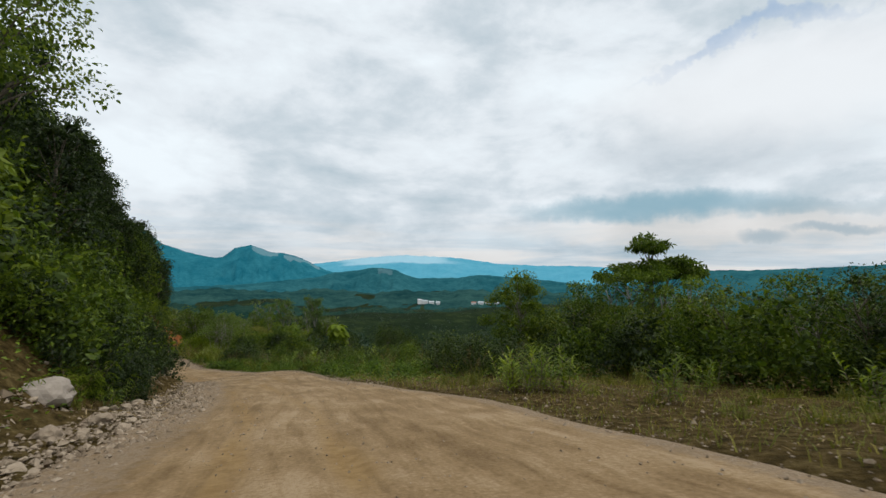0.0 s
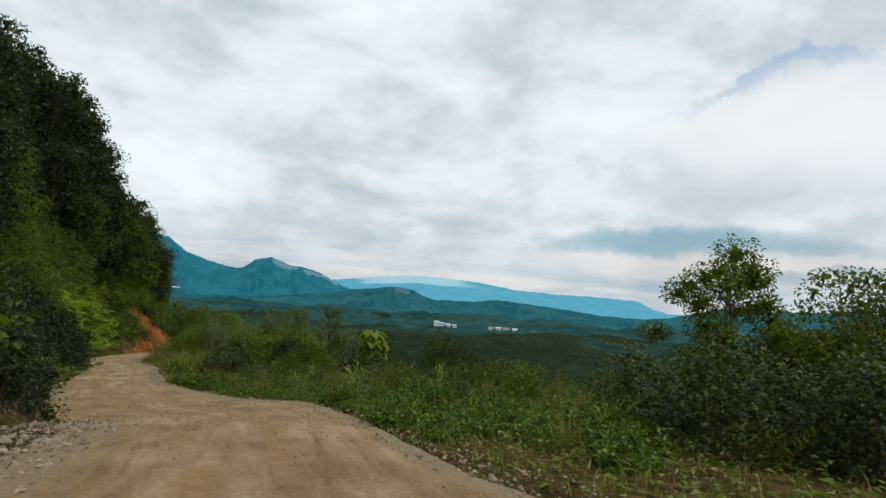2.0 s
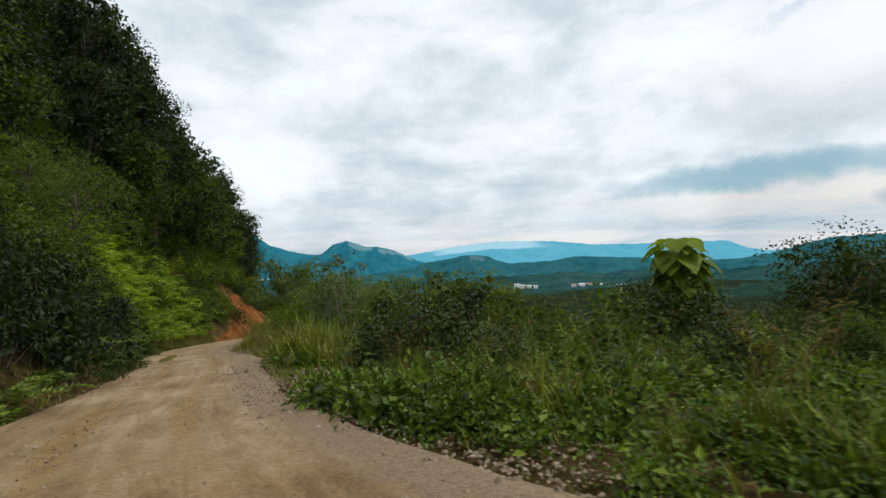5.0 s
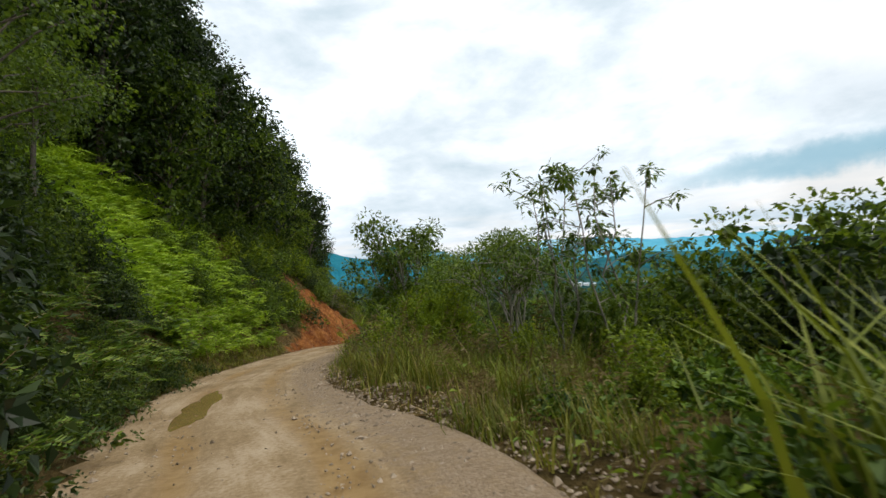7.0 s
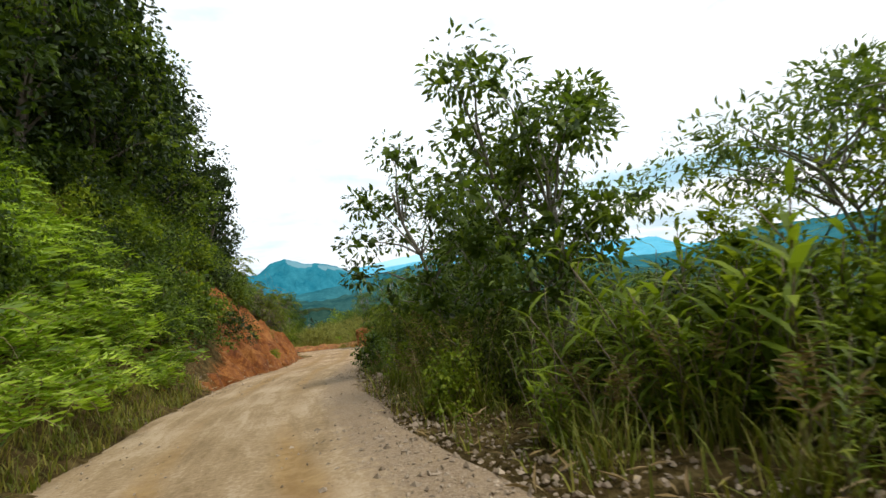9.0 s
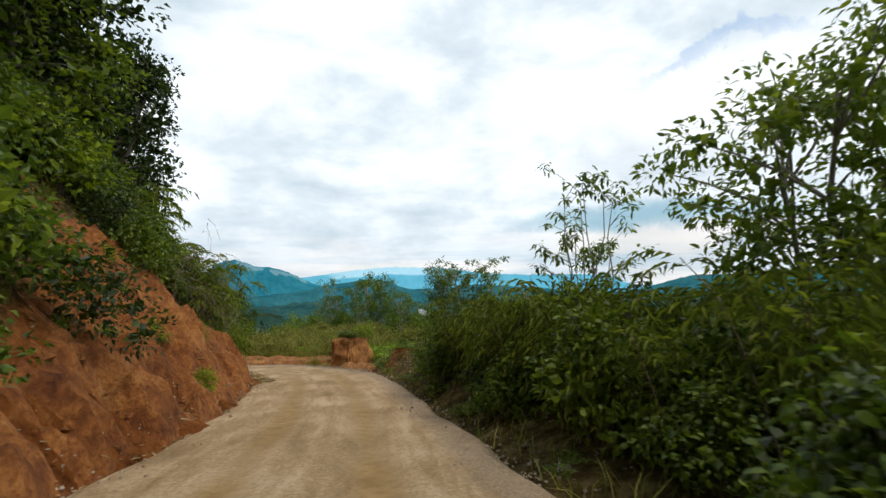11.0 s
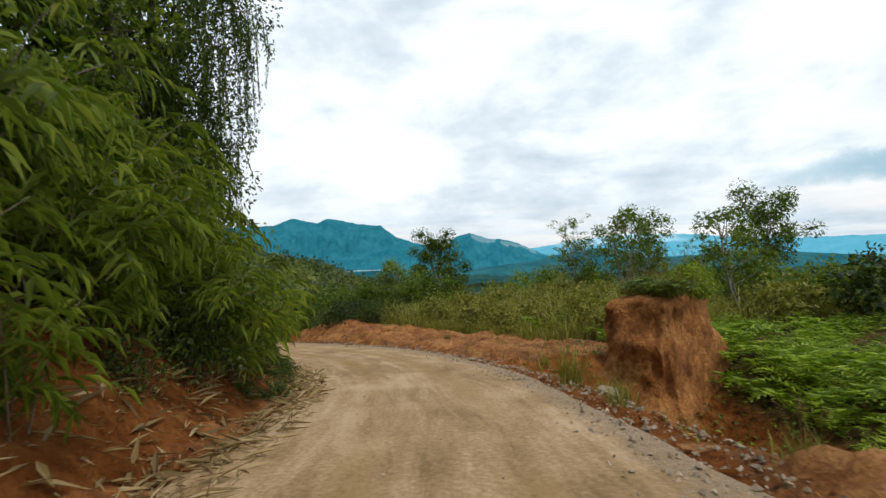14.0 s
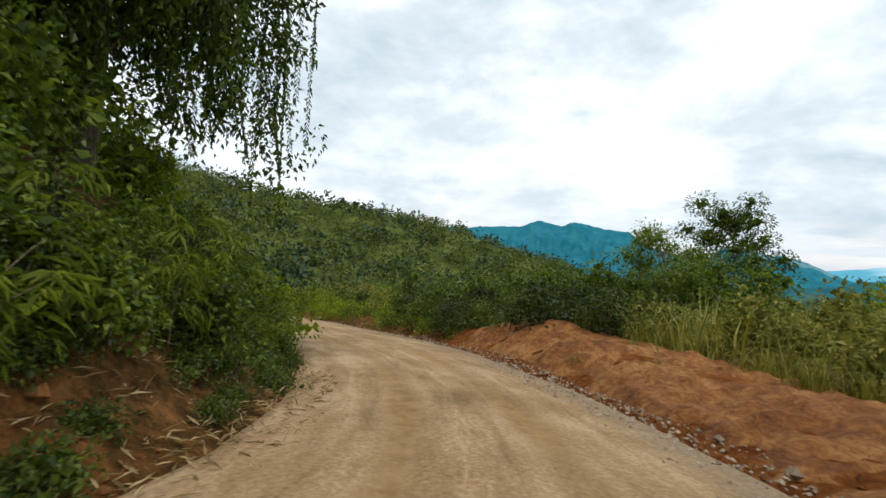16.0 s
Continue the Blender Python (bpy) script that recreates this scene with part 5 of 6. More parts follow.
ROUND_TREE = broad_tree("young_tree", "dark round-crowned young tree in the grass", 75, 5.6, 2.1, 40, 300, 0.125, 0.16, LEAF_SLOPE, BARK_PALE, "young roadside trees", (0.24, 0.38), 2, 0.5, core=0.2)
CANES = [cane_clump("cane_clump", "bright green cane clump with long upright leaves", 33), cane_clump("cane_clump", "green cane clump with long pointed leaves", 34, 10, 2.4, 0.30, 0.040, LEAF_BAMBOO, 0.7)]
FERNS = [fern_bush("fern", "bright green arching fern on the bank", 41), fern_bush("fern", "bright green arching fern on the bank", 42, 18, 1.0), fern_bush("fern", "dark green arching fern on the bank", 43, 18, 1.2, LEAF_CREEPER)]
FERN_LITE = fern_bush("fern", "green fern", 44, 14, 1.4, LEAF_FERN, 18)
GRASSES = [grass_clump("grass_clump", "tall green grass clump with dry seed stalks", 51), grass_clump("grass_clump", "tall green grass clump with dry seed stalks", 52, 100, 0.8, 0.5),
           grass_clump("grass_clump", "long arching grass clump on the verge", 53, 120, 1.5, 0.45)]
FIELD_GRASS = [grass_clump("grass_clump", "tall field grass", 54, 90, 1.3, 0.8, LEAF_FIELD, 0, 0.028)]
FIELD_SCRUB = [bush("bush", "scrub", 29, 2.0, 1.2, 11, 46, 0.15, LEAF_FIELD), bush("bush", "scrub", 30, 1.6, 1.1, 10, 46, 0.14, LEAF_FIELD)]
# Low dark leaves; their tone also stands for shade under the bank's plants.
DARK_LOW = [bush("creeper", "low dark green leaves at the foot of the bank", 64, 0.6, 1.1, 10, 70, 0.11, LEAF_MOUND, "ground creepers", False)]
NEAR_LOW = [bush("creeper", "green creeper", 63, 0.5, 1.2, 10, 66, 0.115, LEAF_CREEPER, "ground creepers", False)]
LOW = [bush("creeper", "low mat of green creeper leaves", 61, 0.5, 1.3, 9, 60, 0.14, LEAF_CREEPER, "ground creepers", False), bush("creeper", "low mat of green creeper leaves", 62, 0.75, 1.1, 9, 60, 0.13, LEAF_CREEPER, "ground creepers", False)]
AIRY_FAR = [broad_tree("young_tree", "young airy tree with small leaves and thin stems", 73, 6.3, 2.0, 24, 90, 0.2, 0.26, LEAF_MID, BARK_PALE, "young roadside trees", (0.28, 0.42), 2, 0.5, core=0.1)]
AIRY = [broad_tree("young_tree", "young airy tree with small leaves and thin stems", 71, 6.6, 2.1, 44, 150, 0.19, 0.3, LEAF_MID, BARK_PALE, "young roadside trees", (0.26, 0.42), 3, 0.40, True, 0.08),
        broad_tree("young_tree", "young airy tree with small leaves and thin stems", 72, 6.0, 1.9, 40, 150, 0.18, 0.28, LEAF_MID, BARK_PALE, "young roadside trees", (0.26, 0.42), 2, 0.40, True, 0.08)]
SAPLINGS = [sapling("sapling", "thin sapling with drooping leaves at its top", 81, 5.0, 4, 1.5, 0.19, per=24), sapling("sapling", "thin sapling with drooping leaves at its top", 82, 5.6, 5, 1.9, 0.24), sapling("sapling", "thin sapling with drooping leaves at its top", 83, 4.4, 6, 1.6, 0.20, LEAF_MID, BARK_PALE, 8, 22, 0.66)]
MACARANGA = big_leaf_plant("large_leaf_plant", "upright plant with large drooping round leaves", 91, 3.5, 46, 0.74, LEAF_LIGHT, 0)
CROWNED = broad_tree("young_tree", "young spreading tree with a flat leafy crown on bare forked stems", 74, 4.9, 2.7, 46, 130, 0.17, 0.64, LEAF_MID, BARK_PALE, "young roadside trees", (0.22, 0.32), 5, 0.34, True)
BROAD_LOW = big_leaf_plant("large_leaf_plant", "low plant with large pale green leaves", 92, 0.7, 9, 0.38, LEAF_LIGHT, 25)
UMBRELLA, ROSETTE, VINES = umbrella_tree(), rosette_plant(), vine_tree()
EMERGENT = broad_tree("emergent_tree", "tall slender tree with an airy crown standing above the forest", 211, 21, 2.6, 20, 110, 0.30, 0.66, LEAF_SLOPE, BARK_PALE, puff=(0.3, 0.46), slim=0.5, oval=True)
HEDGE_TREES = [broad_tree("young_tree", "dense low bushy tree in the tree line", 212, 5.2, 2.5, 30, 130, 0.14, 0.06, LEAF_VERGE, BARK, "young roadside trees", (0.3, 0.46), 3, 0.5, core=0.15),
               broad_tree("young_tree", "dense dark bushy tree in the tree line", 213, 4.8, 2.4, 28, 130, 0.14, 0.06, LEAF_MOUND, BARK, "young roadside trees", (0.3, 0.46), 2, 0.5, core=0.15)]
NEAR_TREE = broad_tree("roadside_tree", "roadside tree with a spreading leafy crown above the verge", 17, 9.5, 3.2, 26, 260, 0.16, 0.5, LEAF_MID, oval=True)
PROTOTYPES = MOUND_LITE + SLOPE_LITE + DARK_LOW + HEDGE_TREES + [EMERGENT] + NEAR_GREEN + SLOPE_BUSHES + MOUNDS + VALLEY_BUSHES + REEDS + NEAR_DARK + THICKET + [PALE_BUSH, ROUND_TREE, DARK_TREE] + FIELD_SCRUB + [CROWNED] + AIRY_FAR + FIELD_GRASS + NEAR_LOW + FAR_BUSHES + [FERN_LITE] + FOREST + BACK_FOREST + BUSHES + LIGHT_BUSHES + BAMBOOS + CANES + FERNS + GRASSES + LOW + AIRY + SAPLINGS + [MACARANGA, BROAD_LOW, UMBRELLA, ROSETTE, VINES, NEAR_TREE]

def off_rubble(places):
    """Places moved on along the road where they would cover the stony verge."""
    s, d, _ = road_coords(np.array([p[0] for p in places]), np.array([p[1] for p in places]))
    return [at_road(a + 6.5, b + 0.4) if a < 32.5 else p for p, a, b in zip(places, s, d)]


rng = np.random.default_rng(7)
HEDGE, CREEP, FIELD = ("dense green bushes crowding the slope", "bushes"), ("mat of green creepers over the ground", "creepers"), ("field of tall yellow-green grass", "grass")
# uphill slope
scatter(FOREST, strewn(rng, 42, 58, -16, -6.0, 9, 2.6), rng, (0.5, 0.7))
scatter(FOREST, strewn(rng, 58, 92, -16, -6.0, 19, 2.6), rng, (0.75, 1.05))
scatter(FOREST[2:3] * 9 + FOREST, strewn(rng, 85, 106, -19, -9.0, 26, 2.0), rng, (0.95, 1.35))
scatter(FOREST, strewn(rng, 104, 130, -20, -7.2, 26, 2.2), rng, (1.0, 1.35))
scatter(FOREST, strewn(rng, 130, 149, -18, -6.5, 16, 2.4), rng, (0.85, 1.15))
scatter(FOREST[:2], strewn(rng, 150, 158, -16, -10, 5, 2.6), rng, (0.8, 1.0))
scatter(FOREST[2:3], strewn(rng, 170, 226, -26, -5.0, 20, 3.5), rng, (0.6, 0.9))
scatter(BACK_FOREST, strewn(rng, 60, 135, -46, -16, 50, 3.4), rng, (0.9, 1.25))
scatter(BACK_FOREST, strewn(rng, 135, 150, -46, -16, 8, 4.5), rng, (0.7, 1.0))
scatter(BACK_FOREST, strewn(rng, 176, 215, -46, -18, 12, 4.5), rng, (0.6, 0.8))
# Front row in dark leaves: the shade under the overhang put into their colour.
scatter(BUSHES[2:] + SLOPE_BUSHES[2:], strewn(rng, 31, 82, -3.0, -1.2, 34, 1.1), rng, (0.5, 0.85))
joined("slope_bushes", *HEDGE, SLOPE_LITE, strewn(rng, 31, 78, -6, -3.0, 46, 1.0), rng, (0.6, 1.1))
scatter(CANES + GRASSES[2:], strewn(rng, 29, 40, -2.9, -1.4, 7, 0.8), rng, (0.4, 0.65))
joined("slope_bushes", *HEDGE, SLOPE_LITE, strewn(rng, 30, 90, -15, -5.2, 70, 1.5), rng, (0.9, 1.5))
scatter(SLOPE_BUSHES, strewn(rng, 76, 90, -5.6, -2.6, 14, 1.2), rng, (0.6, 1.0))
scatter(SLOPE_BUSHES[:2], strewn(rng, 101, 107, -4.0, -2.4, 5, 1.2), rng, (0.5, 0.7))
scatter(BUSHES[2:] + NEAR_DARK, off_rubble(strewn(rng, 27, 38, -5.2, -2.4, 16, 0.9)), rng, (0.6, 0.95))
scatter(BAMBOOS[:1], strewn(rng, 29, 35, -3.4, -2.0, 5, 0.9), rng, (0.35, 0.5))
scatter(BUSHES[2:], off_rubble(strewn(rng, 26, 33, -8.0, -4.0, 10, 1.0)), rng, (0.7, 1.0))
scatter(BAMBOOS[:1], strewn(rng, 38, 60, -4.5, -2.2, 6, 1.2), rng, (0.4, 0.6))
joined("slope_bushes", *HEDGE, SLOPE_LITE, strewn(rng, 84, 110, -15, -11.5, 26, 1.3), rng, (0.6, 1.0))
joined("slope_bushes", *HEDGE, SLOPE_LITE, strewn(rng, 81, 95.5, -11, -3.8, 40, 1.1), rng, (0.55, 0.9))
scatter(FERNS + BUSHES[:1], strewn(rng, 101, 113, -6.0, -1.5, 30, 0.7), rng, (0.8, 1.2))
joined("slope_bushes", *HEDGE, SLOPE_LITE, strewn(rng, 105, 115, -5.0, -1.4, 20, 0.7), rng, (0.4, 0.7))
scatter(FERNS[:2], strewn(rng, 95, 108, -4.6, -2.0, 50, 0.5), rng, (0.9, 1.4))
scatter(FERNS[2:], strewn(rng, 84, 96, -3.6, -0.9, 30, 0.5), rng, (0.8, 1.2))
scatter(SLOPE_BUSHES[1:], strewn(rng, 88, 95, -4.5, -2.0, 9, 1.1), rng, (0.5, 0.75))
scatter(FERNS[:2], strewn(rng, 95, 106, -2.4, -0.8, 34, 0.5), rng, (0.8, 1.25))
scatter(FERNS[2:] + FERNS[2:] + DARK_LOW, strewn(rng, 80, 93, -1.8, -0.4, 36, 0.5), rng, (0.5, 0.9))
scatter(FERNS[2:] + BUSHES[2:], strewn(rng, 58, 88, -5.0, -0.6, 68, 0.8), rng, (0.6, 1.15))
joined("slope_ferns", "bright green ferns covering the bank", "ferns", [FERN_LITE], strewn(rng, 95, 108, -11.0, -3.0, 190, 0.5), rng, (1.0, 1.6))
joined("creepers", *CREEP, DARK_LOW, strewn(rng, 74, 95, -2.2, -0.3, 64, 0.4), rng, (0.4, 0.8))
scatter(LOW + LIGHT_BUSHES[:1] + GRASSES[2:], strewn(rng, 111, 130, -6, -0.6, 32, 0.9), rng, (0.25, 0.5))
joined("slope_bushes", *HEDGE, FAR_BUSHES, strewn(rng, 112, 131, -11, -5.2, 46, 0.8), rng, (0.7, 1.2))
joined("slope_bushes", *HEDGE, FAR_BUSHES, strewn(rng, 107.5, 115, -9, -2.4, 30, 0.8), rng, (0.6, 1.0))
scatter(BAMBOOS, strewn(rng, 127, 145, -4.8, -2.2, 28, 0.9), rng, (0.8, 1.2))
scatter(BAMBOOS[:1], strewn(rng, 145, 151, -4.4, -2.0, 10, 0.9), rng, (0.5, 0.7))
scatter(NEAR_DARK, strewn(rng, 145, 158, -2.4, -1.4, 14, 0.6), rng, (0.4, 0.6))
scatter(NEAR_GREEN + NEAR_DARK, strewn(rng, 122, 131, -6.4, -3.0, 22, 0.8), rng, (0.6, 1.1))
scatter(BAMBOOS[:1], strewn(rng, 129, 146, -2.6, -1.3, 16, 0.8), rng, (0.6, 0.9))
joined("slope_bushes", *HEDGE, SLOPE_LITE[:2], strewn(rng, 129, 147, -8, -2.6, 20, 1.2), rng, (0.65, 0.95))
joined("slope_bushes", *HEDGE, SLOPE_LITE[:2], strewn(rng, 147, 168, -8, -3.0, 20, 1.2), rng, (0.6, 0.9))
scatter(NEAR_DARK, strewn(rng, 138, 150, -2.8, -1.2, 14, 0.6), rng, (0.4, 0.7))
scatter(NEAR_GREEN + BAMBOOS[:1], strewn(rng, 149, 164, -3.0, -1.0, 24, 0.7), rng, (0.42, 0.66))
# Dark leaf mat added to darken the shaded foot of the bank.
joined("creepers", *CREEP, DARK_LOW, strewn(rng, 142, 166, -2.4, -0.6, 90, 0.4), rng, (0.35, 0.6))
joined("slope_bushes", *HEDGE, FAR_BUSHES, strewn(rng, 160, 226, -8, -0.8, 70, 0.9), rng, (0.6, 1.1))
# pull-out and its tree line
joined("grass_tufts", "tufts of green grass on the pull-out", "grass", GRASSES, strewn(rng, 14, 52, 3.5, 16, 80, 0.7), rng, (0.4, 0.8))
joined("slope_bushes", *HEDGE, SLOPE_LITE + MOUND_LITE, strewn(rng, 20, 45, 13, 19, 46, 1.1), rng, (0.8, 1.25))
joined("slope_bushes", *HEDGE, VALLEY_BUSHES, strewn(rng, 34, 45, 16, 32, 34, 1.4), rng, (1.0, 1.5))
joined("slope_bushes", *HEDGE, VALLEY_BUSHES, strewn(rng, 14, 33, 15, 30, 40, 1.4), rng, (0.8, 1.2))
scatter(HEDGE_TREES, strewn(rng, 16, 44, 15.5, 27, 34, 1.9), rng, (0.65, 0.98))
scatter(AIRY_FAR, strewn(rng, 18, 44, 17, 24, 9, 2.5), rng, (0.75, 1.0))
edge = np.random.default_rng(21)
scatter(NEAR_DARK, strewn(edge, 36.5, 42.5, 6.6, 10.5, 15, 1.0), edge, (0.75, 1.15))
scatter(CANES[:1], strewn(edge, 36, 43, 5.0, 8.0, 6, 1.0), edge, (0.45, 0.7))
# verge and creepers, from the pull-out to the bend
scatter(GRASSES, strewn(rng, 33, 80, 0.5, 4, 40, 0.5), rng, (0.4, 0.85))
joined("creepers", *CREEP, NEAR_LOW, strewn(rng, 38, 80, 0.7, 7, 84, 0.6), rng, (0.7, 1.3))
joined("creepers", *CREEP, NEAR_LOW, strewn(rng, 40, 62, 0.4, 3.4, 40, 0.5), rng, (0.5, 0.9))
joined("creepers", *CREEP, LOW, strewn(rng, 36, 80, 6.5, 18, 90, 0.8), rng, (0.7, 1.3))
scatter(GRASSES + CANES, strewn(rng, 38, 78, 3.0, 14, 34, 1.2), rng, (0.5, 0.9))
joined("slope_bushes", *HEDGE, MOUND_LITE[:1], strewn(rng, 56, 82, 9, 20, 30, 1.3), rng, (0.4, 0.7))
scatter(FERNS + GRASSES + CANES[:1], strewn(rng, 42, 76, 1.5, 9, 60, 0.8), rng, (0.35, 0.65))
joined("slope_bushes", *HEDGE, VALLEY_BUSHES, strewn(rng, 47, 86, 13, 42, 190, 1.3), rng, (0.35, 0.65))
joined("bush_mounds", "low dense bushes overgrown with creepers", "bushes", MOUND_LITE, strewn(rng, 47, 82, 7, 16, 44, 1.3), rng, (0.35, 0.7))
scatter(MOUNDS + BUSHES[:1], strewn(rng, 44, 64, 4.0, 12, 20, 1.7), rng, (0.45, 0.85))
scatter(CANES[:1], strewn(rng, 46, 72, 3.0, 11, 10, 2.2), rng, (0.6, 0.9))
scatter(GRASSES[2:], strewn(rng, 54, 72, 2.0, 11, 22, 1.2), rng, (0.5, 0.85))
scatter(MOUNDS[1:] + BUSHES[:1] + SLOPE_BUSHES[:1], strewn(rng, 75, 85, 6.5, 16, 18, 1.2), rng, (0.9, 1.3))
joined("slope_bushes", *HEDGE, VALLEY_BUSHES[:1] + SLOPE_LITE[:1], strewn(rng, 80, 98, 12, 30, 30, 1.4), rng, (0.6, 0.9))
scatter(REEDS, strewn(rng, 82, 96, 1.6, 6.0, 20, 0.9), rng, (0.5, 0.78))
scatter(REEDS, strewn(rng, 40, 84, 2.0, 10, 22, 1.4), rng, (0.4, 0.75))
scatter(AIRY_FAR, strewn(rng, 98, 110, 9, 24, 5, 2.5), rng, (0.5, 0.8))
# thicket along the narrow stretch
scatter(GRASSES, strewn(rng, 76, 106, 0.9, 4.0, 44, 0.6), rng, (0.6, 1.0))
scatter(LIGHT_BUSHES[:1] + CANES + REEDS + GRASSES[2:], strewn(rng, 78, 90, 2.2, 7.0, 34, 0.8), rng, (0.45, 0.75))
scatter(REEDS[1:] + CANES + LIGHT_BUSHES[:1], strewn(rng, 86, 106, 1.3, 6.0, 52, 0.75), rng, (0.55, 0.9))
scatter([PALE_BUSH], strewn(rng, 87, 93, 3.2, 5.6, 4, 1.3), rng, (0.7, 0.95))
scatter(THICKET[:1] + CANES[1:], strewn(rng, 91, 103, 1.8, 4.8, 16, 0.9), rng, (0.65, 0.95))
scatter(THICKET, strewn(rng, 109, 120, 1.6, 4.8, 44, 0.6), rng, (0.75, 1.1))
scatter(NEAR_GREEN, strewn(rng, 107, 123, 0.9, 3.8, 32, 0.7), rng, (0.4, 0.75))
scatter(THICKET, strewn(rng, 111, 120, 2.2, 4.4, 8, 0.8), rng, (0.85, 1.1))
scatter(CANES[:1] + THICKET, strewn(rng, 110, 121, 1.8, 4.0, 10, 0.7), rng, (0.75, 1.0))
scatter(NEAR_DARK, strewn(rng, 122, 130, 2.6, 6, 14, 0.7), rng, (0.3, 0.5))
scatter(FERNS[2:], strewn(rng, 106, 130, 0.7, 2.6, 26, 0.6), rng, (0.3, 0.6))
joined("slope_bushes", *HEDGE, FAR_BUSHES, strewn(rng, 80, 100, 8, 30, 36, 1.4), rng, (0.45, 0.7))
joined("slope_bushes", *HEDGE, FAR_BUSHES[:2], strewn(rng, 101, 119, 7, 30, 40, 1.4), rng, (0.9, 1.3))
joined("slope_bushes", *HEDGE, FAR_BUSHES, strewn(rng, 119, 128, 8, 30, 20, 1.4), rng, (0.4, 0.7))
# ferns in the dip, then grass and small trees round the last bend
dip = [p for p in strewn(rng, 130.5, 146, 1.6, 13, 190, 0.6) if road_coords(p[:1], p[1:2])[1][0] > 3.4 + 0.62 * max(0, road_coords(p[:1], p[1:2])[0][0] - 133)]
scatter(FERNS[:2], dip[::2], rng, (0.65, 1.15))
joined("slope_ferns", "bright green ferns covering the bank", "ferns", FERNS[:2], dip[1::2], rng, (0.65, 1.15))
rim = [p for p in strewn(rng, 137, 154, 5, 17, 90, 0.8) if road_coords(p[:1], p[1:2])[1][0] > 9.2]
joined("slope_ferns", "bright green ferns covering the bank", "ferns", [FERN_LITE], rim, rng, (0.7, 1.1))
joined("slope_bushes", *HEDGE, FAR_BUSHES, strewn(rng, 127, 142, 9, 24, 46, 1.1), rng, (0.8, 1.3))
scatter(GRASSES, strewn(rng, 128, 146, 0.8, 3.4, 16, 0.7), rng, (0.4, 0.7))
joined("tall_grass", *FIELD, FIELD_GRASS, strewn(rng, 149, 205, 5.0, 30, 420, 0.5), rng, (1.1, 1.9))
scatter(GRASSES, strewn(rng, 143, 200, 0.8, 5, 34, 0.8), rng, (0.3, 0.6))
joined("slope_bushes", *HEDGE, FAR_BUSHES, strewn(rng, 134, 168, 12, 46, 60, 1.6), rng, (0.8, 1.5))
joined("slope_bushes", *HEDGE, FAR_BUSHES, strewn(rng, 168, 222, 4.0, 30, 110, 1.1), rng, (0.7, 1.2))
joined("field_scrub", "yellow-brown scrub and canes in the tall grass", "scrub", FIELD_SCRUB, strewn(rng, 147, 200, 5.4, 22, 260, 0.8), rng, (0.8, 1.35))
scatter(BUSHES + MOUNDS, strewn(rng, 163, 175, 1.4, 5, 20, 0.9), rng, (0.6, 1.0))
joined("slope_bushes", *HEDGE, SLOPE_LITE[:2] + MOUND_LITE, strewn(rng, 164, 180, 4, 10, 26, 0.9), rng, (0.7, 1.05))
joined("slope_bushes", *HEDGE, MOUND_LITE[1:] + FAR_BUSHES[2:], strewn(rng, 168, 205, 0.7, 5, 60, 0.8), rng, (0.35, 0.7))
joined("tall_grass", *FIELD, GRASSES[2:], strewn(rng, 150, 168, 4.6, 9, 50, 0.6), rng, (0.6, 0.95))
joined("slope_bushes", *HEDGE, SLOPE_LITE[:2], strewn(rng, 164, 172, 8, 16, 16, 1.2), rng, (0.8, 1.3))
scatter(AIRY_FAR + SAPLINGS, strewn(rng, 138, 168, 24, 46, 16, 2.5), rng, (0.8, 1.3))

# single plants round the pull-out
for ob, s, d, size, turn in ((UMBRELLA, 39.7, 26.3, 1.0, 20), (ROUND_TREE, 45, 19.4, 1.25, 40), (CANES[0], 29.6, 7.5, 1.0, 0), (CANES[0], 29.2, 8.2, 1.1, 80),
                             (CANES[0], 30.5, 7.9, 0.95, 140), (CANES[0], 28.9, 9.2, 1.05, 200), (CANES[0], 29.8, 9.0, 0.9, 250), (CANES[1], 30.0, 8.4, 0.7, 30),
                             (GRASSES[2], 31, 8.4, 0.9, 10), (GRASSES[2], 33, 7.6, 0.8, 50), (CANES[0], 25, 10.0, 0.9, 40), (CANES[0], 27, 13.3, 0.8, 10),
                             (CANES[0], 22.5, 14.2, 0.95, 100), (CANES[0], 48.1, 4.4, 1.05, 30), (CANES[0], 48.5, 4.9, 0.9, 130), (GRASSES[2], 48.3, 5.6, 0.8, 10),
                             (NEAR_TREE, 52.0, -12.5, 1.75, 0)):
    set_thing(ob, s, d, size, turn)
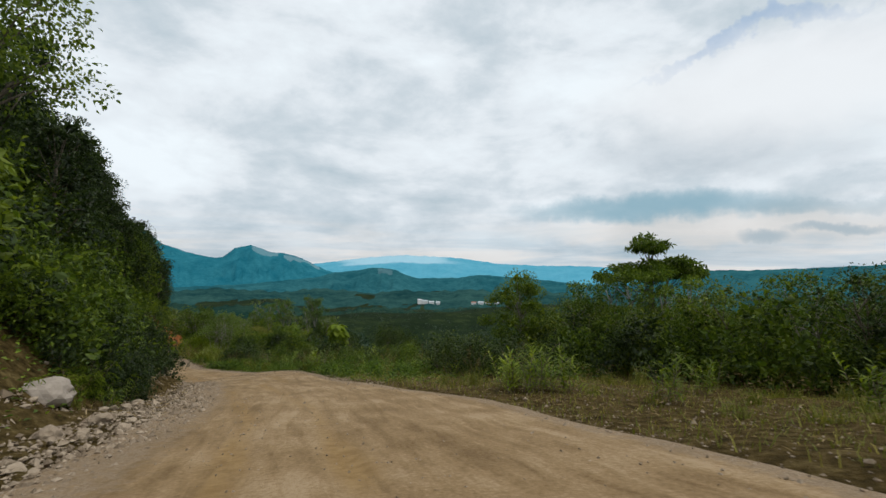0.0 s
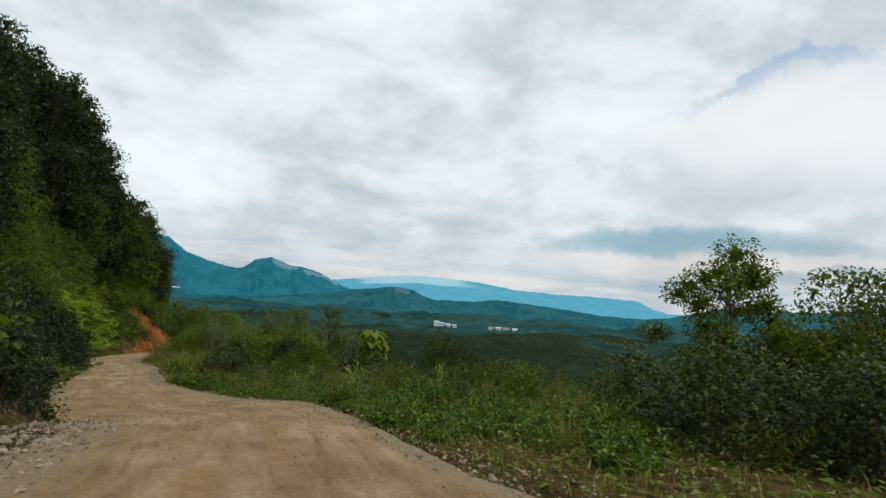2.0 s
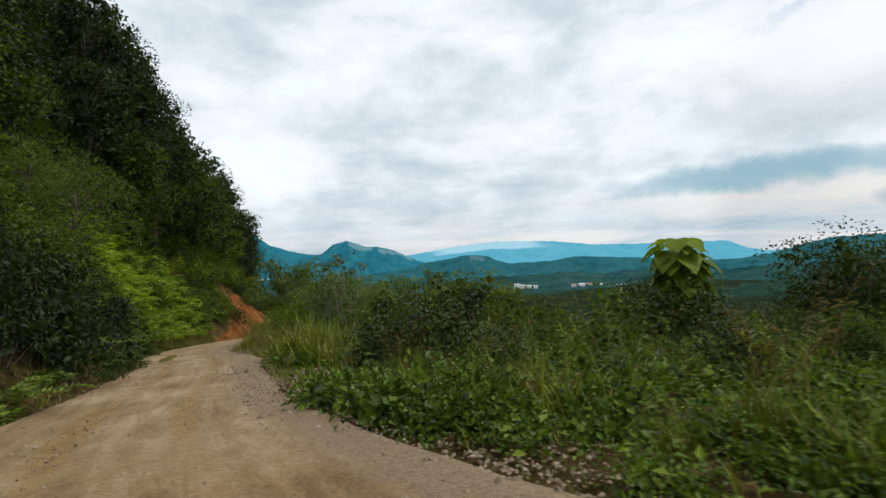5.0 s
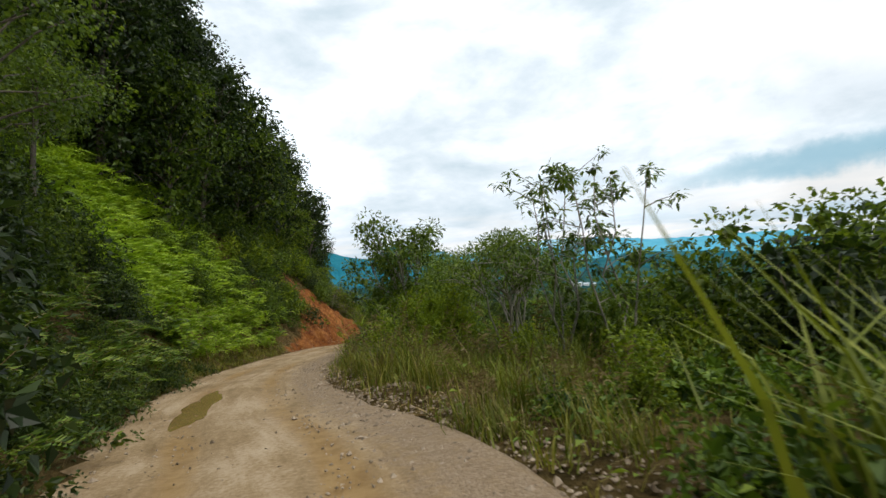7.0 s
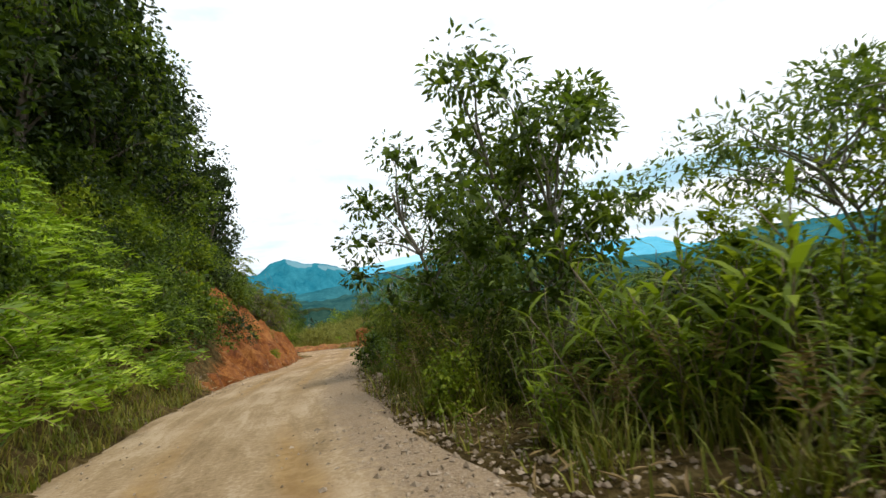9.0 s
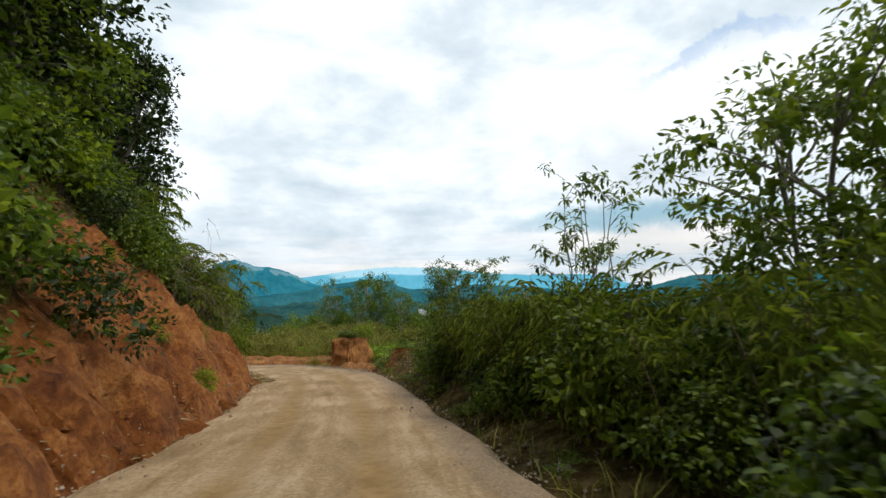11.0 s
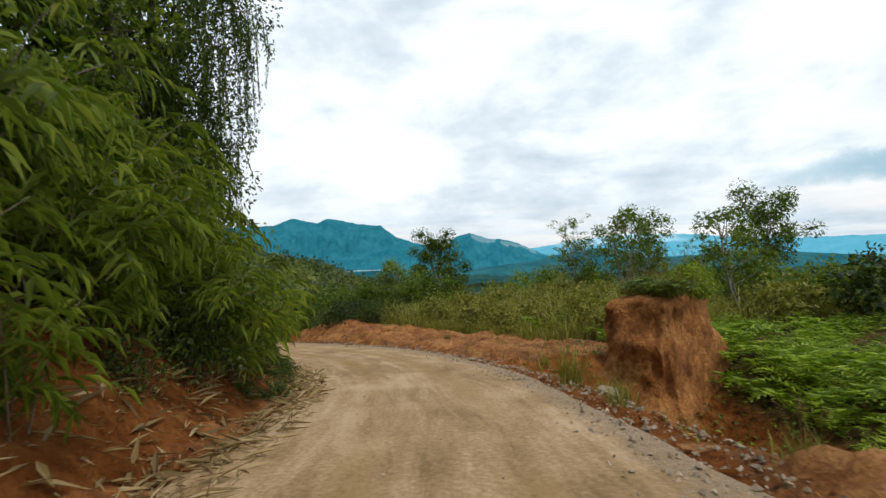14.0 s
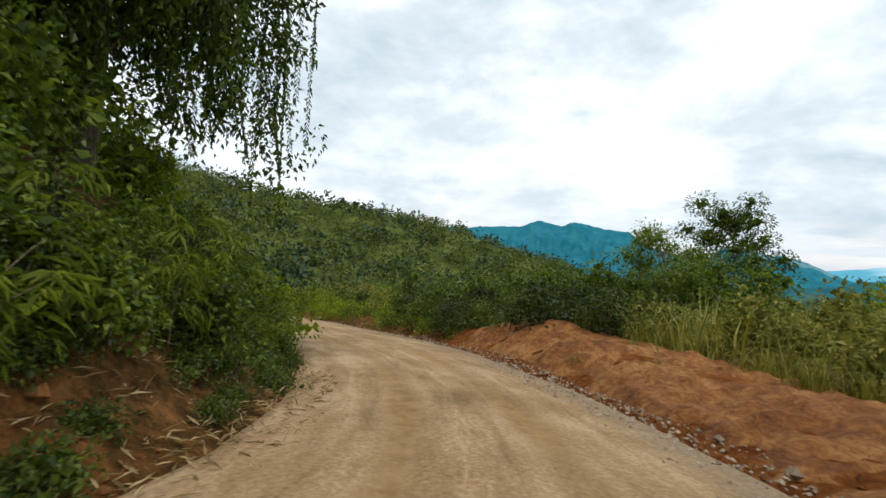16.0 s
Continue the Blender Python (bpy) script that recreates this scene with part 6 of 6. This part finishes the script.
# single plants along the verge
for ob, s, d, size, turn in ((MACARANGA, 67.4, 16.5, 1.1, 15), (DARK_TREE, 64.0, 22.0, 1.05, 60), (DARK_TREE, 66.0, 24.0, 0.9, 10), (DARK_TREE, 62.6, 21.0, 0.85, 150), (DARK_TREE, 62.8, 23.4, 1.0, 210),
                             (DARK_TREE, 73, 20, 0.7, 200), (DARK_TREE, 77, 13, 0.55, 80), (DARK_TREE, 80, 15, 0.6, 170),
                             (BUSHES[2], 76, 12, 1.2, 30), (BUSHES[2], 78, 9, 1.1, 90), (MOUNDS[0], 66.6, 5.8, 0.95, 0), (MOUNDS[0], 67.8, 6.8, 1.1, 120), (MOUNDS[0], 68.0, 4.9, 0.8, 200), (CANES[0], 67.4, 6.2, 1.1, 40),
                             (CANES[0], 67.9, 5.6, 1.05, 160), (REEDS[0], 73.6, 3.6, 1.05, 0), (REEDS[0], 74.6, 4.2, 1.15, 100), (REEDS[1], 72.6, 4.2, 1.1, 200), (REEDS[0], 73.4, 4.9, 1.2, 280), (MOUNDS[0], 67.0, 15.0, 1.1, 10),
                             (MOUNDS[0], 66.0, 16.0, 1.2, 70), (MOUNDS[0], 68.4, 15.2, 1.0, 140), (MACARANGA, 67.6, 16.9, 0.95, 190), (GRASSES[2], 86, 3.9, 1.1, 0), (BUSHES[0], 75, 8.1, 1.1, 0),
                             (CROWNED, 86.4, 7.7, 0.82, 30), (CROWNED, 92.6, 10.2, 1.0, 120), (SAPLINGS[0], 80.8, 7.8, 1.0, 70), (SAPLINGS[1], 82.6, 7.6, 0.9, 10), (BUSHES[0], 83, 8.6, 1.0, 10),
                             (BUSHES[1], 84.5, 10.4, 0.9, 50), (BUSHES[0], 82.2, 9.6, 1.0, 140), (NEAR_TREE, 86.0, -4.9, 0.78, 120), (NEAR_TREE, 91.0, -8.0, 0.7, 30), (NEAR_TREE, 94.5, -8.6, 0.75, 200), (SLOPE_BUSHES[0], 82.2, -4.6, 1.0, 0), (SLOPE_BUSHES[1], 83.6, -5.6, 1.0, 90), (SLOPE_BUSHES[0], 84.6, -6.8, 1.1, 200), (EMERGENT, 155.5, -8.0, 1.0, 0)):
    set_thing(ob, s, d, size, turn)
# single trees beside the narrow stretch
for ob, s, d, size, turn in ((AIRY[0], 97.5, 6.4, 1.0, 100), (AIRY[1], 103, 5.8, 1.1, 30), (SAPLINGS[2], 129.5, 7.9, 1.15, 15),
                             (SAPLINGS[1], 118.6, 7.6, 1.05, 200), (SAPLINGS[0], 121, 9.0, 1.15, 80), (AIRY[0], 112.2, 8.2, 0.95, 150), (CANES[0], 115.5, 5.0, 1.25, 0), (CANES[0], 116.4, 5.6, 1.3, 60), (CANES[0], 117.2, 5.0, 1.2, 120), (CANES[0], 118.0, 5.8, 1.25, 200), (CANES[0], 114.6, 5.4, 1.2, 270), (CANES[0], 118.8, 5.2, 1.1, 20),
                             (CANES[0], 91.4, 5.0, 1.35, 0), (CANES[0], 92.2, 5.8, 1.5, 60), (CANES[0], 93.0, 5.0, 1.4, 120), (CANES[0], 93.6, 6.2, 1.5, 180), (CANES[0], 90.8, 5.8, 1.4, 240), (CANES[0], 92.6, 4.4, 1.2, 300), (CANES[0], 94.4, 5.2, 1.3, 20)):
    set_thing(ob, s, d, size, turn)
# single plants round the last bend
for ob, s, d, size, turn in ((ROSETTE, 138.4, 20.6, 1.7, 0), (ROUND_TREE, 169, 24.5, 1.45, 0), (AIRY[0], 165.5, 11.9, 0.75, 20), (AIRY_FAR[0], 151.2, 20.8, 1.0, 0), (AIRY[1], 161, 42, 1.5, 50), (AIRY[0], 156, 44, 1.45, 90),
                             (SAPLINGS[1], 164, 37, 1.5, 10), (SAPLINGS[0], 148, 35.9, 1.3, 70), (VINES, 159.0, -7.0, 1.0, 0), (BROAD_LOW, 152.5, -4.0, 0.7, 0),
                             (BROAD_LOW, 151.6, -4.3, 0.6, 90), (BROAD_LOW, 154, -4.1, 0.7, 200)):
    set_thing(ob, s, d, size, turn)

# dead twigs over the cut bank
for s, d, up, seed in ((129.5, -5.2, 4.6, 1), (132.5, -5.0, 4.2, 2), (127.5, -6.4, 5.2, 3), (126.0, -6.2, 4.4, 4), (128.5, -5.4, 3.4, 5)):
    x, y, z = road_place(s, d)
    twig_tangle(seed).matrix_basis = pose(float(x), float(y), float(z) + up, 0, 0, seed * 70)

# plants on the clay remnants
for protos, x, y, z, n, rx, ry, size in ((GRASSES + FERNS[2:], -50.6, 124.2, -13.1, 22, 1.1, 1.4, (0.45, 0.75)), (LIGHT_BUSHES + LOW, -50.3, 124.7, -13.2, 9, 0.9, 1.1, (0.4, 0.6)),
                                         (FERNS, -43.1, 105.6, -12.0, 12, 1.1, 1.7, (0.3, 0.5))):
    for _ in range(n):
        k = rng.uniform(*size)
        m = pose(x + rng.uniform(-rx, rx), y + rng.uniform(-ry, ry), z, rng.normal() * 6, rng.normal() * 6, rng.uniform(0, 360)) @ Matrix.Diagonal((k, k, k, 1))
        copy_thing(protos[rng.integers(len(protos))], m).matrix_basis = m

for proto in PROTOTYPES:
    for o in (*proto.children_recursive, proto):
        bpy.data.objects.remove(o)

# ---- woods on the far slopes ----


def far_woods():
    rng = np.random.default_rng(77)
    soup = Soup()
    n = 7800
    r = 45 * (900 / 45) ** rng.random(n)
    b = np.radians(rng.uniform(-120, 70, n))
    x, y = -30 - np.sin(b) * r, 70 + np.cos(b) * r
    s, d, z = road_coords(x, y)
    w = d - right_edge(s)
    flat = np.interp(s, FLAT_S, FLAT_W)
    ok = (d > 0) & (w > flat + 6)
    x, y, r = x[ok], y[ok], r[ok]
    h = np.maximum(ground_height(x, y, s[ok], d[ok], z[ok]), spur_height(x, y))
    for i in range(len(x)):
        big = 1.6 + min(2.2, r[i] / 160) * rng.uniform(0.6, 1.2)
        m = int(np.clip(4200 / r[i], 12, 48))
        clump(soup, rng, (x[i], y[i], h[i] + big * 0.7), (big, big, big * rng.uniform(0.7, 1.2)), m, big * 0.62, big * 0.36, 0.6, 0.1, 0.7)
    tagged(new("far_woods", soup.mesh("far_woods", LEAF_VALLEY)), "dense dark green woods on the valley slopes", "forest", kind="stuff")


def spur_woods():
    rng = np.random.default_rng(78)
    soup = Soup()
    n = 5000
    x, y = rng.uniform(-430, -150, n), rng.uniform(110, 420, n)
    h = spur_height(x, y)
    g = land(x, y)
    for i in np.flatnonzero(h > g):
        big = rng.uniform(1.2, 3.0)
        clump(soup, rng, (x[i], y[i], h[i] + big * 0.6), (big, big, big * 0.6), 30, big * 0.46, big * 0.32, 0.4, 0.1, 1.2)
    tagged(new("spur_woods", soup.mesh("spur_woods", LEAF_SPUR)), "green scrub and trees on the spur across the gully", "forest", kind="stuff")


far_woods()
spur_woods()

# ---- undergrowth ----


def undergrowth():
    """Small leaves and grass that cover the soil between the plants."""
    rng = np.random.default_rng(79)
    leafy, grassy = Soup(), Soup()
    for s0, s1, d0, d1, n, size in ((24, 104, -9, -2.0, 9000, 0.17), (128, 165, -8, -2.2, 5000, 0.16), (104, 130, -12, -6.4, 4000, 0.16), (165, 225, -8, -0.8, 4000, 0.16),
                                    (34, 80, 0.6, 22, 15000, 0.14), (80, 128, 2.4, 14, 8000, 0.15), (130, 147, 3, 14, 4500, 0.15), (147, 215, 5.5, 30, 5000, 0.15)):
        p = np.array(strewn(rng, s0, s1, d0, d1, n))
        k = len(p)
        p[:, 2] += rng.random(k) ** 2 * 0.45
        ax = unit(np.c_[rng.normal(size=(k, 2)), rng.uniform(-0.1, 0.6, k)])
        q = size * rng.uniform(0.6, 1.3, k)
        leaves(leafy, p, ax, np.tile([0, 0, 1.0], (k, 1)) + rng.normal(size=(k, 3)) * 0.35, q, q * 0.55, 0.2, 0.2)
    for s0, s1, d0, d1, n, hgt in ((10, 50, 0.6, 17, 14000, 0.24), (30, 80, 0.3, 16, 7000, 0.42), (76, 128, 0.4, 6, 6000, 0.45), (128, 150, 1.0, 5, 1500, 0.35), (146, 220, 4.6, 34, 6000, 0.9), (160, 220, -5, -0.6, 3000, 0.5), (60, 92, -1.4, -0.3, 2000, 0.35), (90, 107, -1.5, -0.15, 5000, 0.45)):
        p = np.array(strewn(rng, s0, s1, d0, d1, n))
        k = len(p)
        grassy.add(*blade_strips(rng, p - [0, 0, 0.03], hgt * rng.uniform(0.4, 1.3, k), rng.uniform(0.2, 0.9, k), 0.018 * rng.uniform(0.6, 1.5, k), rng.uniform(0.1, 0.6, k)))
    tagged(new("undergrowth", leafy.mesh("undergrowth", LEAF_CREEPER)), "small green leaves of the undergrowth covering the soil", "undergrowth", kind="stuff")
    tagged(new("grass", grassy.mesh("grass", LEAF_GRASS)), "short green and straw-coloured grass on the verge", "grass", kind="stuff")


undergrowth()

# ---- soil forms ----


def earth_lump(name, label, x, y, top, base, half_long, half_wide, turn, seed, flare=0.35, mat=RED):
    """A steep-sided remnant of red clay left beside the cut."""
    nr, nz = 120, 56
    v, f = [], []
    for k in range(nz):
        t = k / (nz - 1)
        for j in range(nr):
            a = 2 * math.pi * j / nr
            c, q = math.cos(a), math.sin(a)
            e = 0.38
            px = math.copysign(abs(c) ** e, c) * half_long
            py = math.copysign(abs(q) ** e, q) * half_wide
            grow = 1 + flare * (1 - t) ** 1.4
            if t > 0.94:
                grow *= 1 - 0.12 * ((t - 0.94) / 0.06) ** 3
            hz = (top - base) * t
            n1 = noise.noise((px * 0.8 + seed, py * 0.8, hz * 0.8)) * 0.24 + noise.noise((px * 2.2, py * 2.2 + seed, hz * 2.0)) * 0.10
            n1 += abs(noise.noise((px * 4, py * 4, hz * 1.0 + seed))) * -0.12 + noise.noise((px * 7, py * 7, hz * 7 + seed)) * 0.03
            grow += n1
            v.append((px * grow, py * grow, base + (top - base) * t + 0.30 * noise.noise((px * 0.8, py * 0.8, seed)) * t))
    for k in range(nz - 1):
        for j in range(nr):
            a, b = k * nr + j, k * nr + (j + 1) % nr
            f.append((a, b, b + nr, a + nr))
    bm = bmesh.new()
    vs = [bm.verts.new(p) for p in v]
    for q in f:
        bm.faces.new([vs[i] for i in q])
    bm.faces.new(vs[-nr:])
    me = bpy.data.meshes.new(name)
    bm.to_mesh(me)
    bm.free()
    me.polygons.foreach_set("use_smooth", np.ones(len(me.polygons), bool))
    me.materials.append(mat)
    ob = tagged(new(name, me), label, "soil mound", "red clay remnants")
    ob.matrix_basis = pose(x, y, 0, 0, 0, turn)
    return ob


earth_lump("clay_pillar", "steep pillar of orange-red clay with a grassy top", -50.6, 124.2, -13.15, -18.2, 1.6, 1.05, 62, 2.0, 0.75, PILLAR_CLAY)
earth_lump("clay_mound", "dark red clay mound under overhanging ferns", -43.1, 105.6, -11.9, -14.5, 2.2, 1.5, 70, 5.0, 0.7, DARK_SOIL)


def cut_face(name, label, s0, s1, f0, f1, step, lift, seed, mat=RED, rise=0.14):
    """Bare clay with folds and lumps, from f0 to f1 metres out from the road's edge."""
    ss, ff = np.arange(s0, s1, step), np.arange(f0, f1, step * (1 if f1 > f0 else -1))
    S, F = np.meshgrid(ss, ff, indexing="ij")
    s, f = S.ravel(), F.ravel()
    d = np.where(f < 0, -left_edge(s) + f, right_edge(s) + f)
    x, y, _ = road_place(s, d)
    sr, dr, zr = road_coords(x, y)
    z = ground_height(x, y, sr, dr, zr)
    u = np.abs(f)
    edge = np.minimum(np.minimum(s - s0, s1 - s) / 2.0, np.minimum((u - abs(f0)) / 0.5, (abs(f1) - u) / 1.4))
    edge = np.where(f < 0, np.minimum(edge, np.interp(s, [106, 110, 114, 118, 122, 125, 128, 131], [0.8, 1.2, 2.2, 4.2, 5.4, 3.4, 2.2, 1.6]) - u), edge)
    fade = smooth(edge, 0, 1)
    bump = np.array([noise.noise((a * 0.7 + seed, b * 0.5, 0)) * 0.34 + abs(noise.noise((a * 1.3, b * 0.6 + seed, 3))) * -0.55
                     + noise.noise((a * 2.6, b * 2.4, seed)) * 0.20 + abs(noise.noise((a * 5.5, b * 5.5, seed))) * 0.15 for a, b in zip(s, f)])
    z = z + lift * fade * (rise + bump) - 0.12 * (1 - fade)
    n = len(ff)
    i = (np.arange(len(ss) - 1)[:, None] * n + np.arange(n - 1)[None, :]).ravel()
    q = np.stack([i, i + 1, i + 1 + n, i + n], 1)
    if f1 < f0:
        q = q[:, ::-1]
    tagged(new(name, mesh(name, np.stack([x, y, z], 1), q, mat, True)), label, "bank", kind="structure")


cut_face("cut_bank", "freshly cut bank of folded orange-red clay", 105.5, 131, -0.15, -8.2, 0.15, 2.0, 4.0, BANK_RED)
cut_face("clay_berm", "low berm of crumbled red clay beside the road", 145.5, 168, 0.6, 6.4, 0.17, 0.62, 9.0, RED, 0.26)
cut_face("clay_berm", "low berm of crumbled red clay beside the road", 130, 138, 0.5, 2.6, 0.16, 0.6, 14.0)
cut_face("cut_bank", "foot of the bank in dark red clay", 131.5, 143, -0.15, -2.6, 0.17, 0.6, 19.0, BANK_RED)


# ---- stones and litter ----


def stone_mesh(seed, mat, rough=0.35):
    bm = bmesh.new()
    bmesh.ops.create_icosphere(bm, subdivisions=3 if seed < 20 else 2, radius=1)
    for v in bm.verts:
        c = v.co * 1.1 + Vector((seed * 3.1, seed, 0))
        v.co *= 1 + rough * noise.noise(c) + 0.14 * noise.noise(c * 3) + 0.06 * noise.noise(c * 7)
        v.co.z *= 0.62
    me = bpy.data.meshes.new("boulder")
    bm.to_mesh(me)
    bm.free()
    me.materials.append(mat)
    return me


for s, d, size, mat, text, seed in ((29.0, -6.0, 0.62, ROCK, "pale angular boulder on the stony verge", 1), (27.2, -6.9, 0.30, ROCK, "pale stone beside the boulder", 2), (25.4, -4.6, 0.32, STONE, "brown stone on the stony verge", 3),
                                    (27.6, -4.4, 0.25, STONE, "brown stone on the stony verge", 4), (30.5, -5.0, 0.2, STONE, "brown stone on the stony verge", 5), (24.3, -5.6, 0.24, STONE, "brown stone on the stony verge", 6),
                                    (32, -4.6, 0.2, STONE, "brown stone on the stony verge", 7), (141, 3.4, 0.2, STONE, "stone at the road edge", 8), (103.5, 3.0, 0.22, STONE, "stone at the road edge", 9)):
    x, y, z = at_road(s, d)
    o = tagged(new("boulder", stone_mesh(seed, mat)), text, "stone", "stones on the verge")
    o.matrix_basis = pose(x, y, z + size * 0.2, 5 * seed, 8, 50 * seed) @ Matrix.Diagonal((size, size * 0.8, size, 1))


def verge_stones():
    """Loose stones that can be told apart on the stony verge."""
    r = np.random.default_rng(83)
    shapes = [stone_mesh(20 + k, STONE, 0.5) for k in range(6)]
    for k, (x, y, z) in enumerate(strewn(r, 16, 44, -3.6, -0.1, 130, 0.15, -0.4)):
        size = 0.05 + 0.10 * r.random() ** 2
        o = tagged(new("stone", shapes[k % 6]), "angular brown stone lying on the stony verge", "stone", "stones on the verge")
        o.matrix_basis = pose(x, y, z + size * 0.25, r.normal() * 20, r.normal() * 20, r.uniform(0, 360)) @ Matrix.Diagonal((size * r.uniform(0.7, 1.3), size, size * r.uniform(0.7, 1.2), 1))


verge_stones()


def gravel():
    """Loose stones along the edges of the road."""
    rng = np.random.default_rng(80)
    ss, dd, size = [], [], []
    for s0, s1, a, b, n, q in ((14, 52, -6.4, -2.4, 8000, 0.06), (14, 46, -6.4, -2.8, 2600, 0.095), (10, 50, 5.0, 13.0, 5000, 0.036), (10, 60, 2.2, 5.6, 1500, 0.035), (50, 82, 0.9, 3.4, 1500, 0.04), (55, 110, -3.2, -1.9, 900, 0.03), (80, 112, 1.0, 2.8, 1600, 0.04),
                               (106, 132, -3.4, -2.2, 900, 0.04), (110, 150, 1.4, 3.4, 1900, 0.04), (122, 172, 1.9, 3.4, 3200, 0.05), (148, 190, 1.8, 3.6, 1700, 0.045), (14, 180, -2.4, 2.2, 4000, 0.02), (14, 72, -2.4, 2.6, 5000, 0.028), (34, 60, 2.6, 4.2, 1500, 0.045), (57, 76, 1.2, 4.0, 3200, 0.045), (76, 108, 1.3, 3.8, 4200, 0.045), (40, 110, -2.6, 2.0, 5000, 0.032), (44, 78, -2.8, 2.2, 4500, 0.024)):
        ss.append(rng.uniform(s0, s1, n))
        dd.append(rng.uniform(a, b, n))
        size.append(q * rng.uniform(0.4, 1.0, n) ** 1.5 * np.where(rng.random(n) > 0.97, 2.2, 1))
    s, d, q = (np.concatenate(k) for k in (ss, dd, size))
    x, y, zr = road_place(s, d)
    s2, d2, z2 = road_coords(x, y)
    le, re = left_edge(s2), right_edge(s2)
    on_road = (d2 > -le - 0.15) & (d2 < re + 0.15)
    z = np.where(on_road, z2 + 0.012, ground_height(x, y, s2, d2, z2))
    o = np.array([(1, 0, 0), (-1, 0, 0), (0, 1, 0), (0, -1, 0), (0, 0, 0.75), (0, 0, -0.75)])
    k = len(s)
    v = o[None] * rng.uniform(0.55, 1.25, (k, 6, 1)) * q[:, None, None] + rng.normal(size=(k, 6, 3)) * 0.16 * q[:, None, None]
    a = rng.random(k) * 6.28
    ca, sa = np.cos(a)[:, None], np.sin(a)[:, None]
    v = np.stack([v[..., 0] * ca - v[..., 1] * sa, v[..., 0] * sa + v[..., 1] * ca, v[..., 2]], -1) + np.stack([x, y, z], 1)[:, None]
    t = np.array([(0, 2, 4), (2, 1, 4), (1, 3, 4), (3, 0, 4), (2, 0, 5), (1, 2, 5), (3, 1, 5), (0, 3, 5)])
    f = (np.arange(k)[:, None, None] * 6 + t[None]).reshape(-1, 3)
    tagged(new("gravel", mesh("gravel", v.reshape(-1, 3), f, STONE)), "loose grey-brown stones and gravel along the road edges", "gravel", kind="stuff")


def clods():
    """Crumbled lumps of red clay on the cut bank and the berm."""
    rng = np.random.default_rng(82)
    P = np.array(strewn(rng, 104, 134, -8, -0.1, 2600) + strewn(rng, 130, 190, 0.3, 7, 3000) + strewn(rng, 134, 160, -3, -0.1, 700))
    k = len(P)
    q = 0.06 * rng.uniform(0.25, 1, k) ** 2 * np.where(rng.random(k) > 0.94, 2.2, 1) + 0.012
    o = np.array([(1, 0, 0), (-1, 0, 0), (0, 1, 0), (0, -1, 0), (0, 0, 0.8), (0, 0, -0.8)])
    v = o[None] * rng.uniform(0.6, 1.2, (k, 6, 1)) * q[:, None, None] + rng.normal(size=(k, 6, 3)) * 0.2 * q[:, None, None] + P[:, None]
    t = np.array([(0, 2, 4), (2, 1, 4), (1, 3, 4), (3, 0, 4), (2, 0, 5), (1, 2, 5), (3, 1, 5), (0, 3, 5)])
    f = (np.arange(k)[:, None, None] * 6 + t[None]).reshape(-1, 3)
    tagged(new("clay_clods", mesh("clay_clods", v.reshape(-1, 3), f, RED)), "crumbled lumps of red clay on the bank", "clods", kind="stuff")


def litter():
    """Fallen pale bamboo leaves and sheaths at the foot of the bank."""
    rng = np.random.default_rng(81)
    soup = Soup()
    for s0, s1, d0, d1, n, L in ((127, 160, -2.6, 0.45, 6500, 0.16), (127, 148, -1.6, 0.35, 1500, 0.36), (104, 128, -3, -0.1, 700, 0.24), (78, 108, 0.2, 3.0, 900, 0.2), (28, 60, -2, -0.1, 400, 0.2), (14, 50, 1.0, 14, 2600, 0.14)):
        s, f = rng.uniform(s0, s1, n), rng.uniform(d0, d1, n)
        d = np.where(d1 < 0.5, -left_edge(s) + f, right_edge(s) + f)
        x, y, _ = road_place(s, d)
        s2, dd, z2 = road_coords(x, y)
        z = np.maximum(ground_height(x, y, s2, dd, z2), z2 - 0.02) + 0.04
        ax = unit(np.c_[rng.normal(size=(n, 2)), rng.normal(size=n) * 0.25])
        q = L * rng.uniform(0.4, 1.6, n)
        leaves(soup, np.stack([x, y, z], 1), ax, np.tile([0, 0, 1.0], (n, 1)) + rng.normal(size=(n, 3)) * 0.3, q, q * (0.14 if L < 0.4 else 0.075), 0.05, 0.3)
    tagged(new("leaf_litter", soup.mesh("leaf_litter", DRY_SHEATH)), "dry straw-coloured bamboo leaves fallen at the road edge", "litter", kind="stuff")


gravel()
clods()
litter()
